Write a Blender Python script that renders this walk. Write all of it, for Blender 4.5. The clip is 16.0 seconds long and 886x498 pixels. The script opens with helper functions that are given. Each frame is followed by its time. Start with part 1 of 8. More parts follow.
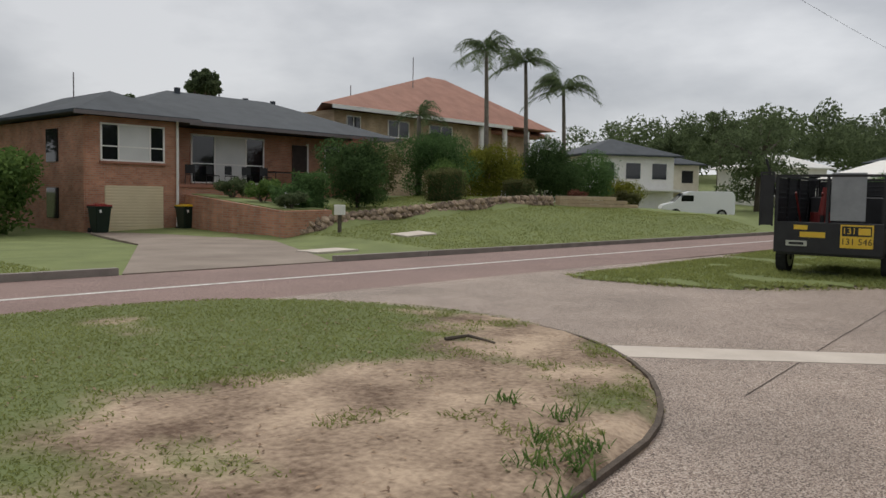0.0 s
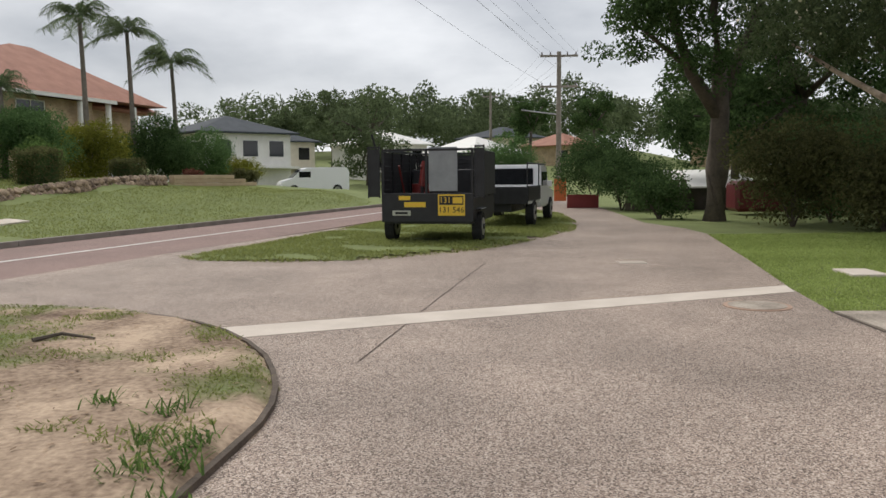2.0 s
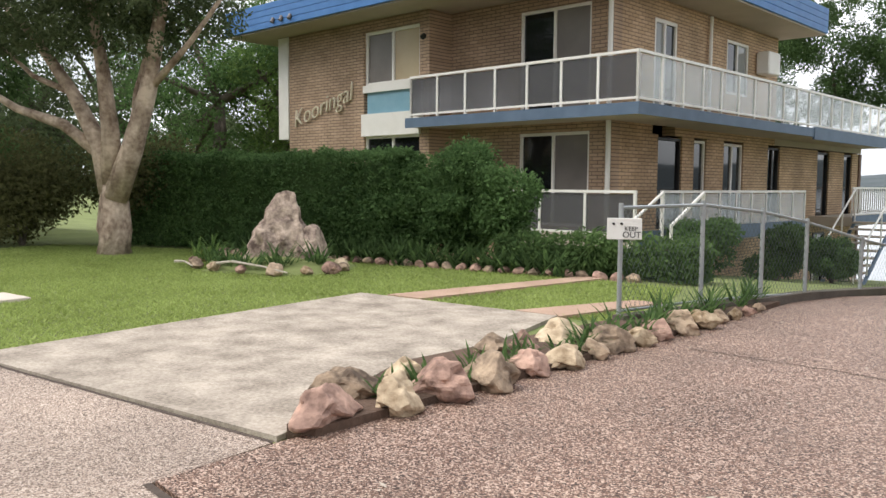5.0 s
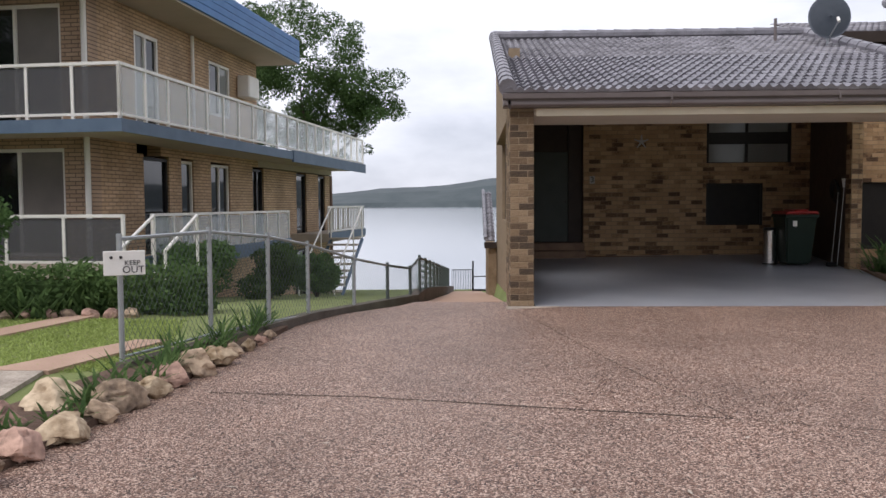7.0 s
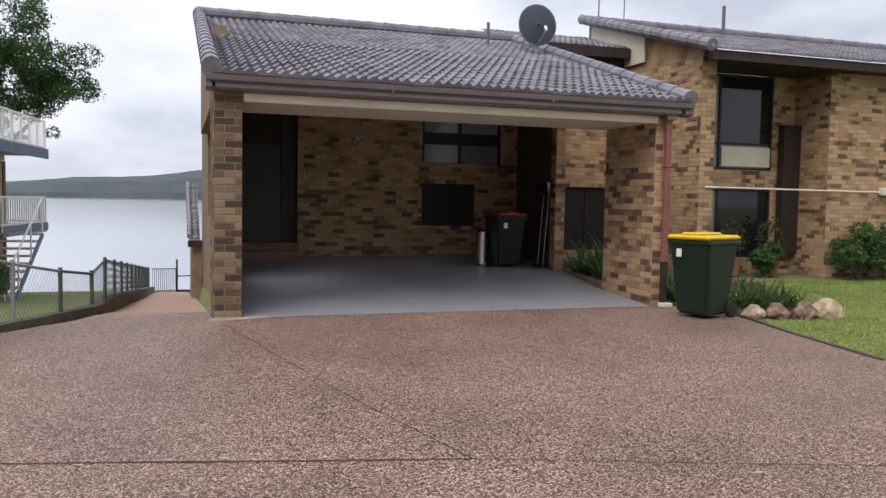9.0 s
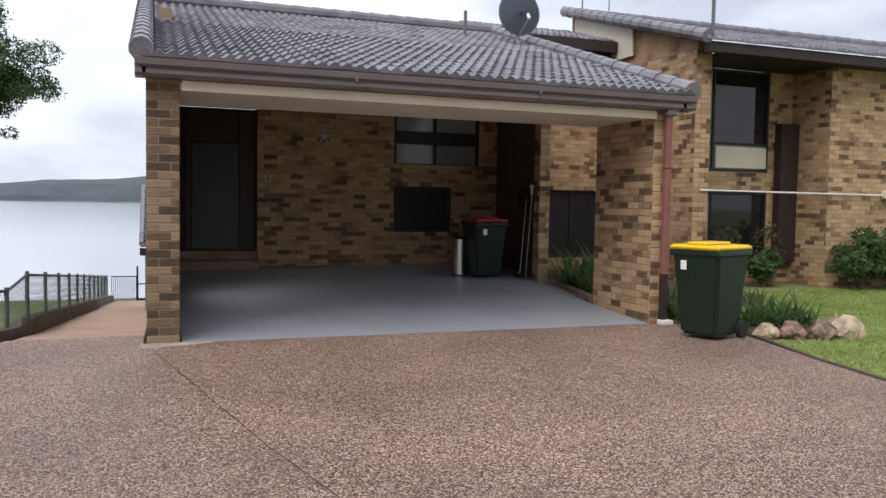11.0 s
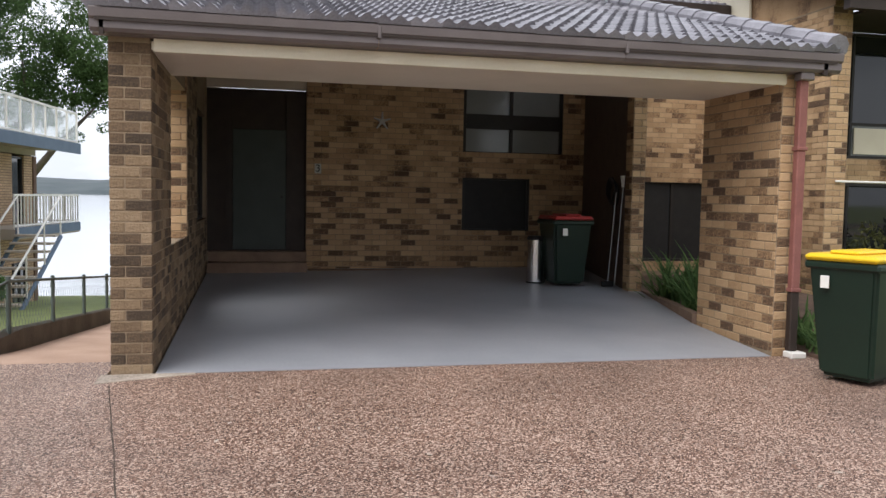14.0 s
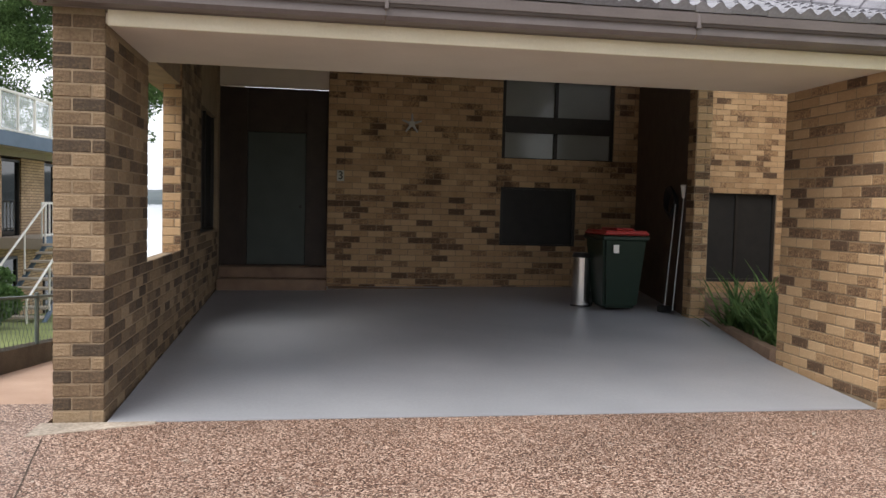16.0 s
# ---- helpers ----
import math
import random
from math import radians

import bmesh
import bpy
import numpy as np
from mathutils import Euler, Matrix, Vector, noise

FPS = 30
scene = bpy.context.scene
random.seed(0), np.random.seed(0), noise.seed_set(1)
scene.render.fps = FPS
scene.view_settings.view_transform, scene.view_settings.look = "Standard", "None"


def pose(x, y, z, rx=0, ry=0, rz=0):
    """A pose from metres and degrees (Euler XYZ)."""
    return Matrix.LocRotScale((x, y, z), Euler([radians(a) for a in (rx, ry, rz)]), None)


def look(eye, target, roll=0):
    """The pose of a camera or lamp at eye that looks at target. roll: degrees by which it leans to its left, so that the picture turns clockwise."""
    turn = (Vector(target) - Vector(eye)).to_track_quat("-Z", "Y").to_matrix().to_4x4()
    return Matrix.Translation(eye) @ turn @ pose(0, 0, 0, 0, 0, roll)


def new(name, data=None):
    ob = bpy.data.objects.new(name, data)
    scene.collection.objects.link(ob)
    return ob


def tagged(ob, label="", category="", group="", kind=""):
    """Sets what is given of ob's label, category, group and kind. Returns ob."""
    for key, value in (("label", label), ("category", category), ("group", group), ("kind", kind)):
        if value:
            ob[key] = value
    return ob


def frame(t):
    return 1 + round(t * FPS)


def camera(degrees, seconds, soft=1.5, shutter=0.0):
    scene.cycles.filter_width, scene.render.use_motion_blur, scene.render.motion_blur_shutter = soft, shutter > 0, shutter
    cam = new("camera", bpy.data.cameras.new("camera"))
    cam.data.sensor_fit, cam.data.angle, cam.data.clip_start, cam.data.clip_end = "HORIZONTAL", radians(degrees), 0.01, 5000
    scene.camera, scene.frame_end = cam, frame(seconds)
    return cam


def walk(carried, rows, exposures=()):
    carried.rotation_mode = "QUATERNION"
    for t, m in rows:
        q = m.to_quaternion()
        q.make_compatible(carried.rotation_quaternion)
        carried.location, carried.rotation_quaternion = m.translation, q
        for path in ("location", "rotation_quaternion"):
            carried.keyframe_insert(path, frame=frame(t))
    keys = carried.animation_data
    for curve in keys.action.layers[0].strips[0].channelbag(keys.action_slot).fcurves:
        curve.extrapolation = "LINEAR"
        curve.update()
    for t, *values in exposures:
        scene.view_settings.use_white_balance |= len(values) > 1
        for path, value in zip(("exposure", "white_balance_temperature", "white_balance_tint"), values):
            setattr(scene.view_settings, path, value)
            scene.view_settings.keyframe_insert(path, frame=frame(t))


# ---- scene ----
cam = camera(57.4, 16.0)
PATH = [
    (0, (0.925, -13.61, 1.478), (-0.806, -14.605, 1.35), 1.0),
    (0.5, (0.901, -13.624, 1.453), (-0.937, -14.402, 1.33), 0.9),
    (1, (0.87, -13.608, 1.453), (-1.043, -14.176, 1.324), 0.4),
    (1.5, (0.87, -13.554, 1.468), (-1.094, -13.901, 1.315), 0.0),
    (2, (0.681, -13.547, 1.455), (-1.306, -13.675, 1.277), -0.5),
    (2.5, (0.482, -13.487, 1.462), (-1.51, -13.419, 1.308), -0.8),
    (3, (0.266, -13.393, 1.452), (-1.699, -13.05, 1.311), -0.4),
    (3.5, (0.025, -13.329, 1.458), (-1.835, -12.615, 1.286), -0.2),
    (4, (-0.17, -13.302, 1.491), (-1.868, -12.261, 1.313), -0.4),
    (4.5, (-0.302, -13.186, 1.489), (-1.781, -11.852, 1.307), -0.2),
    (5, (-0.496, -12.975, 1.512), (-1.71, -11.393, 1.354), 0.4),
    (5.2, (-0.529, -12.922, 1.523), (-1.628, -11.257, 1.377), 0.5),
    (7.3, (-0.987, -12.294, 1.587), (-0.914, -10.298, 1.478), -0.2),
    (7.5, (-0.953, -12.235, 1.585), (-0.786, -10.245, 1.481), 0.0),
    (8, (-0.968, -11.885, 1.596), (-0.537, -9.935, 1.488), 0.2),
    (8.5, (-0.96, -11.555, 1.595), (-0.367, -9.65, 1.46), 0.7),
    (9, (-0.825, -11.18, 1.628), (-0.206, -9.282, 1.51), 1.0),
    (9.2, (-0.766, -11.081, 1.684), (-0.146, -9.183, 1.578), 1.1),
    (11.5, (-0.108, -9.412, 1.661), (0.573, -7.535, 1.545), 0.9),
    (12, (0.15, -9.11, 1.665), (0.761, -7.211, 1.523), 1.4),
    (12.5, (0.368, -8.801, 1.661), (0.898, -6.876, 1.537), 1.5),
    (13, (0.575, -8.446, 1.661), (1.075, -6.513, 1.553), 1.3),
    (13.5, (0.799, -8.098, 1.673), (1.25, -6.153, 1.557), 1.6),
    (14, (0.949, -7.67, 1.661), (1.384, -5.722, 1.534), 1.0),
    (14.5, (1.095, -7.307, 1.667), (1.526, -5.359, 1.534), 1.1),
    (15, (1.245, -6.97, 1.675), (1.611, -5.008, 1.546), 1.5),
    (15.5, (1.348, -6.562, 1.675), (1.684, -4.593, 1.566), 1.1),
    (16, (1.466, -6.223, 1.655), (1.788, -4.251, 1.554), 1.4),
]
walk(cam, [(t, look(e, g, r)) for t, e, g, r in PATH],
     exposures=[(0, -0.12, 6500, 10), (1.0, -0.05, 6500, 10), (2.0, 0.18, 6500, 10), (3.0, 0.48, 6500, 10), (4.0, 0.8, 6500, 10), (5.2, 0.97, 6450, 11),
                (7.3, 0.42, 6250, 16), (9.0, 0.42, 6250, 16), (11.5, 0.6, 6150, 13), (14.0, 0.9, 6250, 12), (16.0, 1.12, 6450, 11)])

# ---- light: an overcast sky and a broad, weak sun behind the cloud ----
SUN_EL, SUN_ROT = radians(52), radians(228)
world = bpy.data.worlds.new("overcast_sky")
scene.world = world
world.use_nodes = True
wn, wl = world.node_tree.nodes, world.node_tree.links
sky = wn.new("ShaderNodeTexSky")
sky.sky_type, sky.sun_disc, sky.sun_elevation, sky.sun_rotation = "NISHITA", False, SUN_EL, SUN_ROT
sky_dim = wn.new("ShaderNodeVectorMath")
sky_dim.operation, sky_dim.inputs["Scale"].default_value = "SCALE", 0.1
coord, stretch = wn.new("ShaderNodeTexCoord"), wn.new("ShaderNodeMapping")
stretch.inputs["Scale"].default_value = (1.0, 1.0, 2.6)
cloud = wn.new("ShaderNodeTexNoise")
cloud.inputs["Scale"].default_value, cloud.inputs["Detail"].default_value = 2.2, 7
cloud.inputs["Roughness"].default_value = 0.52
tones = wn.new("ShaderNodeValToRGB")
tones.color_ramp.elements[0].position, tones.color_ramp.elements[1].position = 0.36, 0.66
tones.color_ramp.elements[0].color, tones.color_ramp.elements[1].color = (0.40, 0.42, 0.455, 1), (0.84, 0.85, 0.87, 1)
blend = wn.new("ShaderNodeMix")
blend.data_type = "RGBA"
blend.inputs["Factor"].default_value = 0.92
wl.new(coord.outputs["Generated"], stretch.inputs["Vector"])
wl.new(stretch.outputs[0], cloud.inputs["Vector"])
wl.new(cloud.outputs["Fac"], tones.inputs["Fac"])
wl.new(sky.outputs[0], sky_dim.inputs[0])
wl.new(sky_dim.outputs[0], blend.inputs["A"])
wl.new(tones.outputs[0], blend.inputs["B"])
glow_axis, glow, lit = wn.new("ShaderNodeSeparateXYZ"), wn.new("ShaderNodeMath"), wn.new("ShaderNodeVectorMath")
glow.operation, lit.operation = "MULTIPLY_ADD", "SCALE"
glow.inputs[1].default_value, glow.inputs[2].default_value = 0.2, 1.03     # the cloud is thinner over the lake
wl.new(coord.outputs["Generated"], glow_axis.inputs[0])
wl.new(glow_axis.outputs["Y"], glow.inputs[0])
wl.new(blend.outputs["Result"], lit.inputs[0])
wl.new(glow.outputs[0], lit.inputs["Scale"])
wl.new(lit.outputs[0], wn["Background"].inputs["Color"])
wn["Background"].inputs["Strength"].default_value = 1.0
sun_data = bpy.data.lights.new("sun", "SUN")
sun_data.energy, sun_data.angle, sun_data.color = 1.75, radians(45), (1.0, 0.96, 0.9)
sun = new("sun", sun_data)
sun.matrix_world = look((0, 0, 60), (-30.0 * math.sin(SUN_ROT), -30.0 * math.cos(SUN_ROT), 60 - 30.0 * math.tan(SUN_EL)))


# ---- materials ----
def mat(name, dark, light, scale=8.0, rough=0.8, bump=0.15, fine=60.0, metal=0.0, mid=0.5, island=0.0, objrand=0.0,
        stain=0.35, spec=0.4, fine_amount=0.5):
    """Two-scale mottled material: a broad noise between two colours, a fine one for grain and relief."""
    m = bpy.data.materials.new(name)
    m.use_nodes = True
    n, l = m.node_tree.nodes, m.node_tree.links
    b = n["Principled BSDF"]
    tc = n.new("ShaderNodeTexCoord")
    big, small = n.new("ShaderNodeTexNoise"), n.new("ShaderNodeTexNoise")
    big.inputs["Scale"].default_value, big.inputs["Detail"].default_value = scale, 6
    small.inputs["Scale"].default_value, small.inputs["Detail"].default_value = fine, 4
    l.new(tc.outputs["Object"], big.inputs["Vector"])
    l.new(tc.outputs["Object"], small.inputs["Vector"])
    add = n.new("ShaderNodeMath")
    add.operation = "MULTIPLY_ADD"
    add.inputs[1].default_value = fine_amount
    l.new(small.outputs["Fac"], add.inputs[0])
    l.new(big.outputs["Fac"], add.inputs[2])
    sub = n.new("ShaderNodeMath")
    sub.operation = "SUBTRACT"
    sub.inputs[1].default_value = fine_amount * 0.5
    l.new(add.outputs[0], sub.inputs[0])
    fac = sub
    if island or objrand:
        src = n.new("ShaderNodeNewGeometry") if island else n.new("ShaderNodeObjectInfo")
        mix = n.new("ShaderNodeMath")
        mix.operation = "MULTIPLY_ADD"
        mix.inputs[1].default_value = island or objrand
        l.new(src.outputs["Random Per Island" if island else "Random"], mix.inputs[0])
        l.new(sub.outputs[0], mix.inputs[2])
        back = n.new("ShaderNodeMath")
        back.operation = "SUBTRACT"
        back.inputs[1].default_value = (island or objrand) * 0.5
        l.new(mix.outputs[0], back.inputs[0])
        fac = back
    ramp = n.new("ShaderNodeValToRGB")
    ramp.color_ramp.elements[0].position, ramp.color_ramp.elements[1].position = mid - stain, mid + stain
    ramp.color_ramp.elements[0].color, ramp.color_ramp.elements[1].color = (*dark, 1), (*light, 1)
    l.new(fac.outputs[0], ramp.inputs["Fac"])
    l.new(ramp.outputs[0], b.inputs["Base Color"])
    b.inputs["Roughness"].default_value, b.inputs["Metallic"].default_value = rough, metal
    b.inputs["Specular IOR Level"].default_value = spec
    if bump:
        bp = n.new("ShaderNodeBump")
        bp.inputs["Strength"].default_value, bp.inputs["Distance"].default_value = bump, 0.02
        l.new(small.outputs["Fac"], bp.inputs["Height"])
        l.new(bp.outputs[0], b.inputs["Normal"])
    return m


def pebble_mat(name, colours, scale, rough=0.75, bump=0.4, stain=0.25):
    """Exposed aggregate: small stones of several colours in a matrix, with broad damp stains."""
    m = mat(name, colours[0], colours[-1], 0.5, rough, 0)
    n, l = m.node_tree.nodes, m.node_tree.links
    b = n["Principled BSDF"]
    tc = n.new("ShaderNodeTexCoord")
    vor = n.new("ShaderNodeTexVoronoi")
    vor.inputs["Scale"].default_value = scale
    l.new(tc.outputs["Object"], vor.inputs["Vector"])
    ramp = n.new("ShaderNodeValToRGB")
    e = ramp.color_ramp.elements
    while len(e) < len(colours):
        e.new(0.5)
    for i, c in enumerate(colours):
        e[i].position, e[i].color = 0.12 + 0.76 * i / (len(colours) - 1), (*c, 1)
    sep = n.new("ShaderNodeSeparateColor")
    l.new(vor.outputs["Color"], sep.inputs[0])
    l.new(sep.outputs[0], ramp.inputs["Fac"])
    broad = n.new("ShaderNodeTexNoise")
    broad.inputs["Scale"].default_value, broad.inputs["Detail"].default_value = 0.55, 7
    broad.inputs["Roughness"].default_value = 0.62
    l.new(tc.outputs["Object"], broad.inputs["Vector"])
    tone = n.new("ShaderNodeMapRange")
    tone.inputs["From Min"].default_value, tone.inputs["From Max"].default_value = 0.3, 0.7
    tone.inputs["To Min"].default_value, tone.inputs["To Max"].default_value = 1 - stain, 1 + stain
    l.new(broad.outputs["Fac"], tone.inputs["Value"])
    mul = n.new("ShaderNodeVectorMath")
    mul.operation = "SCALE"
    l.new(ramp.outputs[0], mul.inputs[0])
    l.new(tone.outputs[0], mul.inputs["Scale"])
    l.new(mul.outputs[0], b.inputs["Base Color"])
    bp = n.new("ShaderNodeBump")
    bp.inputs["Strength"].default_value, bp.inputs["Distance"].default_value, bp.invert = bump, 0.008, True
    l.new(vor.outputs["Distance"], bp.inputs["Height"])
    l.new(bp.outputs[0], b.inputs["Normal"])
    return m


def brickwork_mat(name, c1, c2, mortar, length, height, joint=0.012, axes="XZ"):
    """Brick courses for walls that stay far off: brick texture laid over two object axes."""
    m = mat(name, c1, c2, 1.0, 0.85, 0)
    n, l = m.node_tree.nodes, m.node_tree.links
    b = n["Principled BSDF"]
    tc, sepx, comb = n.new("ShaderNodeTexCoord"), n.new("ShaderNodeSeparateXYZ"), n.new("ShaderNodeCombineXYZ")
    l.new(tc.outputs["Object"], sepx.inputs[0])
    l.new(sepx.outputs[axes[0]], comb.inputs["X"])
    l.new(sepx.outputs[axes[1]], comb.inputs["Y"])
    br = n.new("ShaderNodeTexBrick")
    br.inputs["Color1"].default_value, br.inputs["Color2"].default_value = (*c1, 1), (*c2, 1)
    br.inputs["Mortar"].default_value, br.inputs["Scale"].default_value = (*mortar, 1), 1.0
    br.inputs["Brick Width"].default_value, br.inputs["Row Height"].default_value = length, height
    br.inputs["Mortar Size"].default_value, br.inputs["Mortar Smooth"].default_value = joint, 0.2
    l.new(comb.outputs[0], br.inputs["Vector"])
    grime = n.new("ShaderNodeTexNoise")
    grime.inputs["Scale"].default_value, grime.inputs["Detail"].default_value = 1.3, 6
    l.new(tc.outputs["Object"], grime.inputs["Vector"])
    tone = n.new("ShaderNodeMapRange")
    tone.inputs["From Min"].default_value, tone.inputs["From Max"].default_value = 0.3, 0.7
    tone.inputs["To Min"].default_value, tone.inputs["To Max"].default_value = 0.78, 1.2
    l.new(grime.outputs["Fac"], tone.inputs["Value"])
    mul = n.new("ShaderNodeVectorMath")
    mul.operation = "SCALE"
    l.new(br.outputs["Color"], mul.inputs[0])
    l.new(tone.outputs[0], mul.inputs["Scale"])
    l.new(mul.outputs[0], b.inputs["Base Color"])
    bp = n.new("ShaderNodeBump")
    bp.inputs["Strength"].default_value, bp.inputs["Distance"].default_value, bp.invert = 0.7, 0.01, True
    l.new(br.outputs["Fac"], bp.inputs["Height"])
    l.new(bp.outputs[0], b.inputs["Normal"])
    return m


def glass_mat(name, tint, rough=0.05, alpha=0.35):
    m = bpy.data.materials.new(name)
    m.use_nodes = True
    n, l = m.node_tree.nodes, m.node_tree.links
    b = n["Principled BSDF"]
    b.inputs["Base Color"].default_value, b.inputs["Roughness"].default_value = (*tint, 1), rough
    b.inputs["Specular IOR Level"].default_value = 0.6
    b.inputs["Alpha"].default_value = alpha
    return m


AGG_GREY = pebble_mat("grey_aggregate", [(0.095, 0.068, 0.054), (0.275, 0.205, 0.163), (0.345, 0.265, 0.212), (0.52, 0.43, 0.36)], 115)
AGG_BROWN = pebble_mat("brown_aggregate", [(0.036, 0.020, 0.014), (0.145, 0.078, 0.054), (0.205, 0.120, 0.085), (0.52, 0.39, 0.31)], 105, 0.55, 0.4)
ROAD = pebble_mat("red_asphalt", [(0.18, 0.115, 0.097), (0.245, 0.162, 0.138), (0.31, 0.212, 0.183)], 60, 0.85, 0.3, 0.15)
CONCRETE = mat("old_concrete", (0.20, 0.165, 0.13), (0.50, 0.43, 0.355), 2.4, 0.85, 0.3, 40, stain=0.24, fine_amount=0.7)
PALE_CONC = mat("pale_concrete", (0.50, 0.43, 0.36), (0.68, 0.60, 0.515), 2.0, 0.85, 0.15, 60)
CARPORT_PAINT = mat("grey_floor_paint", (0.25, 0.26, 0.285), (0.36, 0.37, 0.395), 0.8, 0.4, 0.05, 40)
GRASS_SOIL = mat("lawn_ground", (0.12, 0.145, 0.045), (0.22, 0.26, 0.09), 0.9, 0.95, 0.5, 40)
SAND = mat("sandy_soil", (0.33, 0.22, 0.14), (0.60, 0.47, 0.34), 1.3, 0.95, 0.5, 30)
BRICK = mat("tan_brick", (0.13, 0.075, 0.042), (0.50, 0.33, 0.175), 2.2, 0.85, 0.5, 45, objrand=0.66, mid=0.5, stain=0.34)
BRICK_JOINED = mat("tan_brick_joined", (0.13, 0.075, 0.042), (0.50, 0.33, 0.175), 2.2, 0.85, 0.5, 45, island=0.66, mid=0.5, stain=0.34)
# Weathered mossy brick, its tones also darkened for shade on the left inner faces.
BRICK_OLD_SHADED = mat("mossy_shaded_brick", (0.055, 0.04, 0.026), (0.38, 0.28, 0.17), 2.6, 0.9, 0.6, 45, objrand=0.6, stain=0.34)
BRICK_OLD_SHADED_JOINED = mat("mossy_shaded_brick_joined", (0.055, 0.04, 0.026), (0.38, 0.28, 0.17), 2.6, 0.9, 0.6, 45, island=0.6, stain=0.34)


def brick_tones(m, tones):
    """Replaces a material's two-tone ramp by burnt, brown, tan and pale brick colours."""
    e = next(n for n in m.node_tree.nodes if n.type == "VALTORGB").color_ramp.elements
    while len(e) < len(tones):
        e.new(0.5)
    for i, (at, c) in enumerate(tones):
        e[i].position, e[i].color = at, (*c, 1)


for m in (BRICK, BRICK_JOINED):
    brick_tones(m, [(0.14, (0.10, 0.06, 0.036)), (0.25, (0.21, 0.127, 0.07)), (0.35, (0.37, 0.235, 0.125)), (0.85, (0.53, 0.36, 0.205))])
for m in (BRICK_OLD_SHADED, BRICK_OLD_SHADED_JOINED):
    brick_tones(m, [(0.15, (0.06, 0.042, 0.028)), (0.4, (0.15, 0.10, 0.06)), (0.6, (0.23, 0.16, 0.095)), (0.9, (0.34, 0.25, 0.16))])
MORTAR = mat("mortar", (0.20, 0.145, 0.095), (0.33, 0.25, 0.165), 5, 0.9, 0.3)
BROWN_TIMBER = mat("dark_brown_timber", (0.020, 0.013, 0.010), (0.045, 0.030, 0.023), 4, 0.6, 0.1)
GUTTER = mat("brown_gutter_paint", (0.12, 0.101, 0.10), (0.175, 0.15, 0.148), 3, 0.4, 0.03)
CREAM = mat("cream_paint", (0.62, 0.56, 0.43), (0.76, 0.70, 0.56), 2, 0.6, 0.03)
SOFFIT = mat("soffit_paint", (0.58, 0.505, 0.41), (0.69, 0.61, 0.505), 1.5, 0.7, 0.05)
TILE = mat("grey_roof_tile", (0.085, 0.081, 0.093), (0.28, 0.272, 0.30), 2.5, 0.38, 0.15, 50, island=0.35)
DARK_GLASS = glass_mat("dark_window_glass", (0.012, 0.013, 0.015), 0.04, 1.0)
BLIND_GLASS = mat("blind_behind_glass", (0.20, 0.21, 0.20), (0.27, 0.28, 0.27), 1.0, 0.12, 0)


# ---- building helpers ----
def part(name, bm, material, parent=None, label="", m=None, smooth=False):
    """Links a bmesh as one mesh object, under a thing or part where a parent is given."""
    me = bpy.data.meshes.new(name)
    bm.normal_update()
    bm.to_mesh(me)
    bm.free()
    for mt in material if isinstance(material, (list, tuple)) else [material]:
        me.materials.append(mt)
    if smooth:
        me.shade_smooth()
    ob = new(name, me)
    if m is not None:
        ob.matrix_world = m
    if parent is not None:
        ob.parent = parent
    if label:
        ob["label"] = label
    return ob


def thing(name, m, label, category, group="", kind=""):
    ob = new(name)
    ob.matrix_world = m
    ob.empty_display_size = 0.1
    return tagged(ob, label, category, group, kind)


def add_box(bm, lo, hi, bevel=0.0, m=None):
    lo, hi = Vector(lo), Vector(hi)
    r = bmesh.ops.create_cube(bm, size=1)
    vs = r["verts"]
    for v in vs:
        v.co = Vector([lo[i] + (v.co[i] + 0.5) * (hi[i] - lo[i]) for i in range(3)])
    if bevel:
        es = list({e for v in vs for e in v.link_edges})
        out = bmesh.ops.bevel(bm, geom=es, offset=bevel, segments=1, affect="EDGES")
        vs = list(set(out["verts"]) | {v for v in vs if v.is_valid})
    if m is not None:
        for v in vs:
            v.co = m @ v.co
    return bm


def box(lo, hi, bevel=0.0):
    return add_box(bmesh.new(), lo, hi, bevel)


def add_rod(bm, a, b, r, r2=None, seg=8):
    a, b = Vector(a), Vector(b)
    d = b - a
    m = Matrix.Translation((a + b) / 2) @ d.to_track_quat("Z", "Y").to_matrix().to_4x4()
    bmesh.ops.create_cone(bm, cap_ends=True, segments=seg, radius1=r, radius2=r if r2 is None else r2, depth=d.length, matrix=m)
    return bm


def rod(a, b, r, r2=None, seg=8):
    return add_rod(bmesh.new(), a, b, r, r2, seg)


def add_prism(bm, pts, z0, z1):
    """An upright prism on a flat outline; z0 and z1 may be functions of x and y."""
    f0 = z0 if callable(z0) else (lambda x, y: z0)
    f1 = z1 if callable(z1) else (lambda x, y: z1)
    top = [bm.verts.new((x, y, f1(x, y))) for x, y in pts]
    low = [bm.verts.new((x, y, f0(x, y))) for x, y in pts]
    bm.faces.new(top)
    bm.faces.new(low[::-1])
    for i in range(len(pts)):
        j = (i + 1) % len(pts)
        bm.faces.new((top[i], low[i], low[j], top[j]))
    bmesh.ops.recalc_face_normals(bm, faces=bm.faces)
    return bm


def prism(pts, z0, z1):
    return add_prism(bmesh.new(), pts, z0, z1)


def mesh_object(name, verts, faces, material, parent=None, label=""):
    me = bpy.data.meshes.new(name)
    me.from_pydata(verts, [], faces)
    me.materials.append(material)
    me.update()
    ob = new(name, me)
    if parent is not None:
        ob.parent = parent
    if label:
        ob["label"] = label
    return ob


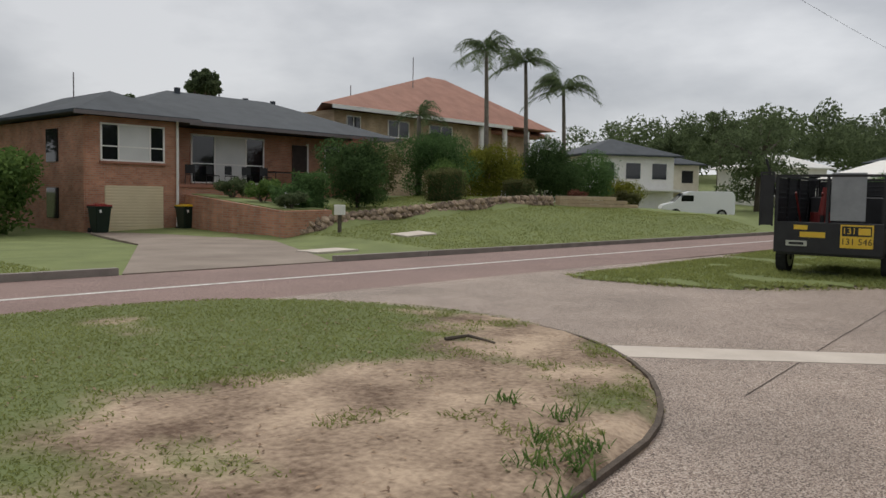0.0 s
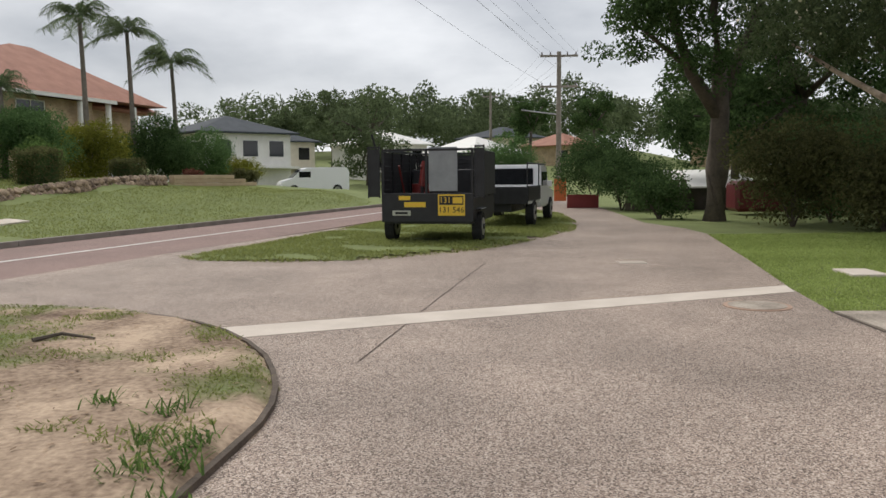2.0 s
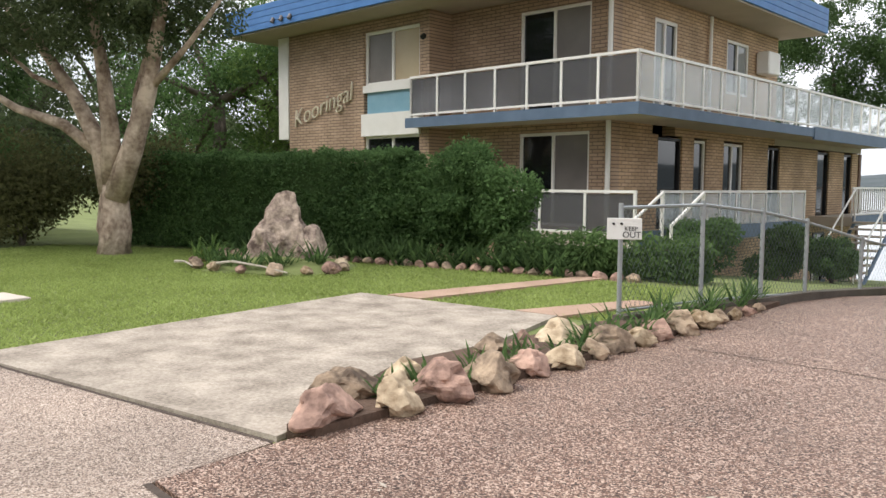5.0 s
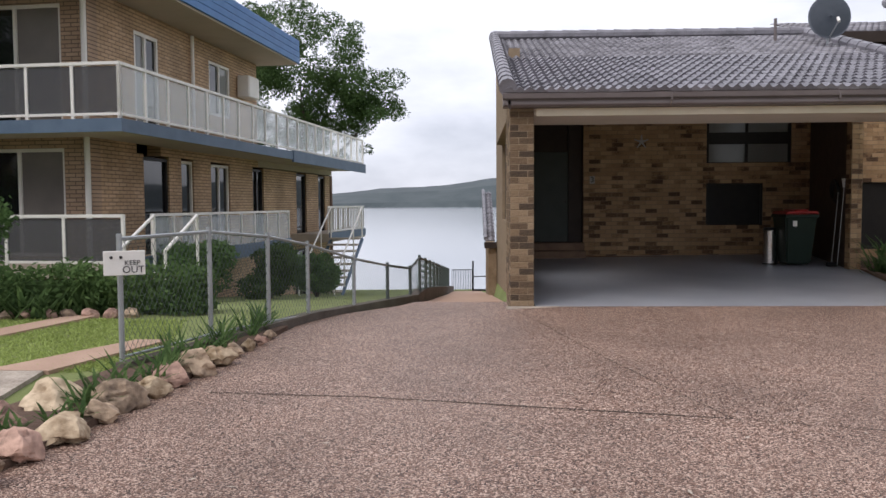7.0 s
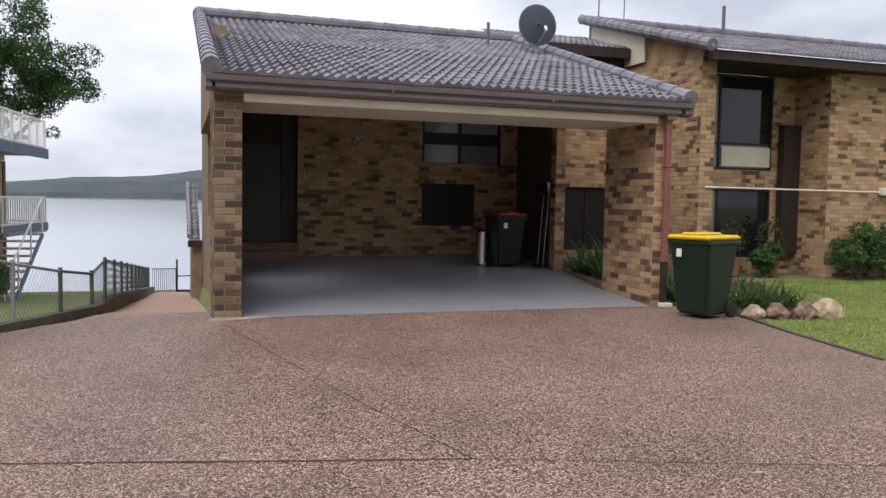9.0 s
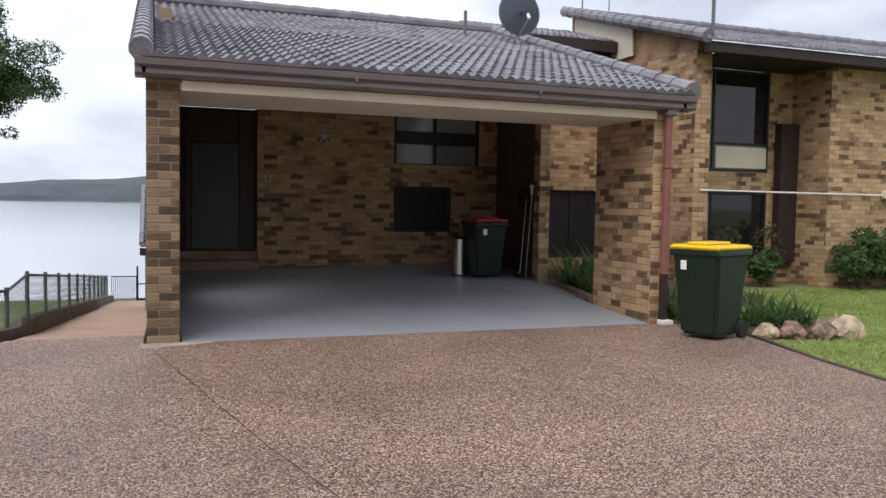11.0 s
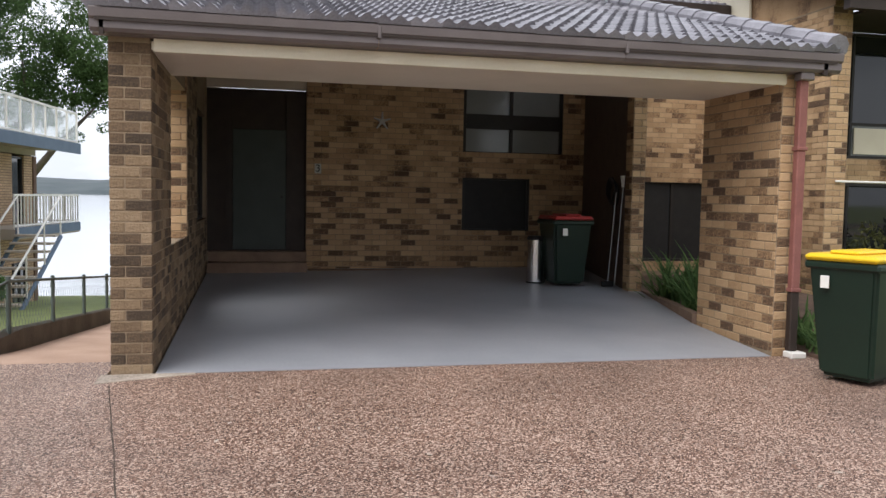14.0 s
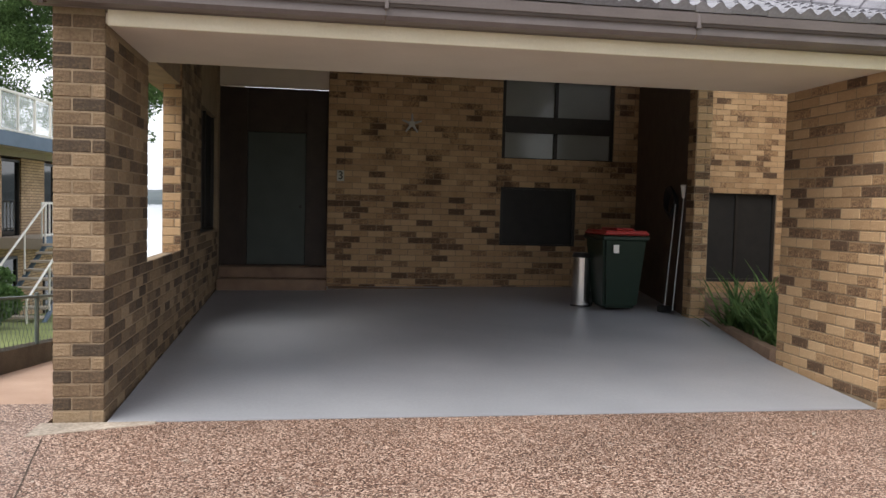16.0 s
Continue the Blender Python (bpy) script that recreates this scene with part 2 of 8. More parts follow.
def quads_mesh(name, quads, material, parent=None, label=""):
    """One mesh of many loose quads, given as an array (n, 4, 3)."""
    quads = np.asarray(quads, dtype=np.float32)
    n = len(quads)
    me = bpy.data.meshes.new(name)
    me.vertices.add(4 * n)
    me.vertices.foreach_set("co", quads.reshape(-1))
    me.loops.add(4 * n)
    me.loops.foreach_set("vertex_index", np.arange(4 * n, dtype=np.int32))
    me.polygons.add(n)
    me.polygons.foreach_set("loop_start", np.arange(0, 4 * n, 4, dtype=np.int32))
    me.update()
    me.validate()
    me.materials.append(material)
    ob = new(name, me)
    if parent is not None:
        ob.parent = parent
    if label:
        ob["label"] = label
    return ob


RNG = np.random.default_rng(7)


def leaf_quads(blobs, count, size, droop=0.3, shell=0.55, slim=0.45):
    """Leaf quads strewn through ellipsoid blobs (x, y, z, rx, ry, rz), denser towards their skins."""
    blobs = np.asarray(blobs, float)
    vol = (blobs[:, 3] * blobs[:, 4] * blobs[:, 5]) ** (2 / 3)
    pick = RNG.choice(len(blobs), count, p=vol / vol.sum())
    d = RNG.normal(size=(count, 3))
    d /= np.linalg.norm(d, axis=1)[:, None]
    r = shell + (1 - shell) * RNG.random(count) ** 0.6
    r *= 1 + 0.13 * RNG.normal(size=count)
    c = blobs[pick, :3] + d * r[:, None] * blobs[pick, 3:]
    a = RNG.normal(size=(count, 3)) + d * 0.8
    a[:, 2] -= droop
    a /= np.linalg.norm(a, axis=1)[:, None]
    b = np.cross(a, RNG.normal(size=(count, 3)))
    b /= np.linalg.norm(b, axis=1)[:, None] + 1e-9
    s = size * (0.6 + 0.8 * RNG.random(count))[:, None]
    return np.stack([c - a * s, c + b * s * slim, c + a * s, c - b * s * slim], axis=1)


def blob_cloud(centre, radii, n, small, seed):
    """Clumps within a big ellipsoid, for an uneven crown."""
    g = np.random.default_rng(seed)
    d = g.normal(size=(n, 3))
    d /= np.linalg.norm(d, axis=1)[:, None]
    c = np.asarray(centre) + d * (g.random(n) ** 0.45)[:, None] * np.asarray(radii)
    s = small * (0.6 + 0.8 * g.random((n, 1)))
    return np.concatenate([c, s * [1, 1, 0.75]], axis=1)


def limb_bm(bm, pts, r0, r1, seg=8, wob=0.0):
    """A tapered, bent limb through points."""
    pts = [Vector(p) for p in pts]
    rings = []
    for i, p in enumerate(pts):
        d = (pts[min(i + 1, len(pts) - 1)] - pts[max(i - 1, 0)]).normalized()
        q = d.to_track_quat("Z", "Y").to_matrix()
        r = r0 + (r1 - r0) * i / (len(pts) - 1)
        rings.append([bm.verts.new(p + q @ Vector((math.cos(2 * math.pi * k / seg), math.sin(2 * math.pi * k / seg), 0)) * r
                                   * (1 + wob * noise.noise(p * 3 + Vector((k, 0, 0))))) for k in range(seg)])
    for a, b in zip(rings, rings[1:]):
        for k in range(seg):
            bm.faces.new((a[k], a[(k + 1) % seg], b[(k + 1) % seg], b[k]))
    bm.faces.new(rings[-1])
    bm.faces.new(rings[0][::-1])
    return bm


def rock_bm(size, seed, rough=0.35, sub=3):
    bm = bmesh.new()
    bmesh.ops.create_icosphere(bm, subdivisions=sub, radius=1)
    o = Vector((seed * 3.7, seed * 1.3, seed))
    for v in bm.verts:
        k = 1 + rough * noise.noise(v.co * 1.1 + o) + 0.5 * rough * noise.noise(v.co * 2.7 + o)
        p = v.co * k
        for ax in (Vector((1, 0.2, 0.3)), Vector((-0.3, 1, 0.2)), Vector((0.1, -0.9, 0.6)), Vector((-0.8, -0.2, 0.5))):
            ax.normalize()
            over = p.dot(ax) - (0.72 + 0.12 * math.sin(seed * 5 + ax.x * 9))
            if over > 0:
                p -= ax * over * 0.85
        v.co = Vector((p.x * size[0], p.y * size[1], p.z * size[2]))
    return bm


# ---- the plan: directions of the street ----
U, N = Vector((-0.977, 0.21)), Vector((0.21, 0.977))


def street(u, v):
    """A place by metres along the street and metres beyond its far kerb."""
    p = U * u - N * (v + 26.9)
    return p.x, p.y


def to_street(x, y):
    return x * U.x + y * U.y, -(x * N.x + y * N.y) - 26.9


def sm(a, b, x):
    t = min(1, max(0, (x - a) / (b - a)))
    return t * t * (3 - 2 * t)


def height(x, y):
    """The ground: level by the drive, a bank beyond the street, falling to the lake behind the buildings."""
    u, v = to_street(x, y)
    z = -0.03
    if v > 0:
        bank = (0.3 + 0.9 * sm(12, 29, u)) * sm(0, 9, v) + 0.4 * sm(8.9, 9.3, v)
        crest = 0.85 * sm(0, 4.5, v) + 0.25 * sm(5, 9, v)
        k = sm(26, 34, u)
        z += (bank * (1 - k) + crest * k) * sm(8.2 + 0.4 * v, 13.2 + 0.4 * v, u) * (1 - sm(40, 47, u)) - 0.22 * sm(2, 18, v) * (1 - sm(9, 17, u))
    z += (3.0 * sm(50, 110, u) * sm(-30, 10, v + 15) + 5.0 * sm(90, 190, u)) * (1 - sm(5, 50, y))
    if y > 0:
        edge = 1 - sm(-0.35, -0.05, x) if y < 12 else 1.0
        z -= (0.1 * min(y, 27) + 7.5 * sm(27, 62, y)) * edge * (sm(-60, -35, x) if y < 40 else max(sm(-60, -35, x), sm(40, 90, y)))
    return z


def ground_sheet():
    xs = sorted(set([-900, -600, -400, -300, -240] + list(range(-200, -40, 5)) + list(np.arange(-40, 20, 1.0)) + [-0.35, -0.05]
                    + list(range(20, 60, 5)) + [60, 90, 140, 250, 500, 900]))
    ys = sorted(set([-900, -600, -400, -250, -180, -140] + list(range(-120, -60, 5)) + list(np.arange(-60, 30, 1.0)) + [11.99]
                    + list(range(30, 66, 3)) + [70, 100, 200, 900]))
    verts = [(x, y, height(x, y)) for y in ys for x in xs]
    w = len(xs)
    faces = [(j * w + i, j * w + i + 1, (j + 1) * w + i + 1, (j + 1) * w + i) for j in range(len(ys) - 1) for i in range(w - 1)]
    ob = mesh_object("ground", verts, faces, GRASS_SOIL)
    ob.data.shade_smooth()
    return tagged(ob, "green mown lawn over level and banked ground", "ground", kind="structure")


ground_sheet()

# lake and far shore
WATER = mat("lake_water", (0.30, 0.33, 0.36), (0.36, 0.39, 0.42), 0.02, 0.12, 0.0)
water_bm = box((-4000, 45, -9.6), (4000, 4200, -9.2))
tagged(part("water", water_bm, WATER), "pale grey calm lake under cloud", "lake", kind="structure")
# Forest colour shifted to blue-grey: the haze of distance is painted in.
FAR_HAZY_GREEN = mat("hazy_hill_forest", (0.055, 0.072, 0.078), (0.10, 0.118, 0.124), 0.012, 1.0, 0.0)


def far_hills():
    verts, faces = [], []
    n = 160
    for i in range(n + 1):
        x = -3600 + 7200 * i / n
        k = 70 + 60 * sm(-700, 250, x) + 45 * noise.noise(Vector((x / 520, 0, 3))) + 10 * noise.noise(Vector((x / 90, 4, 0)))
        for j, (y, f) in enumerate(((2900, -0.15), (2960, 0.2), (3150, 0.62), (3500, 0.9), (3900, 1.0), (4300, 0.5))):
            verts.append((x, y + 60 * noise.noise(Vector((x / 300, j, 0))), -9.2 + k * f))
    for i in range(n):
        for j in range(5):
            a = i * 6 + j
            faces.append((a, a + 6, a + 7, a + 1))
    ob = mesh_object("backdrop", verts, faces, FAR_HAZY_GREEN)
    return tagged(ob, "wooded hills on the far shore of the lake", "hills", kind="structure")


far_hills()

# ---- road, apron, drives ----
road_pts = [street(u, -4.3) for u in (-80, -40, 0, 20, 36)] + [street(44, -3.6), street(54, -0.5), street(64, 6)] + \
           [street(60, 10), street(50, 3.6), street(43, 0.6), street(36, 0), street(20, 0), street(0, 0), street(-40, 0), street(-80, 0)]
tagged(part("road", prism(road_pts, -0.12, 0.0), ROAD), "faded reddish asphalt suburban street", "road", kind="structure")
LINE = mat("worn_white_line", (0.45, 0.42, 0.38), (0.78, 0.76, 0.72), 6, 0.8, 0.1, 30, stain=0.2)
tagged(part("road_line", prism([street(-80, -2.28), street(40, -2.28), street(40, -2.15), street(-80, -2.15)], -0.01, 0.004), LINE),
       "worn white edge line along the street", "road marking", kind="structure")
apron_pts = [street(-40, -4.31), street(12, -4.31), street(24, -4.6), (-34, -14.6), (-45, -11.6), (-62, -9.5), (-62, -7), (-45, -8.6),
             (-24.4, -9.0), (-21.5, -8.4), (-19.5, -8.35), (-13.06, -9.28), (-9.82, -9.79), (-8.0, -10.0), (-4.1, -9.9), (-4.08, -10.72),
             (-3.01, -10.91), (9, -13.2), (40, -19.5)]
tagged(part("driveway_apron", prism(apron_pts, -0.1, 0.002), AGG_GREY), "worn grey exposed-aggregate concrete driveway", "driveway", kind="structure")
tagged(part("concrete_strip", prism([(-6.97, -16.21), (-6.5, -15.85), (-9.46, -9.86), (-10.05, -9.76)], -0.05, 0.007), PALE_CONC),
       "pale smooth concrete strip across the driveway", "paving strip", kind="structure")
tagged(part("concrete_slab", prism([(-8.0, -9.98), (-4.15, -9.83), (-5.1, -4.8), (-8.2, -4.8)], -0.1, 0.012), CONCRETE),
       "weathered stained concrete parking slab", "slab", kind="structure")
drive_pts = [(-4.06, -10.70), (-3.0, -10.89), (9, -13.17), (12, -13.6), (12, -6.5), (5.6, -7.2), (6.31, -4.55), (6.63, -2.68), (7.0, -1.19), (6.9, -0.3),
             (6.75, -0.02), (-0.42, -0.02), (-0.42, 0.6), (-1.9, 0.6), (-2.1, 0.1), (-3.2, -1.25), (-3.45, -4.1), (-4.05, -9.85)]
tagged(part("driveway", prism(drive_pts, -0.12, 0.014), AGG_BROWN), "reddish-brown exposed-aggregate driveway with pale pebbles", "driveway", kind="structure")
path_pts = [(-0.42, 0.6), (-0.42, 14), (-0.6, 27), (-2.0, 27), (-1.75, 14), (-1.7, 3), (-1.9, 0.6)]
PATHM = mat("pale_path", (0.33, 0.21, 0.15), (0.50, 0.35, 0.26), 1.5, 0.85, 0.25, 60)
path_bm = bmesh.new()
for (yl, yr), (xa, xb, xc, xd) in (((0.6, 14), (-0.42, -0.42, -1.75, -1.9)), ((14, 27), (-0.42, -0.6, -2.0, -1.75))):
    add_prism(path_bm, [(xa, yl), (xb, yr), (xc, yr), (xd, yl)], lambda x, y: -0.3 - 0.1 * y, lambda x, y: 0.05 - 0.1 * y)
tagged(part("path", path_bm, PATHM), "sloping reddish concrete path down to the lake gate", "path", kind="structure")

# ---- carport unit ----
BL, BH = 0.272, 0.0995     # brick and course with joint


def brick_face(parent, origin, along, length, height_, limit=300, holes=(), z0=0.0, gap=0.010, deep=0.03, skew=0, mats=(BRICK, BRICK_JOINED)):
    """Lays running-bond bricks on a wall face. origin: foot of the face; along: its direction; the face looks to the right of it.
    holes: (s0, s1, z0, z1) left free. The lowest bricks are objects of their own, the rest one joined mesh."""
    o, a = Vector(origin), Vector(along).normalized()
    out = Vector((a.y, -a.x, 0))
    rest_v, rest_f, made = [], [], 0
    rows = int(height_ / BH)
    shapes = {}
    for k in range(rows):
        s = -(BL / 2) * ((k + skew) % 2)
        while s < length - 0.03:
            s0, s1 = max(s, 0), min(s + BL, length)
            zc = z0 + k * BH
            cuts = [(s0, s1)]
            for h0, h1, hz0, hz1 in holes:
                if zc + BH * 0.5 > hz0 and zc + BH * 0.5 < hz1:
                    new_cuts = []
                    for c0, c1 in cuts:
                        if c1 <= h0 or c0 >= h1:
                            new_cuts.append((c0, c1))
                        else:
                            if h0 - c0 > 0.03:
                                new_cuts.append((c0, h0))
                            if c1 - h1 > 0.03:
                                new_cuts.append((h1, c1))
                    cuts = new_cuts
            for c0, c1 in cuts:
                w = c1 - c0 - gap
                if w < 0.02:
                    continue
                p = o + a * (c0 + gap / 2) + Vector((0, 0, zc + gap / 2))
                proud = 0.004 + 0.004 * RNG.random()
                if made < limit:
                    key = round(w, 2)
                    if key not in shapes:
                        me = bpy.data.meshes.new("brick")
                        b = box((0, -0.0, 0), (w, deep, BH - gap), 0.006)
                        b.to_mesh(me)
                        b.free()
                        me.materials.append(mats[0])
                        shapes[key] = me
                    ob = new("brick", shapes[key])
                    m = Matrix(((a.x, -out.x, 0, 0), (a.y, -out.y, 0, 0), (0, 0, 1, 0), (0, 0, 0, 1)))
                    m.translation = p + out * proud
                    ob.parent = parent
                    ob.matrix_parent_inverse = parent.matrix_world.inverted()
                    ob.matrix_basis = m
                    made += 1
                else:
                    i = len(rest_v)
                    q = [p + out * proud, p + out * proud + a * w]
                    q += [q[1] + Vector((0, 0, BH - gap)), q[0] + Vector((0, 0, BH - gap))]
                    rest_v += [v[:] for v in q] + [(v - out * deep)[:] for v in q]
                    rest_f += [(i, i + 1, i + 2, i + 3), (i, i + 4, i + 5, i + 1), (i + 1, i + 5, i + 6, i + 2), (i + 2, i + 6, i + 7, i + 3), (i + 3, i + 7, i + 4, i)]
            s += BL
    if rest_v:
        ob = mesh_object("upper_bricks", rest_v, rest_f, mats[1], None)
        ob.parent = parent
        ob.matrix_parent_inverse = parent.matrix_world.inverted()
        ob["kind"] = "stuff"


def floor_z(x, y):
    return 0.018 + 0.038 * max(0, y) + 0.006 * max(0, x) * min(1, max(0, y))


def roof_z(y):
    return 3.26 + 0.305 * (y + 0.25)


tagged(part("carport_floor", prism([(0, -0.01), (6.3, -0.01), (6.3, 1.65), (6.9, 4.3), (7.2, 7.4), (0, 7.4)], -0.2, floor_z), CARPORT_PAINT),
       "grey-painted concrete carport floor", "floor", kind="structure")
bm = prism([(-0.38, 0.02), (-0.03, 0.02), (-0.03, 1.58), (-0.38, 1.58)], -0.3, 3.3)
wall_left = tagged(part("wall_left", bm, MORTAR), "blotchy tan brick pier of the carport, mossy at its foot", "wall", kind="structure")
bm = prism([(-0.24, 1.58), (-0.03, 1.58), (-0.03, 3.55), (-0.24, 3.55)], -0.6, 1.06)
add_prism(bm, [(-0.24, 3.55), (-0.03, 3.55), (-0.03, 5.2), (-0.24, 5.2)], -0.9, 4.6)
add_prism(bm, [(-0.24, 5.2), (-0.03, 5.2), (-0.03, 7.2), (-0.24, 7.2)], -0.9, 1.22)
add_prism(bm, [(-0.24, 7.2), (-0.03, 7.2), (-0.03, 12.0), (-0.24, 12.0)], -1.6, 5.0)
wall_left_side = tagged(part("wall_left_side", bm, MORTAR), "low tan brick side wall with tall openings", "wall", kind="structure")
bm = prism([(6.33, 0.02), (6.62, 0.02), (6.62, 1.58), (6.33, 1.58)], -0.2, 3.3)
wall_right = tagged(part("wall_right", bm, MORTAR), "blotchy tan brick pier of the carport", "wall", kind="structure")
bm = bmesh.new()
for x0, x1, z0, z1 in ((1.72, 4.66, 0, 5.2), (4.66, 6.0, 0, 1.02), (4.66, 6.66, 2.06, 2.49), (6.0, 6.66, 0, 2.06), (4.66, 6.66, 3.92, 5.2), (6.66, 8.3, 0, 5.2),
                       (8.3, 9.8, 0, 0.45), (8.3, 9.8, 2.08, 5.2), (9.8, 10.0, 0, 5.2), (-0.03, 1.72, 3.95, 5.2), (-0.03, 1.72, 0, 0.3)):
    add_box(bm, (x0, 7.35, z0), (x1, 7.6, z1))
wall_back = tagged(part("wall_back", bm, MORTAR), "blotchy tan brick back wall of the carport", "wall", kind="structure")

# front fascia, soffit, gutter
soff = box((-0.02, 0.0, 2.925), (6.36, 1.6, 3.0))
tagged(part("ceiling", soff, SOFFIT), "beige-lined soffit over the carport mouth", "soffit", kind="structure")
bm = bmesh.new()
v = [bm.verts.new(c) for c in ((-0.4, 1.6, roof_z(1.6) - 0.22), (6.62, 1.6, roof_z(1.6) - 0.22), (6.62, 7.6, roof_z(7.6) - 0.22), (-0.4, 7.6, roof_z(7.6) - 0.22))]
v += [bm.verts.new(c.co + Vector((0, 0, 0.03))) for c in v]
for q in ((0, 1, 2, 3), (7, 6, 5, 4), (0, 4, 5, 1), (1, 5, 6, 2), (2, 6, 7, 3), (3, 7, 4, 0)):
    bm.faces.new([v[i] for i in q])
tagged(part("ceiling_raked", bm, mat("brown_lining_boards", (0.32, 0.26, 0.19), (0.44, 0.365, 0.28), 1.5, 0.7, 0.05)), "raked lining under the carport roof", "ceiling", kind="structure")
tagged(part("fascia_board", box((0.0, -0.03, 2.905), (6.33, -0.002, 3.02), 0.004), CREAM), "cream-painted fascia board over the carport mouth", "fascia", kind="structure")
gutter = thing("gutter", pose(0, 0, 0), "dark brown metal gutter along the carport eave", "gutter")
prof = [(-0.02, 3.02), (-0.05, 3.03), (-0.17, 3.03), (-0.2, 3.06), (-0.2, 3.13), (-0.225, 3.15), (-0.235, 3.22), (-0.22, 3.235), (-0.205, 3.22), (-0.04, 3.2), (-0.02, 3.26)]


def gutter_run(x0, x1, cap):
    """A length of the gutter's pressed profile; cap closes it as a thin end piece."""
    bm = bmesh.new()
    ends = [[bm.verts.new((x, y, z)) for y, z in prof] for x in (x0, x1)]
    for i in range(len(prof) - 1):
        bm.faces.new((ends[0][i], ends[0][i + 1], ends[1][i + 1], ends[1][i]))
    if cap:
        bm.faces.new(ends[0])
        bm.faces.new(ends[1][::-1])
    bmesh.ops.recalc_face_normals(bm, faces=bm.faces)
    return bm


for x0, x1 in ((-0.49, 1.98), (1.984, 4.42), (4.424, 6.85)):
    part("gutter_channel", gutter_run(x0, x1, False), GUTTER, gutter)
for x0, x1 in ((-0.5, -0.49), (6.85, 6.86)):
    part("end_cap", gutter_run(x0, x1, True), GUTTER, gutter)
for x in (1.97, 4.41):
    part("joint_sleeve", box((x, -0.238, 3.10), (x + 0.03, -0.20, 3.215), 0.004), GUTTER, gutter)
part("outlet", box((6.42, -0.16, 2.95), (6.58, -0.03, 3.035), 0.01), GUTTER, gutter)
pipe = thing("downpipe", pose(6.5, -0.06, 0), "brown and red-painted downpipe down the brick pier", "downpipe")
PIPE_RED = mat("faded_red_paint", (0.16, 0.06, 0.05), (0.30, 0.12, 0.10), 4, 0.6, 0.05)
for z0, z1, mt in ((2.25, 3.05, PIPE_RED), (0.75, 2.22, PIPE_RED), (0.08, 0.72, BROWN_TIMBER)):
    part("pipe", box((-0.05, -0.05, z0), (0.05, 0.035, z1), 0.012), mt, pipe)
for z in (0.72, 2.22):
    part("collar", box((-0.062, -0.06, z), (0.062, 0.04, z + 0.04), 0.006), PIPE_RED, pipe)


def tile_mesh(name, w=0.3, l=0.345, seg=12):
    """A double-roll concrete roof tile, thick at its lower edge."""
    bm = bmesh.new()
    rows = []
    for y, z in ((-0.01, -0.03), (-0.014, 0.03), (l, -0.006)):
        rows.append([bm.verts.new((w * i / seg, y, z + (0.024 * math.sin(math.pi * 4 * i / seg - 0.5) if z > -0.03 else 0))) for i in range(seg + 1)])
    for a, b in zip(rows, rows[1:]):
        for i in range(seg):
            bm.faces.new((a[i], a[i + 1], b[i + 1], b[i]))
    me = bpy.data.meshes.new(name)
    bm.to_mesh(me)
    bm.free()
    me.shade_smooth()
    me.set_sharp_from_angle(angle=radians(50))
    return me


TILE_ONE = mat("grey_roof_tile_single", (0.085, 0.081, 0.093), (0.28, 0.272, 0.30), 2.5, 0.38, 0.15, 50, objrand=0.35)
TILE_MESH = tile_mesh("tile")
TILE_MESH.materials.append(TILE_ONE)


def tiled_roof(thing_ob, x0, x1, y0, z0, slope, length, singles=0, material=TILE):
    """Courses of tiles up a slope that faces -y; the lowest ones are single objects."""
    ang = math.atan(slope)
    n, rows = int((x1 - x0) / 0.3), int(length / 0.32)
    tv = np.array([v.co[:] for v in TILE_MESH.vertices])
    tf = [tuple(p.vertices) for p in TILE_MESH.polygons]
    vs, fs, made = [], [], 0
    c, s = math.cos(ang), math.sin(ang)
    for k in range(rows):
        for i in range(n):
            x = x0 + i * (x1 - x0) / n
            jitter = 0.004 * RNG.normal()
            y, z = y0 + c * 0.32 * k, z0 + s * 0.32 * k + 0.03 + jitter
            if made < singles:
                ob = new("roof_tile", TILE_MESH)
                ob.parent = thing_ob
                ob.matrix_basis = pose(x, y, z, math.degrees(ang), 0, 0)
                made += 1
            else:
                b = len(vs)
                for p in tv:
                    vs.append((x + p[0], y + c * p[1] - s * p[2], z + s * p[1] + c * p[2]))
                fs += [tuple(j + b for j in f) for f in tf]
    if vs:
        ob = mesh_object("upper_tiles", vs, fs, material, thing_ob)
        ob.data.shade_smooth()
        ob["kind"] = "stuff"


def cap_row(thing_ob, a, b, n, r=0.13, name="ridge_cap"):
    a, b = Vector(a), Vector(b)
    for i in range(n):
        p, q = a + (b - a) * (i / n), a + (b - a) * ((i + 1.06) / n)
        part(name, rod(p, q, r * 1.05, r * 0.92, 10), TILE, thing_ob)


carport_roof = thing("carport_roof", pose(0, 0, 0), "grey weathered concrete tile roof of the carport", "roof")
bm = bmesh.new()
v = [bm.verts.new(c) for c in ((-0.45, -0.22, 3.24), (6.8, -0.22, 3.24), (6.8, 7.0, roof_z(7.0) - 0.02), (-0.45, 7.0, roof_z(7.0) - 0.02))]
v += [bm.verts.new(c.co - Vector((0, 0, 0.12))) for c in v]
for q in ((0, 1, 2, 3), (7, 6, 5, 4), (0, 4, 5, 1), (1, 5, 6, 2), (2, 6, 7, 3), (3, 7, 4, 0)):
    bm.faces.new([v[i] for i in q])
part("roof_deck", bm, BROWN_TIMBER, carport_roof)
tiled_roof(carport_roof, -0.45, 6.8, -0.24, 3.235, 0.305, 7.5, singles=288)
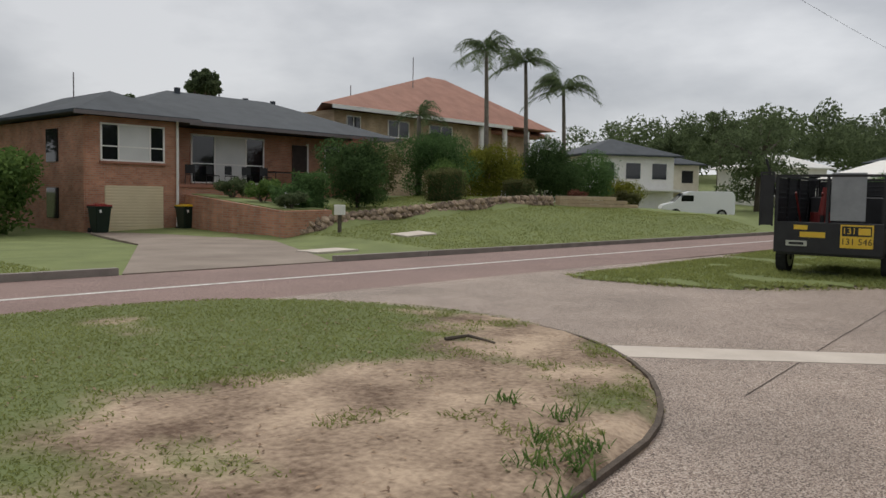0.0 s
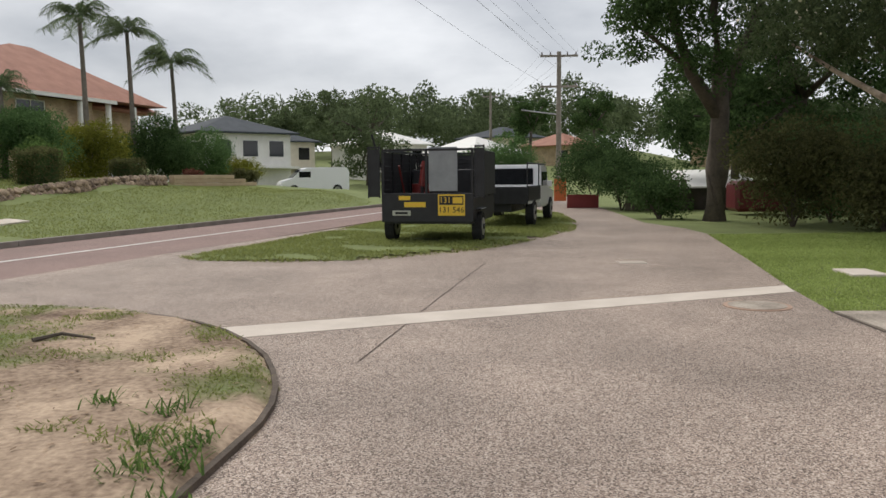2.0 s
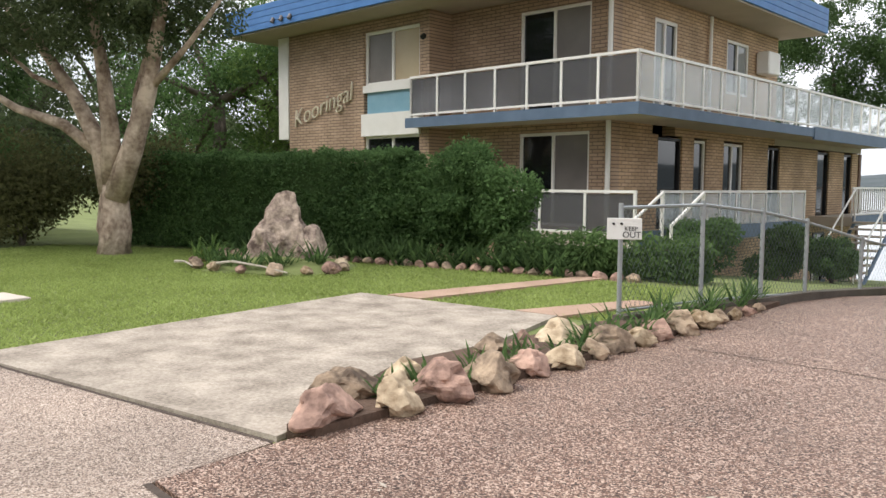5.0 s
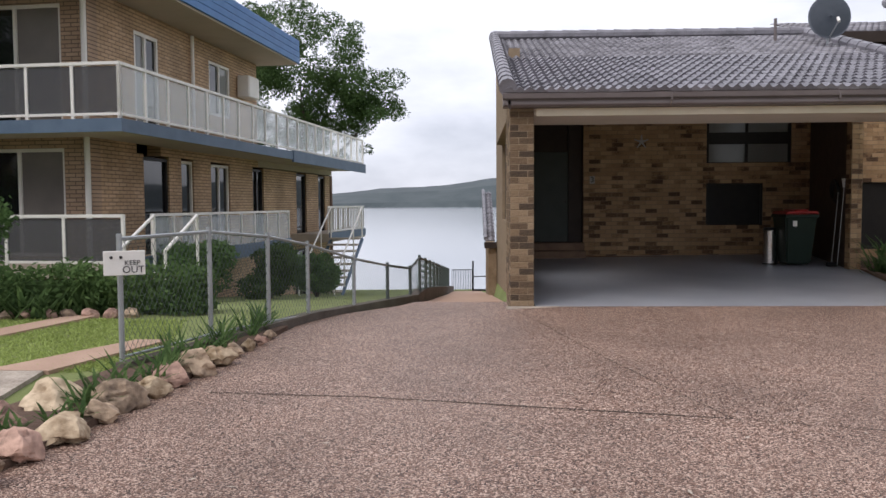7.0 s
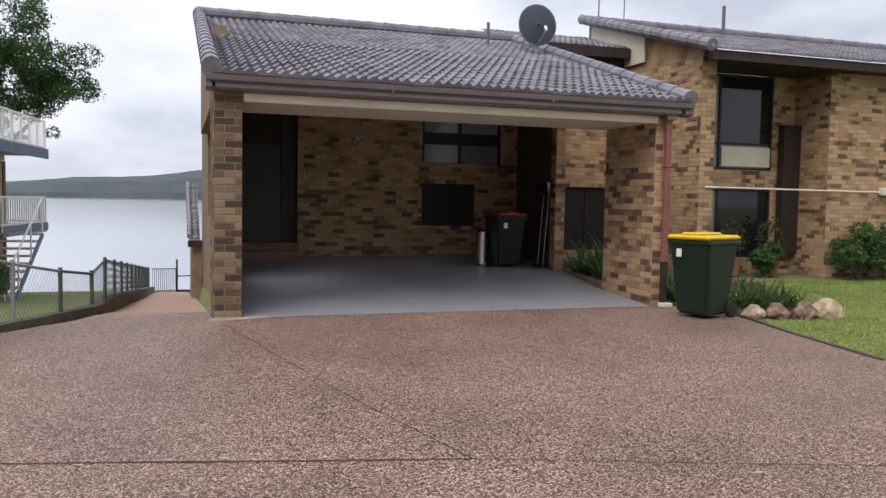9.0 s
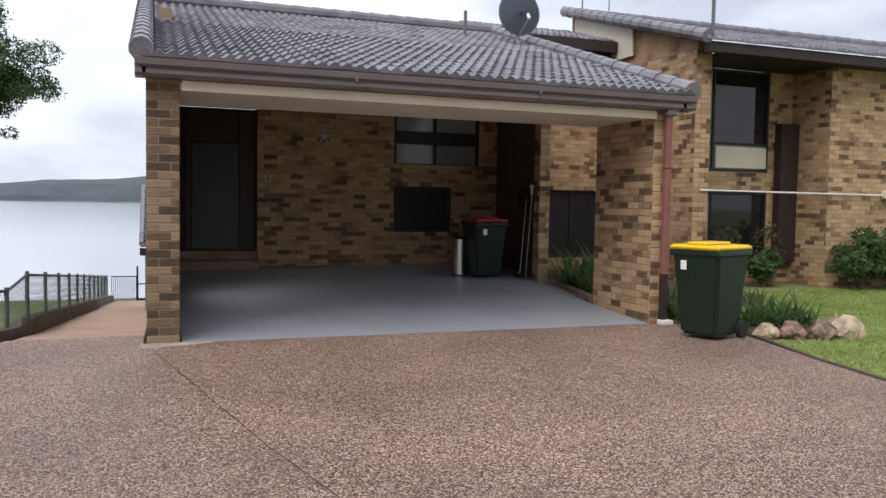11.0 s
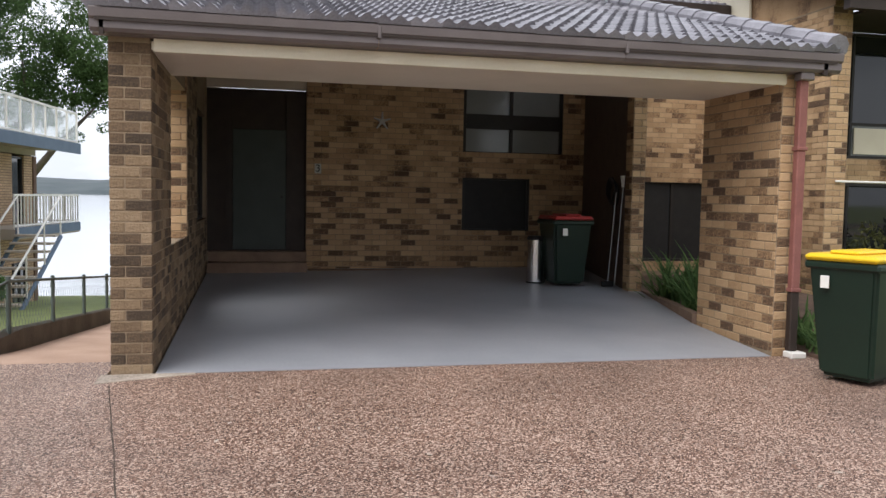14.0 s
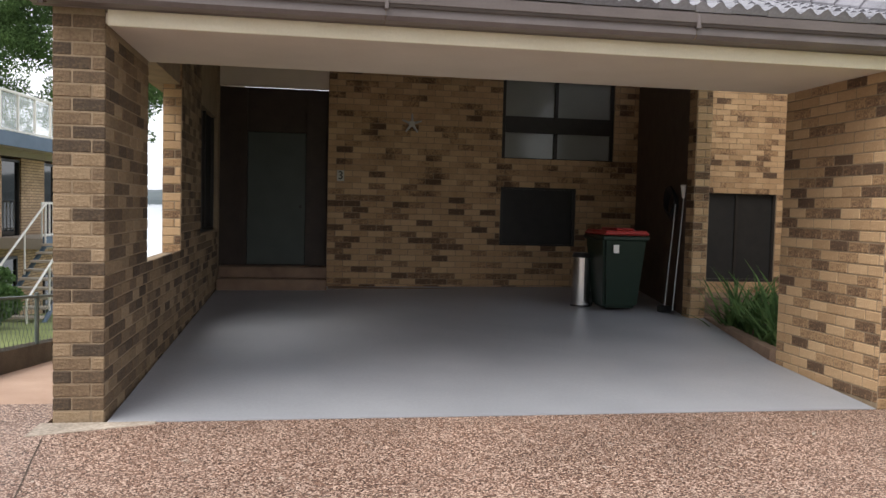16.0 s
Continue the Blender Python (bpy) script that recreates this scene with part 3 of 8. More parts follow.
cap_row(carport_roof, (-0.43, -0.22, 3.31), (-0.43, 6.95, roof_z(6.95) + 0.07), 18, name="verge_cap")
cap_row(carport_roof, (6.78, -0.22, 3.29), (6.78, 6.95, roof_z(6.95) + 0.05), 18, name="verge_cap")
cap_row(carport_roof, (-0.45, 6.95, roof_z(6.95) + 0.06), (6.8, 6.95, roof_z(6.95) + 0.06), 18)
bm = bmesh.new()
for x0, x1 in ((-0.42, -0.385), (6.65, 6.7)):
    w = [(-0.2, 3.0), (7.0, roof_z(7.0) - 0.3), (7.0, roof_z(7.0) - 0.1), (-0.2, 3.2)]
    a = [bm.verts.new((x0, y, z)) for y, z in w]
    b = [bm.verts.new((x1, y, z)) for y, z in w]
    bm.faces.new(a)
    bm.faces.new(b[::-1])
    for i in range(4):
        bm.faces.new((a[i], b[i], b[(i + 1) % 4], a[(i + 1) % 4]))
bmesh.ops.recalc_face_normals(bm, faces=bm.faces)
part("barge_board", bm, BROWN_TIMBER, carport_roof)
bm = bmesh.new()
for x0, x1 in ((-0.38, -0.05), (6.34, 6.6)):
    w = [(1.0, 3.0), (7.3, 3.0), (7.3, roof_z(7.0) - 0.1), (1.0, roof_z(1.0) - 0.1)]
    if x0 > 0:
        w = [(0.3, 3.0), (1.6, 3.0), (1.6, roof_z(1.6) - 0.1), (0.3, roof_z(0.3) - 0.1)]
    a = [bm.verts.new((x0, y, z)) for y, z in w]
    b = [bm.verts.new((x1, y, z)) for y, z in w]
    bm.faces.new(a)
    bm.faces.new(b[::-1])
    for i in range(4):
        bm.faces.new((a[i], b[i], b[(i + 1) % 4], a[(i + 1) % 4]))
bmesh.ops.recalc_face_normals(bm, faces=bm.faces)
part("gable_infill", bm, MORTAR, carport_roof)

# back wall windows and door
SCREEN = mat("dark_fly_screen", (0.010, 0.010, 0.010), (0.022, 0.021, 0.02), 6, 0.65, 0.05)
FRAME_DARK = mat("dark_window_frame", (0.012, 0.010, 0.009), (0.026, 0.022, 0.02), 6, 0.5, 0.02)


def window(name, x0, x1, z0, z1, y, splits=(), bars=(), glass=DARK_GLASS, frame_mat=FRAME_DARK, t=0.05, label="", m=None, depth=0.08):
    """A framed window in a wall that faces -y."""
    w = thing(name, m or pose(0, 0, 0), label or "dark-framed window with dark glass", "window", kind="structure")
    bm = bmesh.new()
    for a, b, c, d in ((x0, x0 + t, z0, z1), (x1 - t, x1, z0, z1), (x0 + t, x1 - t, z0, z0 + t), (x0 + t, x1 - t, z1 - t, z1)):
        add_box(bm, (a, y - depth / 2, c), (b, y + depth / 2, d))
    part("window_frame", bm, frame_mat, w)
    xs, zs = [x0 + t, *splits, x1 - t], [z0 + t, *bars, z1 - t]
    for s in splits:
        part("mullion", box((s - t / 2, y - depth / 2.2, z0 + t), (s + t / 2, y + depth / 2.2, z1 - t)), frame_mat, w)
    for s in bars:
        part("transom", box((x0 + t, y - depth / 2.4, s - t / 2), (x1 - t, y + depth / 2.4, s + t / 2)), frame_mat, w)
    for i in range(len(xs) - 1):
        for j in range(len(zs) - 1):
            g = glass[(i + j * (len(xs) - 1)) % len(glass)] if isinstance(glass, (list, tuple)) else glass
            part("pane", box((xs[i], y + 0.005, zs[j]), (xs[i + 1], y + 0.012, zs[j + 1])), g, w)
    return w


window("window_1", 4.66, 6.66, 2.49, 3.92, 7.42, (5.62,), (3.12,), BLIND_GLASS, t=0.06, label="dark-framed sliding window with pale blinds behind")
part("sash_bar", box((4.72, 7.37, 2.98), (6.6, 7.41, 3.26)), FRAME_DARK, bpy.data.objects["window_1"])
window("window_2", 4.66, 6.0, 1.02, 2.06, 7.40, (), (), SCREEN, label="low square dark-screened window")
window("window_3", 8.3, 9.8, 0.45, 2.08, 7.42, (9.05,), (), SCREEN, label="dark sliding window behind the garden bed")
door = thing("door_1", pose(0, 0, 0), "dark entry door in a tall dark timber frame", "door", kind="structure")
DOOR_GREEN = mat("dark_green_door", (0.035, 0.045, 0.04), (0.055, 0.068, 0.06), 3, 0.55, 0.05)
part("door_surround", box((-0.03, 7.46, 0.62), (1.72, 7.55, 3.55)), BROWN_TIMBER, door)
part("door_leaf", box((0.42, 7.42, 0.66), (1.36, 7.458, 2.83), 0.006), DOOR_GREEN, door)
part("door_jamb", box((0.30, 7.40, 0.66), (0.415, 7.458, 3.5)), BROWN_TIMBER, door)
part("door_jamb", box((1.365, 7.40, 0.66), (1.45, 7.458, 3.5)), BROWN_TIMBER, door)
part("overdoor_panel", box((-0.03, 7.40, 3.56), (1.72, 7.5, 3.95)), SOFFIT, door)
part("door_handle", rod((1.28, 7.36, 1.62), (1.28, 7.42, 1.62), 0.025), FRAME_DARK, door)
STEPM = mat("brick_step", (0.16, 0.10, 0.07), (0.28, 0.19, 0.13), 4, 0.8, 0.3)
steps = thing("entry_steps", pose(0, 0, 0), "two brick-edged steps up to the entry door", "steps", kind="structure")
part("step", box((0.0, 6.85, 0.2), (1.72, 7.46, 0.46), 0.01), STEPM, steps)
part("step", box((0.0, 7.1, 0.462), (1.72, 7.46, 0.64), 0.01), STEPM, steps)
base = part("plinth", prism([(1.75, 7.05), (6.6, 7.05), (6.6, 7.34), (1.75, 7.34)], 0.1, 0.31), STEPM)
tagged(base, "low brick plinth along the back wall", "plinth", kind="structure")
# dark timber screen wall and its brick end pier
bm = prism([(6.66, 4.45), (6.76, 4.45), (7.2, 7.34), (7.1, 7.34)], 0.1, 4.3)
tagged(part("timber_screen", bm, mat("brown_screen_boards", (0.055, 0.036, 0.027), (0.11, 0.076, 0.058), 5, 0.6, 0.15)), "dark brown boarded side wall of the carport", "screen wall", kind="structure")
bm = prism([(6.65, 4.22), (6.87, 4.22), (6.87, 4.45), (6.65, 4.45)], 0.0, 4.3)
wall_pier = tagged(part("wall_pier", bm, MORTAR), "narrow tan brick pier", "wall", kind="structure")
# open side window in the left wall
window("window_4", 5.2, 7.2, 1.22, 4.6, 0.13, (6.2,), (), SCREEN, label="dark tinted side window of the carport", m=Matrix.Rotation(radians(90), 4, "Z"))

# ---- neighbour unit ----
nb = thing("neighbour_unit", pose(0, 0, 0), "two-storey tan brick townhouse with dark windows and tiled roof", "house", kind="structure")
bm = bmesh.new()
add_box(bm, (10.0, 4.02, -0.2), (10.37, 9.3, 4.9))
add_box(bm, (13.5, 4.02, -0.2), (20.0, 4.4, 4.95))
add_box(bm, (13.5, 4.4, -0.2), (13.75, 5.15, 4.75))
for x0, x1, z0, z1 in ((10.37, 11.0, -0.2, 5.2), (12.85, 20.0, -0.2, 5.2), (11.0, 12.85, 2.05, 2.5), (11.0, 12.85, -0.2, 0.4)):
    add_box(bm, (x0, 5.15, z0), (x1, 5.4, z1))
nb_wall = part("unit_walls", bm, MORTAR, nb)
bm = bmesh.new()
v = [bm.verts.new(c) for c in ((10.02, 4.0, 5.06), (10.35, 4.0, 5.06), (10.35, 9.3, 6.58), (10.02, 9.3, 6.58), (10.02, 9.3, 4.88), (10.35, 9.3, 4.88), (10.02, 4.0, 4.88), (10.35, 4.0, 4.88))]
for q in ((0, 1, 2, 3), (0, 3, 4, 6), (1, 7, 5, 2), (6, 4, 5, 7), (3, 2, 5, 4), (0, 6, 7, 1)):
    bm.faces.new([v[i] for i in q])
bmesh.ops.recalc_face_normals(bm, faces=bm.faces)
part("gable_wall", bm, BRICK_JOINED, nb)
part("unit_fascia", box((9.85, 3.45, 4.72), (26, 3.6, 4.92)), BROWN_TIMBER, nb)
part("unit_soffit", box((10.37, 3.6, 4.75), (26, 5.15, 4.8)), BROWN_TIMBER, nb)
part("gable_panel", prism([(9.93, 6.3), (9.98, 6.3), (9.98, 9.0), (9.93, 9.0)], 5.1, lambda x, y: 5.02 + 0.287 * (y - 3.6)), CREAM, nb)
tiled_roof(nb, 9.75, 24.0, 3.4, 4.93, 0.287, 6.2)
cap_row(nb, (9.78, 3.4, 5.0), (9.78, 9.3, 6.72), 16, name="verge_cap")
cap_row(nb, (9.75, 9.3, 6.72), (24.0, 9.3, 6.72), 30)
part("flue", rod((13.9, 8.6, 6.3), (13.9, 8.6, 7.3), 0.05), GUTTER, nb)
part("aerial_mast", rod((10.3, 9.3, 6.6), (10.3, 9.3, 8.6), 0.02), GUTTER, nb)
part("aerial_mast", rod((11.1, 9.3, 6.6), (11.1, 9.3, 8.4), 0.015), GUTTER, nb)
window("window_5", 11.0, 12.85, 2.5, 4.75, 5.2, (11.35,), (3.12,), [BLIND_GLASS, BLIND_GLASS, BLIND_GLASS, DARK_GLASS], label="tall dark-framed window with pale blind")
part("sill_panel", box((11.42, 5.15, 2.58), (12.8, 5.17, 3.05)), CREAM, bpy.data.objects["window_5"])
window("window_6", 11.0, 12.85, 0.4, 2.05, 5.2, (11.35,), (), [BLIND_GLASS, DARK_GLASS], label="dark ground-floor window with net screen")
tagged(part("timber_slot", box((13.0, 4.9, 0.5), (13.5, 5.1, 3.6)), BROWN_TIMBER), "tall dark recessed timber panel between brick walls", "panel", kind="structure")
# rear roof over the main part of the unit
rear = thing("rear_roof", pose(0, 0, 0), "grey concrete tile roof of the main house behind the carport", "roof")
tiled_roof(rear, 6.85, 9.9, 6.95, 5.50, 0.287, 2.6)
part("rear_fascia", box((6.85, 6.87, 5.26), (9.9, 6.97, 5.51)), BROWN_TIMBER, rear)
part("rear_wall", box((6.9, 7.2, 4.45), (9.95, 7.32, 5.48)), BROWN_TIMBER, rear)

# lower roof of the unit, stepping down beside the lake path
low = thing("lower_roof", pose(0, 0, 0), "grey tiled lower roof of the unit beside the path", "roof")
tiled_roof(low, -0.6, -0.26, 11.2, 0.5, 0.3, 5.2)
part("eave_board", box((-0.62, 11.14, 0.3), (-0.26, 11.2, 0.48)), BROWN_TIMBER, low)
part("lower_wall", box((-0.5, 11.3, -2.4), (-0.26, 16.0, 0.36)), BRICK_OLD_SHADED_JOINED, low)
cap_row(low, (-0.58, 11.2, 0.58), (-0.58, 16.1, 2.06), 14, r=0.06, name="verge_cap")

# ---- the blue-trimmed flats ----
BACK = Matrix.Translation((-0.75, -12.6, 1.55)) @ Matrix.Scale(1.38, 4) @ Matrix.Translation((0.75, 12.6, -1.55))   # sets the flats to their distance
KM = BACK @ pose(-6.45, 0.25, 0, 0, 0, -6.1)
BLUE = mat("blue_fascia_paint", (0.035, 0.13, 0.34), (0.07, 0.20, 0.45), 2.5, 0.5, 0.05)
GREYBLUE = mat("grey_blue_slab_edge", (0.07, 0.11, 0.17), (0.12, 0.17, 0.24), 3, 0.6, 0.1)
WHITE = mat("white_paint", (0.70, 0.68, 0.63), (0.82, 0.80, 0.76), 3, 0.5, 0.03)
# One brick in two copies: light on the side walls is in KBRICK_S's colour.
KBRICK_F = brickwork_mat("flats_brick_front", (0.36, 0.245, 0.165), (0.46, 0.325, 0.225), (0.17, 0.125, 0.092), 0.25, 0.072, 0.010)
KBRICK_S = brickwork_mat("flats_brick_side_lit", (0.46, 0.31, 0.185), (0.56, 0.395, 0.25), (0.22, 0.15, 0.10), 0.25, 0.072, 0.010, "YZ")
KSOFFIT = mat("flats_soffit", (0.36, 0.31, 0.25), (0.46, 0.40, 0.33), 1.2, 0.8, 0.05)
flats = thing("flats_building", KM, "two-storey brown brick flats with blue fascia and glazed balconies", "apartment building", kind="structure")


def kpart(name, lo, hi, mt, label="", bevel=0.0):
    return part(name, box(lo, hi, bevel), mt, flats, label)


# front block with the name, recessed wall, side wall
bm = bmesh.new()
for a, b, c, d in ((-10.6, -7.6, -0.3, 5.35), (-5.72, -5.42, -0.3, 5.35), (-7.6, -5.72, 5.1, 5.35), (-7.6, -5.72, -0.3, 1.2)):
    add_box(bm, (a, 0.4, c), (b, 0.7, d))
add_box(bm, (-5.72, 0.7, -0.3), (-5.42, 1.1, 5.35))
for a, b, c, d in ((-5.42, -3.45, -0.3, 5.35), (-1.7, -1.2, -0.3, 5.35), (-3.45, -1.7, 5.1, 5.35), (-3.45, -1.7, 2.6, 3.0), (-3.45, -1.7, -0.3, 0.7)):
    add_box(bm, (a, 1.1, c), (b, 1.4, d))
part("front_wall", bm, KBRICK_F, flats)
bm = bmesh.new()
SIDE = [(2.9, 3.95), (4.5, 5.1), (6.0, 7.1), (8.6, 9.4), (12.2, 13.2), (14.5, 15.3)]
y = 1.4
for a, b in SIDE:
    add_box(bm, (-1.5, y, -2.6), (-1.2, a, 2.6))
    add_box(bm, (-1.5, a, -2.6), (-1.2, b, 0.62))
    y = b
add_box(bm, (-1.5, y, -2.9), (-1.2, 16.1, 2.6))
add_box(bm, (-1.5, 1.4, 2.6), (-1.2, 2.65, 5.35))
add_box(bm, (-1.5, 3.6, 2.6), (-1.2, 6.0, 5.35))
add_box(bm, (-1.5, 7.2, 2.6), (-1.2, 9.0, 5.35))
add_box(bm, (-1.5, 2.65, 4.95), (-1.2, 3.6, 5.35))
add_box(bm, (-1.5, 6.0, 4.95), (-1.2, 7.2, 5.35))
add_box(bm, (-1.5, 6.0, 2.6), (-1.2, 7.2, 3.7))
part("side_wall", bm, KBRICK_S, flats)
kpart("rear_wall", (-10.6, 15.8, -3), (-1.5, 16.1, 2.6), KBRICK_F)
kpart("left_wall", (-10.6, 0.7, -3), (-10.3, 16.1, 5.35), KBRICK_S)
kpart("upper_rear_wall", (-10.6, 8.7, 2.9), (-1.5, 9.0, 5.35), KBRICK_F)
kpart("corner_column", (-11.05, 0.38, 2.7), (-10.62, 0.7, 5.35), WHITE, "white-painted full-height side blade")
# solid near-black blocks that stand in for the shade of rooms behind openings
ROOM_SHADE = mat("room_shade", (0.02, 0.018, 0.016), (0.04, 0.036, 0.032), 1, 0.9, 0)
kpart("inner_room", (-10.2, 1.75, -0.2), (-1.9, 15.7, 2.55), ROOM_SHADE)
kpart("inner_room", (-10.2, 1.75, 2.95), (-1.9, 8.6, 5.3), ROOM_SHADE)
# roof
bm = box((-12.1, -0.5, 5.36), (-0.15, 9.3, 5.42))
part("roof_soffit", bm, KSOFFIT, flats)
for i in range(4):
    z0 = 5.40 + i * 0.155
    kpart("fascia_board", (-12.12 - 0.02, -0.56, z0), (-0.1, -0.5, z0 + 0.15), BLUE, "blue-painted fascia board", 0.008)
    kpart("fascia_board", (-0.16, -0.5, z0), (-0.1, 9.36, z0 + 0.15), BLUE, "blue-painted fascia board", 0.008)
    kpart("fascia_board", (-12.14, -0.5, z0), (-12.08, 9.36, z0 + 0.15), BLUE, "blue-painted fascia board", 0.008)
kpart("roof_deck", (-12.08, -0.5, 5.9), (-0.16, 9.3, 5.98), GUTTER)
# upper deck
bm = prism([(-5.72, 0.0), (0, 0), (0, 16.15), (-1.2, 16.15), (-1.2, 1.1), (-5.42, 1.1), (-5.42, 0.4), (-5.72, 0.4)], 2.78, 2.96)
part("deck_slab", bm, KSOFFIT, flats)
kpart("deck_edge", (-5.74, -0.03, 2.76), (0.03, 0.0, 2.97), GREYBLUE)
kpart("deck_edge", (0.0, 0.0, 2.76), (0.03, 8.3, 2.97), GREYBLUE)
kpart("deck_edge", (0.0, 8.3, 2.70), (0.05, 16.18, 3.0), GREYBLUE)
kpart("flat_roof", (-10.4, 9.0, 2.62), (-1.2, 16.16, 2.9), KSOFFIT)
SMOKE = glass_mat("smoked_balustrade_glass", (0.10, 0.10, 0.105), 0.08, 0.72)
CLEARB = glass_mat("clear_balustrade_glass", (0.55, 0.60, 0.60), 0.08, 0.35)


def balustrade(parent, a, b, z0, z1, n, glass, r=0.025, bottom=True, frame_mat=WHITE):
    a, b = Vector((*a, 0)), Vector((*b, 0))
    d = (b - a).normalized()
    o = Vector((-d.y, d.x, 0)) * 0.004
    for i in range(n + 1):
        p = a + (b - a) * i / n
        part("post", box((p.x - r, p.y - r, z0), (p.x + r, p.y + r, z1 - 0.03)), frame_mat, parent)
        if i < n:
            q = a + (b - a) * (i + 1) / n
            s, e = p + d * r, q - d * r
            if glass:
                bm = prism([(s.x + o.x, s.y + o.y), (e.x + o.x, e.y + o.y), (e.x - o.x, e.y - o.y), (s.x - o.x, s.y - o.y)], z0 + 0.1, z1 - 0.05)
                ob = part("pane", bm, glass, parent)
                ob.visible_shadow = False
    for z, h in ((z1 - 0.03, 0.05),) + (((z0 + 0.06, 0.04),) if bottom else ()):
        w = Vector((-d.y, d.x, 0)) * r * 1.15
        bm = prism([(a - d * r + w)[:2], (b + d * r + w)[:2], (b + d * r - w)[:2], (a - d * r - w)[:2]], z, z + h)
        part("rail", bm, frame_mat, parent)


bal = thing("upper_balustrade", KM, "white-framed glazed balustrade round the upper deck", "balustrade", kind="structure")
balustrade(bal, (-5.62, 0.05), (-0.04, 0.05), 2.965, 3.85, 7, SMOKE)
balustrade(bal, (-0.04, 0.05), (-0.04, 16.1), 2.965, 3.85, 20, CLEARB)
balustrade(bal, (-5.62, 0.05), (-5.62, 0.38), 2.965, 3.85, 1, SMOKE)
# lower walkway and its rails
kpart("walkway_slab", (-4.2, -0.02, 0.42), (0.02, 1.1, 0.6), KSOFFIT)
kpart("walkway_slab", (-1.2, 1.1, 0.42), (0.02, 8.0, 0.6), KSOFFIT)
kpart("walkway_edge", (0.02, -0.02, 0.45), (0.05, 8.02, 0.74), GREYBLUE)
kpart("landing_slab", (-1.2, 11.6, 0.45), (0.0, 16.15, 0.7), KSOFFIT)
kpart("landing_edge", (0.0, 11.6, 0.5), (0.03, 16.15, 0.74), GREYBLUE)
lowbal = thing("lower_balustrade", KM, "white rail along the lower walkway", "balustrade", kind="structure")
balustrade(lowbal, (-4.1, 0.02), (-0.02, 0.02), 0.6, 1.43, 4, SMOKE)
balustrade(lowbal, (-0.02, 0.95), (-0.02, 8.0), 0.6, 1.43, 9, CLEARB, 0.02)
landbal = thing("landing_balustrade", KM, "white close-barred landing rail", "balustrade", kind="structure")
balustrade(landbal, (-0.03, 11.62), (-0.03, 16.1), 0.7, 1.52, 22, None, 0.014)
balustrade(landbal, (-1.15, 16.1), (-0.03, 16.1), 0.7, 1.52, 6, None, 0.014)
# windows and doors of the flats
AMBER = mat("drawn_curtain", (0.40, 0.32, 0.20), (0.52, 0.43, 0.29), 1.2, 0.25, 0)
CURT = mat("grey_curtain", (0.14, 0.125, 0.115), (0.22, 0.20, 0.18), 2, 0.3, 0)
PANELBLUE = mat("pale_blue_panel", (0.17, 0.33, 0.42), (0.25, 0.42, 0.50), 3, 0.35, 0.02)


def kwindow(name, *args, **kw):
    w = window(name, *args, **kw, m=KM)
    return w


kwindow("window_7", -7.6, -5.72, 3.85, 5.1, 0.5, (-6.66,), (), [CURT, AMBER], WHITE, 0.07, "white-framed window with drawn curtains")
kpart("spandrel_band", (-7.6, 0.36, 3.68), (-5.72, 0.6, 3.85), WHITE)
kpart("spandrel_panel", (-7.5, 0.42, 3.18), (-5.72, 0.6, 3.68), PANELBLUE, "pale blue spandrel panel")
kpart("spandrel_band", (-7.64, 0.34, 2.66), (-5.68, 0.6, 3.18), WHITE)
kwindow("window_8", -7.6, -5.72, 1.2, 2.66, 0.5, (-6.66,), (), DARK_GLASS, WHITE, 0.06, "white-framed dark lower window")
kwindow("window_9", -3.45, -1.7, 3.0, 5.1, 1.18, (-2.6,), (), [DARK_GLASS, CURT], WHITE, 0.06, "sliding balcony door with dark glass")
kwindow("window_10", -3.45, -1.7, 0.7, 2.6, 1.18, (-2.6,), (), [DARK_GLASS, CURT], WHITE, 0.06, "white-framed lower sliding door with curtain")
KS = KM @ Matrix.Rotation(radians(90), 4, "Z")
window("window_11", 2.65, 3.6, 2.97, 4.95, 1.25, (3.1,), (), [BLIND_GLASS, DARK_GLASS], WHITE, 0.07, "white-framed glazed door to the deck", KS)
window("window_12", 6.0, 7.2, 3.7, 4.95, 1.25, (6.6,), (), [DARK_GLASS, BLIND_GLASS], WHITE, 0.06, "upper side window", KS)
for i, (a, b) in enumerate(SIDE):
    window(f"window_{13 + i}", a, b, 0.62, 2.55, 1.28, ((a + b) / 2,) if i in (2, 3) else (), (), DARK_GLASS, WHITE if i in (1, 2) else FRAME_DARK, 0.06,
           "dark doorway on the lower walkway", KS)
window("window_19", 14.4, 15.3, -1.55, -0.35, 1.19, (14.85,), (), DARK_GLASS, FRAME_DARK, 0.06, "brown-framed window under the landing", KS)
window("window_20", 12.0, 12.9, -1.75, 0.2, 1.19, (), (), DARK_GLASS, FRAME_DARK, 0.06, "dark doorway under the landing", KS)
part("corner_post", box((-1.5, 15.9, -2.9), (-1.17, 16.13, 2.6)), mat("brown_corner_render", (0.10, 0.055, 0.035), (0.17, 0.10, 0.065), 2, 0.8, 0.2), flats)
DOWNP = thing("flats_downpipe", KM, "white downpipe at the corner of the flats", "downpipe")
part("pipe", rod((-1.22, 1.02, 0.6), (-1.22, 1.02, 5.3), 0.05), WHITE, DOWNP)
part("pipe", rod((-1.12, 5.0, 2.96), (-1.12, 5.0, 5.3), 0.04), WHITE, DOWNP)

# ---- vegetation materials and makers ----


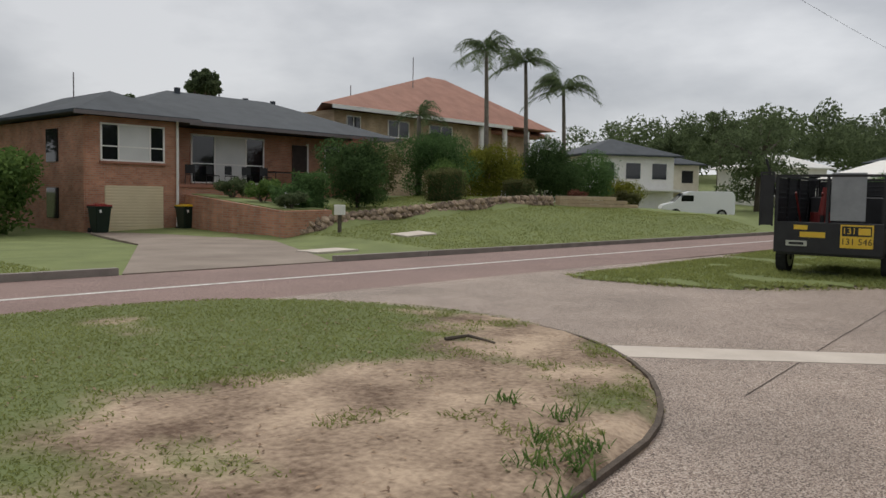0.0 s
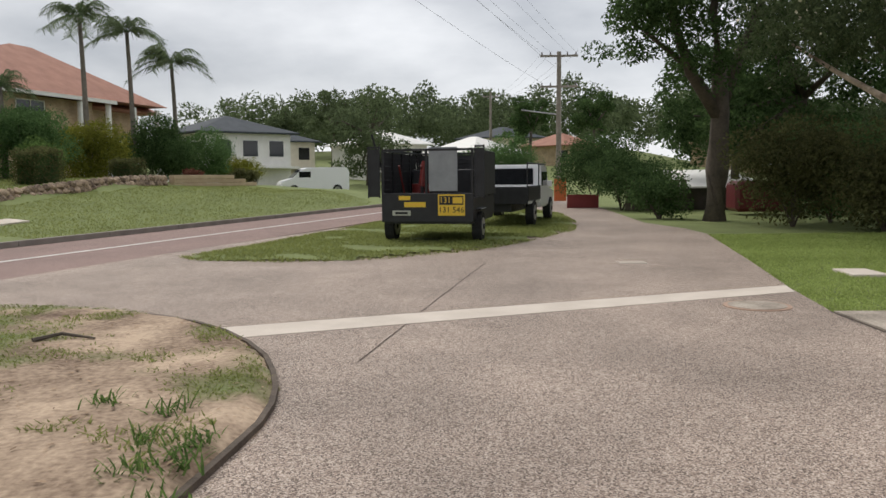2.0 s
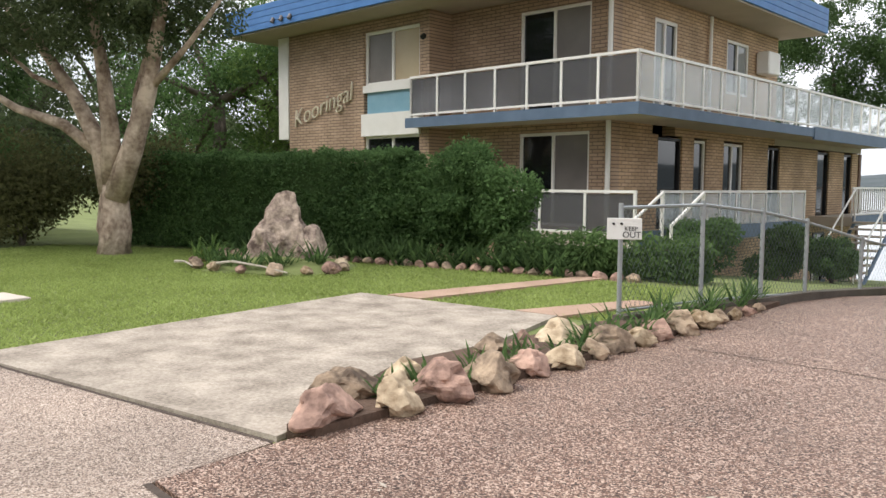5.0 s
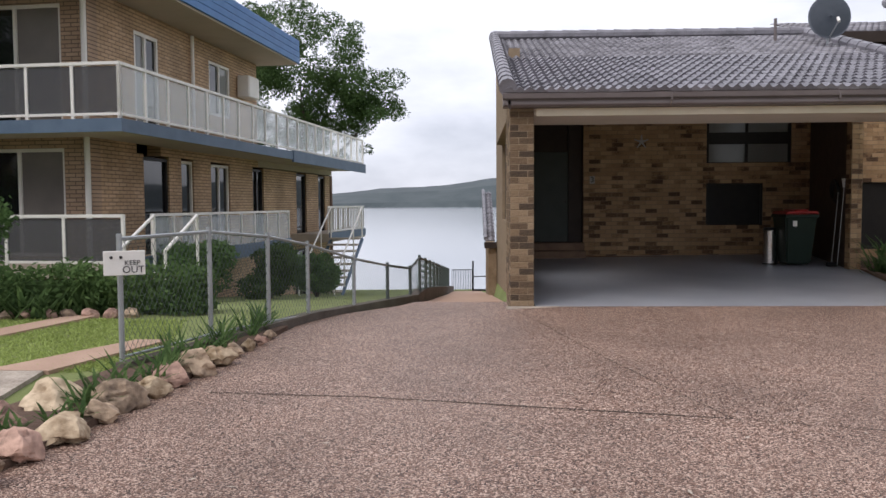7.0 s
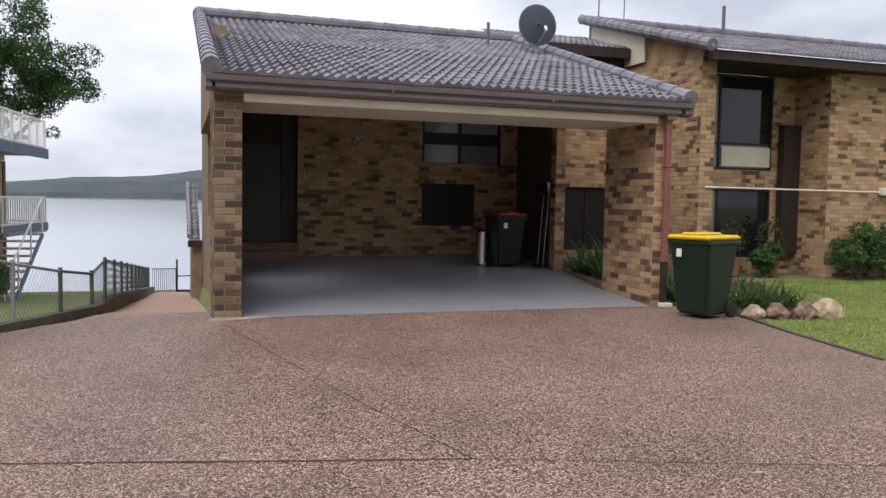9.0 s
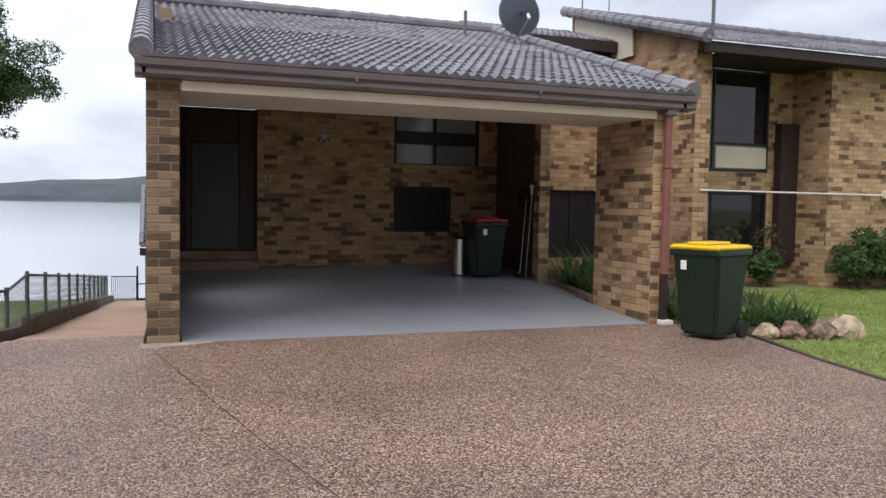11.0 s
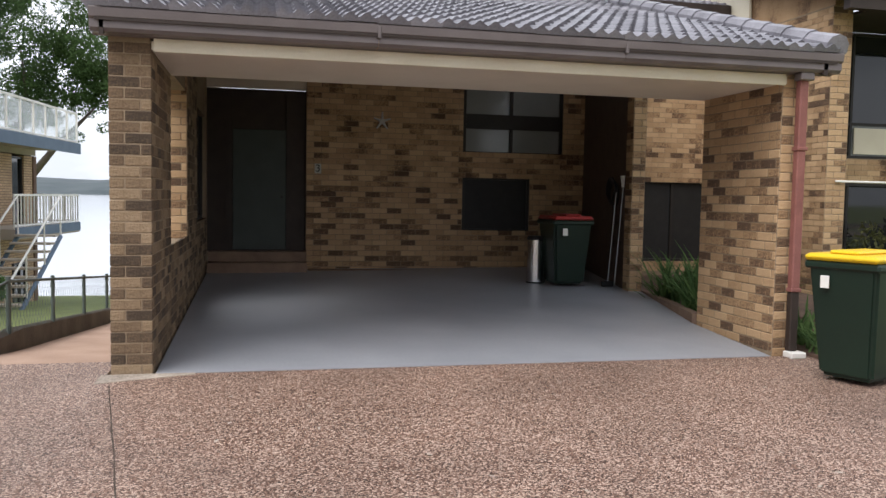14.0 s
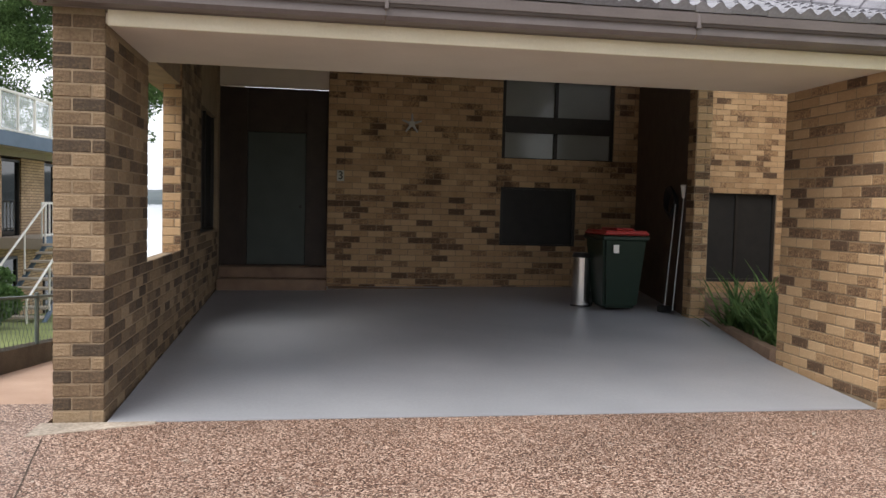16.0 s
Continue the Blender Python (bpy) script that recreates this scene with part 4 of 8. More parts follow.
def leaf_mat(name, dark, light, rough=0.55):
    m = mat(name, dark, light, 0.7, 0.9, 0, 8, island=0.7, stain=0.5, spec=0.08)
    n, l = m.node_tree.nodes, m.node_tree.links
    thru, blend_ = n.new("ShaderNodeBsdfTranslucent"), n.new("ShaderNodeMixShader")
    blend_.inputs[0].default_value = 0.48
    b = n["Principled BSDF"]
    l.new(b.inputs["Base Color"].links[0].from_socket, thru.inputs["Color"])
    l.new(b.outputs[0], blend_.inputs[1])
    l.new(thru.outputs[0], blend_.inputs[2])
    l.new(blend_.outputs[0], n["Material Output"].inputs["Surface"])
    return m


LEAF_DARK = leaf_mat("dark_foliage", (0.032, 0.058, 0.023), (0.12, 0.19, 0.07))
LEAF_GUM = leaf_mat("gum_foliage", (0.052, 0.073, 0.038), (0.18, 0.225, 0.112))
LEAF_HEDGE = leaf_mat("hedge_foliage", (0.042, 0.082, 0.03), (0.17, 0.28, 0.10))
LEAF_LIGHT = leaf_mat("bright_foliage", (0.054, 0.101, 0.03), (0.203, 0.304, 0.087))
LEAF_YELLOW = leaf_mat("yellow_foliage", (0.10, 0.12, 0.02), (0.34, 0.33, 0.06))
LEAF_RED = leaf_mat("russet_foliage", (0.095, 0.041, 0.027), (0.319, 0.145, 0.102))
LEAF_OLIVE = leaf_mat("olive_foliage", (0.061, 0.068, 0.03), (0.189, 0.189, 0.08))
LEAF_STRAP = leaf_mat("strap_leaves", (0.041, 0.081, 0.03), (0.16, 0.246, 0.087))
GRASS_BLADE = leaf_mat("grass_blades", (0.17, 0.19, 0.06), (0.34, 0.37, 0.13), 0.7)
LAWN_BLADE = leaf_mat("lawn_blades", (0.21, 0.265, 0.072), (0.46, 0.55, 0.19), 0.7)
BARK = mat("grey_brown_bark", (0.06, 0.05, 0.04), (0.16, 0.13, 0.10), 3, 0.95, 0.8, 14)
PAPERBARK = mat("papery_cream_bark", (0.17, 0.115, 0.08), (0.60, 0.48, 0.37), 2.6, 0.9, 1.0, 11, stain=0.2)
PALMBARK = mat("palm_trunk", (0.13, 0.11, 0.09), (0.25, 0.22, 0.18), 4, 0.9, 0.5, 12)


def tree(name, base, trunk, limbs, blobs, leaves, size, leaf, bark, label, r0=0.3, group="", category="tree"):
    """trunk: points; limbs: lists of (points, r0, r1); blobs: crown clumps."""
    t = thing(name, pose(*base), label, category, group)
    o = Vector(base)
    bm = limb_bm(bmesh.new(), trunk, r0, r0 * 0.55, 10, 0.25)
    for pts, a, b in limbs:
        limb_bm(bm, pts, a, b, 8, 0.2)
    part("trunk", bm, bark, t, smooth=True)
    q = leaf_quads(blobs, leaves, size)
    c = quads_mesh("crown", q, leaf, t)
    return t


def simple_tree(name, base, h, crown_r, leaves, size, leaf, seed, label, crown_z=0.62, clumps=16, flat=0.7, bark=BARK, group="trees in the distance", lean=0.0):
    g = np.random.default_rng(seed)
    top = (lean, 0.2, h * crown_z)
    trunk = [(0, 0, -0.3), (0.1 + lean * 0.3, 0.05, h * 0.25), top]
    blobs = blob_cloud((lean, 0, h - crown_r * flat * 1.1), (crown_r * 0.95, crown_r * 0.95, crown_r * flat), clumps * 2, crown_r * 0.24, seed)
    limbs = []
    for b in blobs[: min(7, clumps)]:
        mid = [(top[i] + b[i]) / 2 + g.normal() * 0.2 for i in range(3)]
        limbs.append(([top, mid, tuple(b[:3])], h * 0.016, h * 0.005))
    return tree(name, base, trunk, limbs, blobs, leaves, size, leaf, bark, label, h * 0.03, group)


def shrub(name, base, radii, leaves, size, leaf, seed, label, group="", clumps=14, category="shrub", flat=0.9):
    t = thing(name, pose(*base), label, category, group)
    blobs = blob_cloud((0, 0, radii[2] * flat), (radii[0] * 0.7, radii[1] * 0.7, radii[2] * 0.7), clumps, min(radii) * 0.45, seed)
    blobs[:, 2] = np.maximum(blobs[:, 2], 0.12)
    for b in blobs[:5]:
        part("stem", limb_bm(bmesh.new(), [(0, 0, -0.1), (b[0] * 0.4, b[1] * 0.4, b[2] * 0.5), tuple(b[:3])], 0.035, 0.012, 6), BARK, t)
    quads_mesh("foliage", leaf_quads(blobs, leaves, size, 0.1), leaf, t)
    return t


def hedge_box(name, m, size, leaves, leaf_size, leaf, label, group="", taper=0.1):
    """A clipped or loose hedge: leaves strewn over a rounded block with a twiggy core."""
    t = thing(name, m, label, "hedge", group)
    sx, sy, sz = size
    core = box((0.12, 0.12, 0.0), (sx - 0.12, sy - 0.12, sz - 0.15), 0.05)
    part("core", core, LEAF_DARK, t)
    n = leaves
    p = RNG.random((n, 3)) * [sx, sy, sz]
    face = RNG.integers(0, 5, n)
    p[face == 0, 1] = 0
    p[face == 1, 1] = sy
    p[face == 2, 0] = 0
    p[face == 3, 0] = sx
    p[face >= 4, 2] = sz
    bump = np.array([noise.noise(Vector(v) * 1.3) + 0.5 * noise.noise(Vector(v) * 4) for v in p])
    p += RNG.normal(size=(n, 3)) * 0.05 + (bump * 0.16)[:, None]
    p[:, 2] = np.clip(p[:, 2], 0.02, None)
    a = RNG.normal(size=(n, 3))
    a /= np.linalg.norm(a, axis=1)[:, None]
    b = np.cross(a, RNG.normal(size=(n, 3)))
    b /= np.linalg.norm(b, axis=1)[:, None]
    s = leaf_size * (0.6 + 0.8 * RNG.random(n))[:, None]
    quads_mesh("foliage", np.stack([p - a * s, p + b * s * 0.45, p + a * s, p - b * s * 0.45], 1), leaf, t)
    return t


def strap_plant(name, base, n, length, label, group="strap-leaved plants", width=0.022, leaf=None, seed=1, spread=0.18):
    """A tussock of arching strap leaves."""
    g = np.random.default_rng(seed)
    t = thing(name, pose(*base), label, "plant", group)
    qs = []
    for i in range(n):
        a, l = g.random() * 2 * math.pi, length * (0.6 + 0.6 * g.random())
        d = np.array([math.cos(a), math.sin(a), 0])
        side = np.array([-d[1], d[0], 0]) * width * (0.7 + 0.6 * g.random())
        o = np.array([g.normal() * spread * 0.6, g.normal() * spread * 0.6, 0])
        up = 0.5 + 0.5 * g.random()
        pts = [o + d * l * f * (1.15 - up * 0.6) + np.array([0, 0, l * (f * up * 1.25 - 0.55 * f * f * up * (1.6 - up))]) for f in (0, 0.35, 0.7, 1.0)]
        ws = (1, 1, 0.75, 0.08)
        for j in range(3):
            qs.append([pts[j] - side * ws[j], pts[j] + side * ws[j], pts[j + 1] + side * ws[j + 1], pts[j + 1] - side * ws[j + 1]])
    quads_mesh("leaves", qs, leaf or LEAF_STRAP, t)
    return t


def inside_all(pts, xs, ys):
    """Which of many places lie within an outline."""
    hit = np.zeros(len(xs), bool)
    for i in range(len(pts)):
        (xa, ya), (xb, yb) = pts[i], pts[i - 1]
        if ya != yb:
            hit ^= ((ya > ys) != (yb > ys)) & (xs < (xb - xa) * (ys - ya) / (yb - ya) + xa)
    return hit


def grass_field(name, outline_test, x0, x1, y0, y1, n, h, label, z=lambda x, y: 0.0, material=None, width=0.008, outline=None):
    g = np.random.default_rng(n)
    xs, ys = g.uniform(x0, x1, n), g.uniform(y0, y1, n)
    if outline:
        ok = inside_all(outline, xs, ys)
        xs, ys = xs[ok], ys[ok]
    keep = [outline_test(x, y) for x, y in zip(xs, ys)]
    xs, ys = xs[keep], ys[keep]
    m = len(xs)
    zs = np.array([z(x, y) for x, y in zip(xs, ys)])
    a = g.random(m) * 2 * math.pi
    side = np.stack([np.cos(a), np.sin(a), np.zeros(m)], 1) * width
    hh = h * (0.5 + g.random(m))
    tip = np.stack([g.normal(size=m) * hh * 1.1, g.normal(size=m) * hh * 1.1, hh], 1)
    o = np.stack([xs, ys, zs], 1)
    q = np.stack([o - side, o + side, o + tip + side * 0.25, o + tip - side * 0.25], 1)
    ob = quads_mesh(name, q, material or GRASS_BLADE)
    return tagged(ob, label, "grass", kind="stuff")


# ---- the street side ----
SM = Matrix(((U.x, -N.x, 0, street(0, 0)[0]), (U.y, -N.y, 0, street(0, 0)[1]), (0, 0, 1, 0), (0, 0, 0, 1)))


def on_street(u, v, dz=0.0):
    x, y = street(u, v)
    return x, y, height(x, y) + dz


KERB = mat("stained_kerb_concrete", (0.17, 0.15, 0.13), (0.34, 0.30, 0.26), 2, 0.85, 0.3)
kerb = thing("kerb", pose(0, 0, 0), "grey concrete kerb along the far side of the street", "kerb", kind="structure")
for u0 in list(range(-60, 2, 3)) + [8, 11, 14, 17, 20, 23, 26, 29, 32]:
    a = [street(u0, 0.0), street(u0 + 2.98, 0.0), street(u0 + 2.98, 0.16), street(u0, 0.16)]
    part("kerb_stone", prism(a, -0.1, 0.13), KERB, kerb)

# bare and grassy verge with its low concrete edge
VERGE = [(-2.4, -15.0), (-3.3, -14.95), (-4.05, -14.92), (-4.87, -15.09), (-5.9, -15.5), (-6.98, -16.3), (-7.6, -17.2), (-7.95, -18.2),
         (-8.02, -19.3), (-7.66, -20.6), (-7.03, -21.55), (-5.76, -22.2), (-4.45, -22.5), (0, -23.4), (10, -25.6), (12, -20), (6, -16)]
ROUND = [VERGE[0]]
for p, q in zip(VERGE[:13], VERGE[1:14]):
    ROUND += [(p[0] * 0.75 + q[0] * 0.25, p[1] * 0.75 + q[1] * 0.25), (p[0] * 0.25 + q[0] * 0.75, p[1] * 0.25 + q[1] * 0.75)]
VERGE = ROUND + VERGE[13:]


def inside(pts, x, y):
    hit = False
    for i in range(len(pts)):
        (xa, ya), (xb, yb) = pts[i], pts[i - 1]
        if (ya > y) != (yb > y) and x < (xb - xa) * (y - ya) / (yb - ya) + xa:
            hit = not hit
    return hit


def edge_dist(pts, x, y):
    best = 9.0
    for i in range(len(pts)):
        a, b, p = Vector(pts[i - 1]), Vector(pts[i]), Vector((x, y))
        t = max(0, min(1, (p - a).dot(b - a) / (b - a).length_squared))
        best = min(best, (p - a - (b - a) * t).length)
    return best


def bare(x, y):
    """How bare the verge is: sandy towards the drive, grassy towards the street."""
    d = noise.noise(Vector((x * 0.5, y * 0.5, 2))) + 0.5 * noise.noise(Vector((x * 1.4, y * 1.4, 5))) + 0.25 * noise.noise(Vector((x * 4, y * 4, 1)))
    lean = (y + 17.0) * 0.36 + max(0, (-x - 6.4)) * 0.05
    return lean + d * 1.25 + 0.35 * sm(-6.5, -3.5, x) - 0.1


def verge_z(x, y):
    e = edge_dist(VERGE, x, y)
    return 0.075 * sm(0, 0.12, e) + 0.03 * noise.noise(Vector((x * 0.8, y * 0.8, 0))) * sm(0, 0.6, e) + 0.004


def verge_mesh():
    bm = bmesh.new()
    grid = {}
    step = 0.16
    col = bm.loops.layers.float_color.new("bareness")
    nx, ny = int(16 / step), int(12 / step)
    for i in range(nx):
        for j in range(ny):
            x, y = -8.4 + i * step, -26 + j * step
            if inside(VERGE, x, y):
                grid[i, j] = bm.verts.new((x, y, verge_z(x, y)))
            elif edge_dist(VERGE, x, y) < 0.18:
                grid[i, j] = bm.verts.new((x, y, -0.02))
    for (i, j), v in grid.items():
        q = [(i, j), (i + 1, j), (i + 1, j + 1), (i, j + 1)]
        if all(c in grid for c in q):
            f = bm.faces.new([grid[c] for c in q])
            for l in f.loops:
                b = max(0, min(1, 0.5 + bare(l.vert.co.x, l.vert.co.y) * 2.0))
                l[col] = (b, b, b, 1)
    return bm


VERGE_MAT = mat("verge_soil", (0.13, 0.08, 0.05), (0.52, 0.39, 0.275), 1.4, 0.95, 0.9, 22, stain=0.2)
vn, vl = VERGE_MAT.node_tree.nodes, VERGE_MAT.node_tree.links
att = vn.new("ShaderNodeAttribute")
att.attribute_name = "bareness"
turf = vn.new("ShaderNodeMix")
turf.data_type = "RGBA"
turf.inputs["A"].default_value = (0.145, 0.175, 0.06, 1)
soil_in = vn["Principled BSDF"].inputs["Base Color"]
vl.new(soil_in.links[0].from_socket, turf.inputs["B"])
vl.new(att.outputs["Fac"], turf.inputs["Factor"])
vl.new(turf.outputs["Result"], soil_in)
tagged(part("verge", verge_mesh(), VERGE_MAT, smooth=True), "patchy verge of sandy bare soil and thin grass", "verge", kind="structure")
DARK_EDGE = mat("damp_edge_concrete", (0.045, 0.034, 0.026), (0.17, 0.13, 0.10), 5, 0.9, 0.4)
edge = thing("verge_edging", pose(0, 0, 0), "dark damp edge of the driveway round the verge", "edging", kind="structure")
run = VERGE[:28]
for a, b in zip(run, run[1:]):
    a, b = Vector(a), Vector(b)
    d = (b - a).normalized()
    w = Vector((-d.y, d.x)) * 0.02
    part("edge_piece", prism([(a + w)[:], (b + w)[:], (b - w)[:], (a - w)[:]], -0.05, 0.04), DARK_EDGE, edge)
grass_field("verge_grass", lambda x, y: bare(x, y) + 0.6 * (random.random() - 0.5) < 0.05,
            -8.1, 8, -25, -15, 200000, 0.015, "short patchy grass on the verge", verge_z, width=0.007, outline=VERGE)
grass_field("verge_weeds", lambda x, y: noise.noise(Vector((x * 1.6, y * 1.6, 8))) > 0.28,
            -8.1, -1.5, -18.5, -14.9, 16000, 0.026, "tufts of weedy grass on the bare soil", verge_z, GRASS_BLADE, 0.007, VERGE)
LITTER = mat("dry_leaf_litter", (0.12, 0.07, 0.04), (0.42, 0.28, 0.17), 4, 0.9, 0.2, island=0.7)
lit = []
for i in range(1500):
    x, y = RNG.uniform(-8, -2), RNG.uniform(-20, -15)
    if inside(VERGE, x, y):
        a, s = RNG.random() * 6.28, 0.01 + 0.03 * RNG.random() ** 2
        d, e = np.array([math.cos(a), math.sin(a), 0.1]) * s, np.array([-math.sin(a), math.cos(a), 0.0]) * s * 0.3
        o = np.array([x, y, verge_z(x, y) + 0.012])
        lit.append([o - d, o + e, o + d, o - e])
tagged(quads_mesh("leaf_litter", lit, LITTER), "dry fallen leaves and bark on the verge", "leaf litter", kind="stuff")

TUFTS = [(-4.12, -15.96, 0.2), (-3.92, -15.48, 0.24), (-3.36, -15.4, 0.22), (-2.91, -15.31, 0.2), (-3.06, -15.06, 0.26), (-2.65, -15.02, 0.28), (-3.35, -15.1, 0.16), (-3.41, -15.12, 0.15)]
STICK_AT = [(-5.86, -17.47), (-6.06, -17.32), (-5.99, -16.99)]
for i, (x, y, l) in enumerate(TUFTS):
    strap_plant("grass_tuft", (x, y, verge_z(x, y) - 0.01), 40, l * 0.55, "coarse green weed tuft on the sandy verge", "weed tufts on the verge", 0.006, LEAF_LIGHT, 900 + i, 0.12)
tagged(part("fallen_stick", limb_bm(bmesh.new(), [(*STICK_AT[0], 0.1), (*STICK_AT[1], 0.12), (*STICK_AT[2], 0.095)], 0.022, 0.01, 6), BARK), "dark fallen stick on the verge", "stick")

# grass island under the trailer
ISLAND = [(-13.3, -18.9), (-13.9, -19.4), (-16.2, -18.85), (-20, -18.2), (-25, -17.4), (-34, -15.2), (-36, -12.5), (-31, -10.9), (-25, -10.95), (-21, -11.4), (-17, -12.9),
          (-15, -13.95), (-13.4, -15.6), (-12.95, -17.2)]
ISL_Z = lambda x, y: 0.045 * sm(0, 0.5, edge_dist(ISLAND, x, y)) + 0.35 * sm(-22, -33, x) * sm(0, 2.5, edge_dist(ISLAND, x, y)) + 0.006
ibm = bmesh.new()
cells = {}
for i in range(0, 60):
    for j in range(0, 24):
        x, y = -36.5 + i * 0.4, -19.6 + j * 0.4
        if inside(ISLAND, x, y):
            cells[i, j] = ibm.verts.new((x, y, ISL_Z(x, y)))
for (i, j) in list(cells):
    q = [(i, j), (i + 1, j), (i + 1, j + 1), (i, j + 1)]
    if all(c in cells for c in q):
        ibm.faces.new([cells[c] for c in q])
tagged(part("grass_island", ibm, GRASS_SOIL, smooth=True), "worn grass island between the street and the drive", "verge", kind="structure")
grass_field("island_grass", lambda x, y: noise.noise(Vector((x * 0.7, y * 0.7, 4))) > -0.25, -30, -12.9, -19.5, -11, 70000, 0.04,
            "rough grass with dry straw patches", ISL_Z, width=0.012, outline=ISLAND)
LAWN = [(-8.0, -9.95), (-9.82, -9.75), (-13.06, -9.24), (-19.5, -8.3), (-20, -3), (-16, -1.5), (-9, -0.8), (-5.0, -1.2), (-4.1, -4.6), (-5.1, -4.75), (-8.2, -4.75)]
grass_field("front_lawn", lambda x, y: True, -20, -4, -10, -0.8, 170000, 0.032, "bright green mown lawn before the flats", lambda x, y: -0.03, LAWN_BLADE, 0.011, LAWN)
SIDELAWN = [(6.36, -4.5), (6.68, -2.7), (7.1, -1.6), (8.6, -1.6), (10, 3.6), (16, 3.6), (16, -6), (6.2, -6)]
grass_field("side_lawn", lambda x, y: True, 6.2, 16, -6, 3.6, 80000, 0.032, "bright green lawn beside the carport", lambda x, y: -0.03, LAWN_BLADE, 0.011, SIDELAWN)
far_bank = lambda x, y: to_street(x, y)[1] > 0.25 and not (2.6 < to_street(x, y)[0] < 13 + to_street(x, y)[1] * 0.1)
grass_field("bank_grass", far_bank, -42, -5, -36, -20, 120000, 0.03, "mown grass bank across the street", height, width=0.016)

# ---- house across the street ----
RED_BRICK = brickwork_mat("red_brick", (0.38, 0.165, 0.098), (0.49, 0.24, 0.145), (0.36, 0.27, 0.21), 0.24, 0.086, 0.011)
RED_BRICK_S = brickwork_mat("red_brick_side", (0.38, 0.165, 0.098), (0.49, 0.24, 0.145), (0.36, 0.27, 0.21), 0.24, 0.086, 0.011, "YZ")
METAL_ROOF = mat("dark_grey_roof_tiles", (0.032, 0.039, 0.047), (0.062, 0.073, 0.085), 1.2, 0.85, 0.2, 6)
TERRACOTTA = mat("terracotta_roof_tiles", (0.24, 0.10, 0.065), (0.40, 0.19, 0.125), 1.0, 0.75, 0.4, 9)
TAN_BRICK = brickwork_mat("tan_brick_far", (0.40, 0.28, 0.17), (0.50, 0.37, 0.23), (0.45, 0.36, 0.26), 0.24, 0.086, 0.011)
ROLLER = mat("cream_roller_door", (0.62, 0.52, 0.33), (0.72, 0.62, 0.42), 1.5, 0.5, 0.02)
WHITE_BLIND = mat("white_blind", (0.55, 0.55, 0.53), (0.66, 0.66, 0.64), 1, 0.4, 0)


def hip_roof(u0, u1, v0, v1, z0, rise, over=0.6, th=0.12):
    """A hipped roof over a rectangle, with eaves."""
    bm = bmesh.new()
    u0, u1, v0, v1 = u0 - over, u1 + over, v0 - over, v1 + over
    h = (v1 - v0) / 2 if (v1 - v0) < (u1 - u0) else (u1 - u0) / 2
    if (v1 - v0) < (u1 - u0):
        r = [(u0 + h, (v0 + v1) / 2), (u1 - h, (v0 + v1) / 2)]
    else:
        r = [((u0 + u1) / 2, v0 + h), ((u0 + u1) / 2, v1 - h)]
    e = [bm.verts.new((*c, z0)) for c in ((u0, v0), (u1, v0), (u1, v1), (u0, v1))]
    lo = [bm.verts.new((*c, z0 - th)) for c in ((u0, v0), (u1, v0), (u1, v1), (u0, v1))]
    t = [bm.verts.new((*c, z0 + rise)) for c in r]
    if (v1 - v0) < (u1 - u0):
        fs = [(e[0], e[1], t[1], t[0]), (e[1], e[2], t[1]), (e[2], e[3], t[0], t[1]), (e[3], e[0], t[0])]
    else:
        fs = [(e[0], e[1], t[0]), (e[1], e[2], t[1], t[0]), (e[2], e[3], t[1]), (e[3], e[0], t[0], t[1])]
    for f in fs:
        bm.faces.new(f)
    bm.faces.new(lo[::-1])
    for i in range(4):
        bm.faces.new((e[i], lo[i], lo[(i + 1) % 4], e[(i + 1) % 4]))
    bmesh.ops.recalc_face_normals(bm, faces=bm.faces)
    return bm


def swindow(parent, u0, u1, z0, z1, v, splits=(), glass=DARK_GLASS, bars=()):
    """A window as a part of a house whose front looks to -v."""
    fr = bmesh.new()
    t = 0.07
    for a, b, c, d in ((u0, u0 + t, z0, z1), (u1 - t, u1, z0, z1), (u0, u1, z0, z0 + t), (u0, u1, z1 - t, z1)):
        add_box(fr, (a, v - 0.06, c), (b, v + 0.03, d))
    for s in splits:
        add_box(fr, (s - 0.035, v - 0.05, z0), (s + 0.035, v + 0.03, z1))
    for s in bars:
        add_box(fr, (u0, v - 0.045, s - 0.025), (u1, v + 0.03, s + 0.025))
    w = part("window", fr, WHITE, parent)
    xs = [u0 + t, *splits, u1 - t]
    for i in range(len(xs) - 1):
        g = glass[i % len(glass)] if isinstance(glass, (list, tuple)) else glass
        part("pane", box((xs[i], v - 0.02, z0 + t), (xs[i + 1], v - 0.01, z1 - t)), g, w)
    part("sill", box((u0 - 0.05, v - 0.12, z0 - 0.09), (u1 + 0.05, v - 0.02, z0)), TERRACOTTA, w)
    return w


ha = thing("brick_house", SM, "red brick house with grey hipped roof and cream garage door", "house")
V0, ZB = 19.1, -0.35
bm = box((10.96, V0, ZB), (15.04, V0 + 9.5, 4.55))
part("garage_wing", bm, RED_BRICK, ha)
part("wing_side", box((10.90, V0 + 0.02, ZB), (10.955, V0 + 9.4, 4.5)), RED_BRICK_S, ha)
part("main_wall", box((15.04, V0 + 2.2, ZB), (28.0, V0 + 9.5, 4.55)), RED_BRICK, ha)
part("terrace_wall", box((15.06, V0 + 0.05, ZB), (25.2, V0 + 2.18, 1.72)), RED_BRICK, ha)
part("terrace_coping", box((15.06, V0 - 0.03, 1.72), (25.3, V0 + 2.18, 1.86)), TERRACOTTA, ha)
part("roof", hip_roof(10.96, 15.04, V0, V0 + 9, 4.72, 1.15, 0.7), METAL_ROOF, ha)
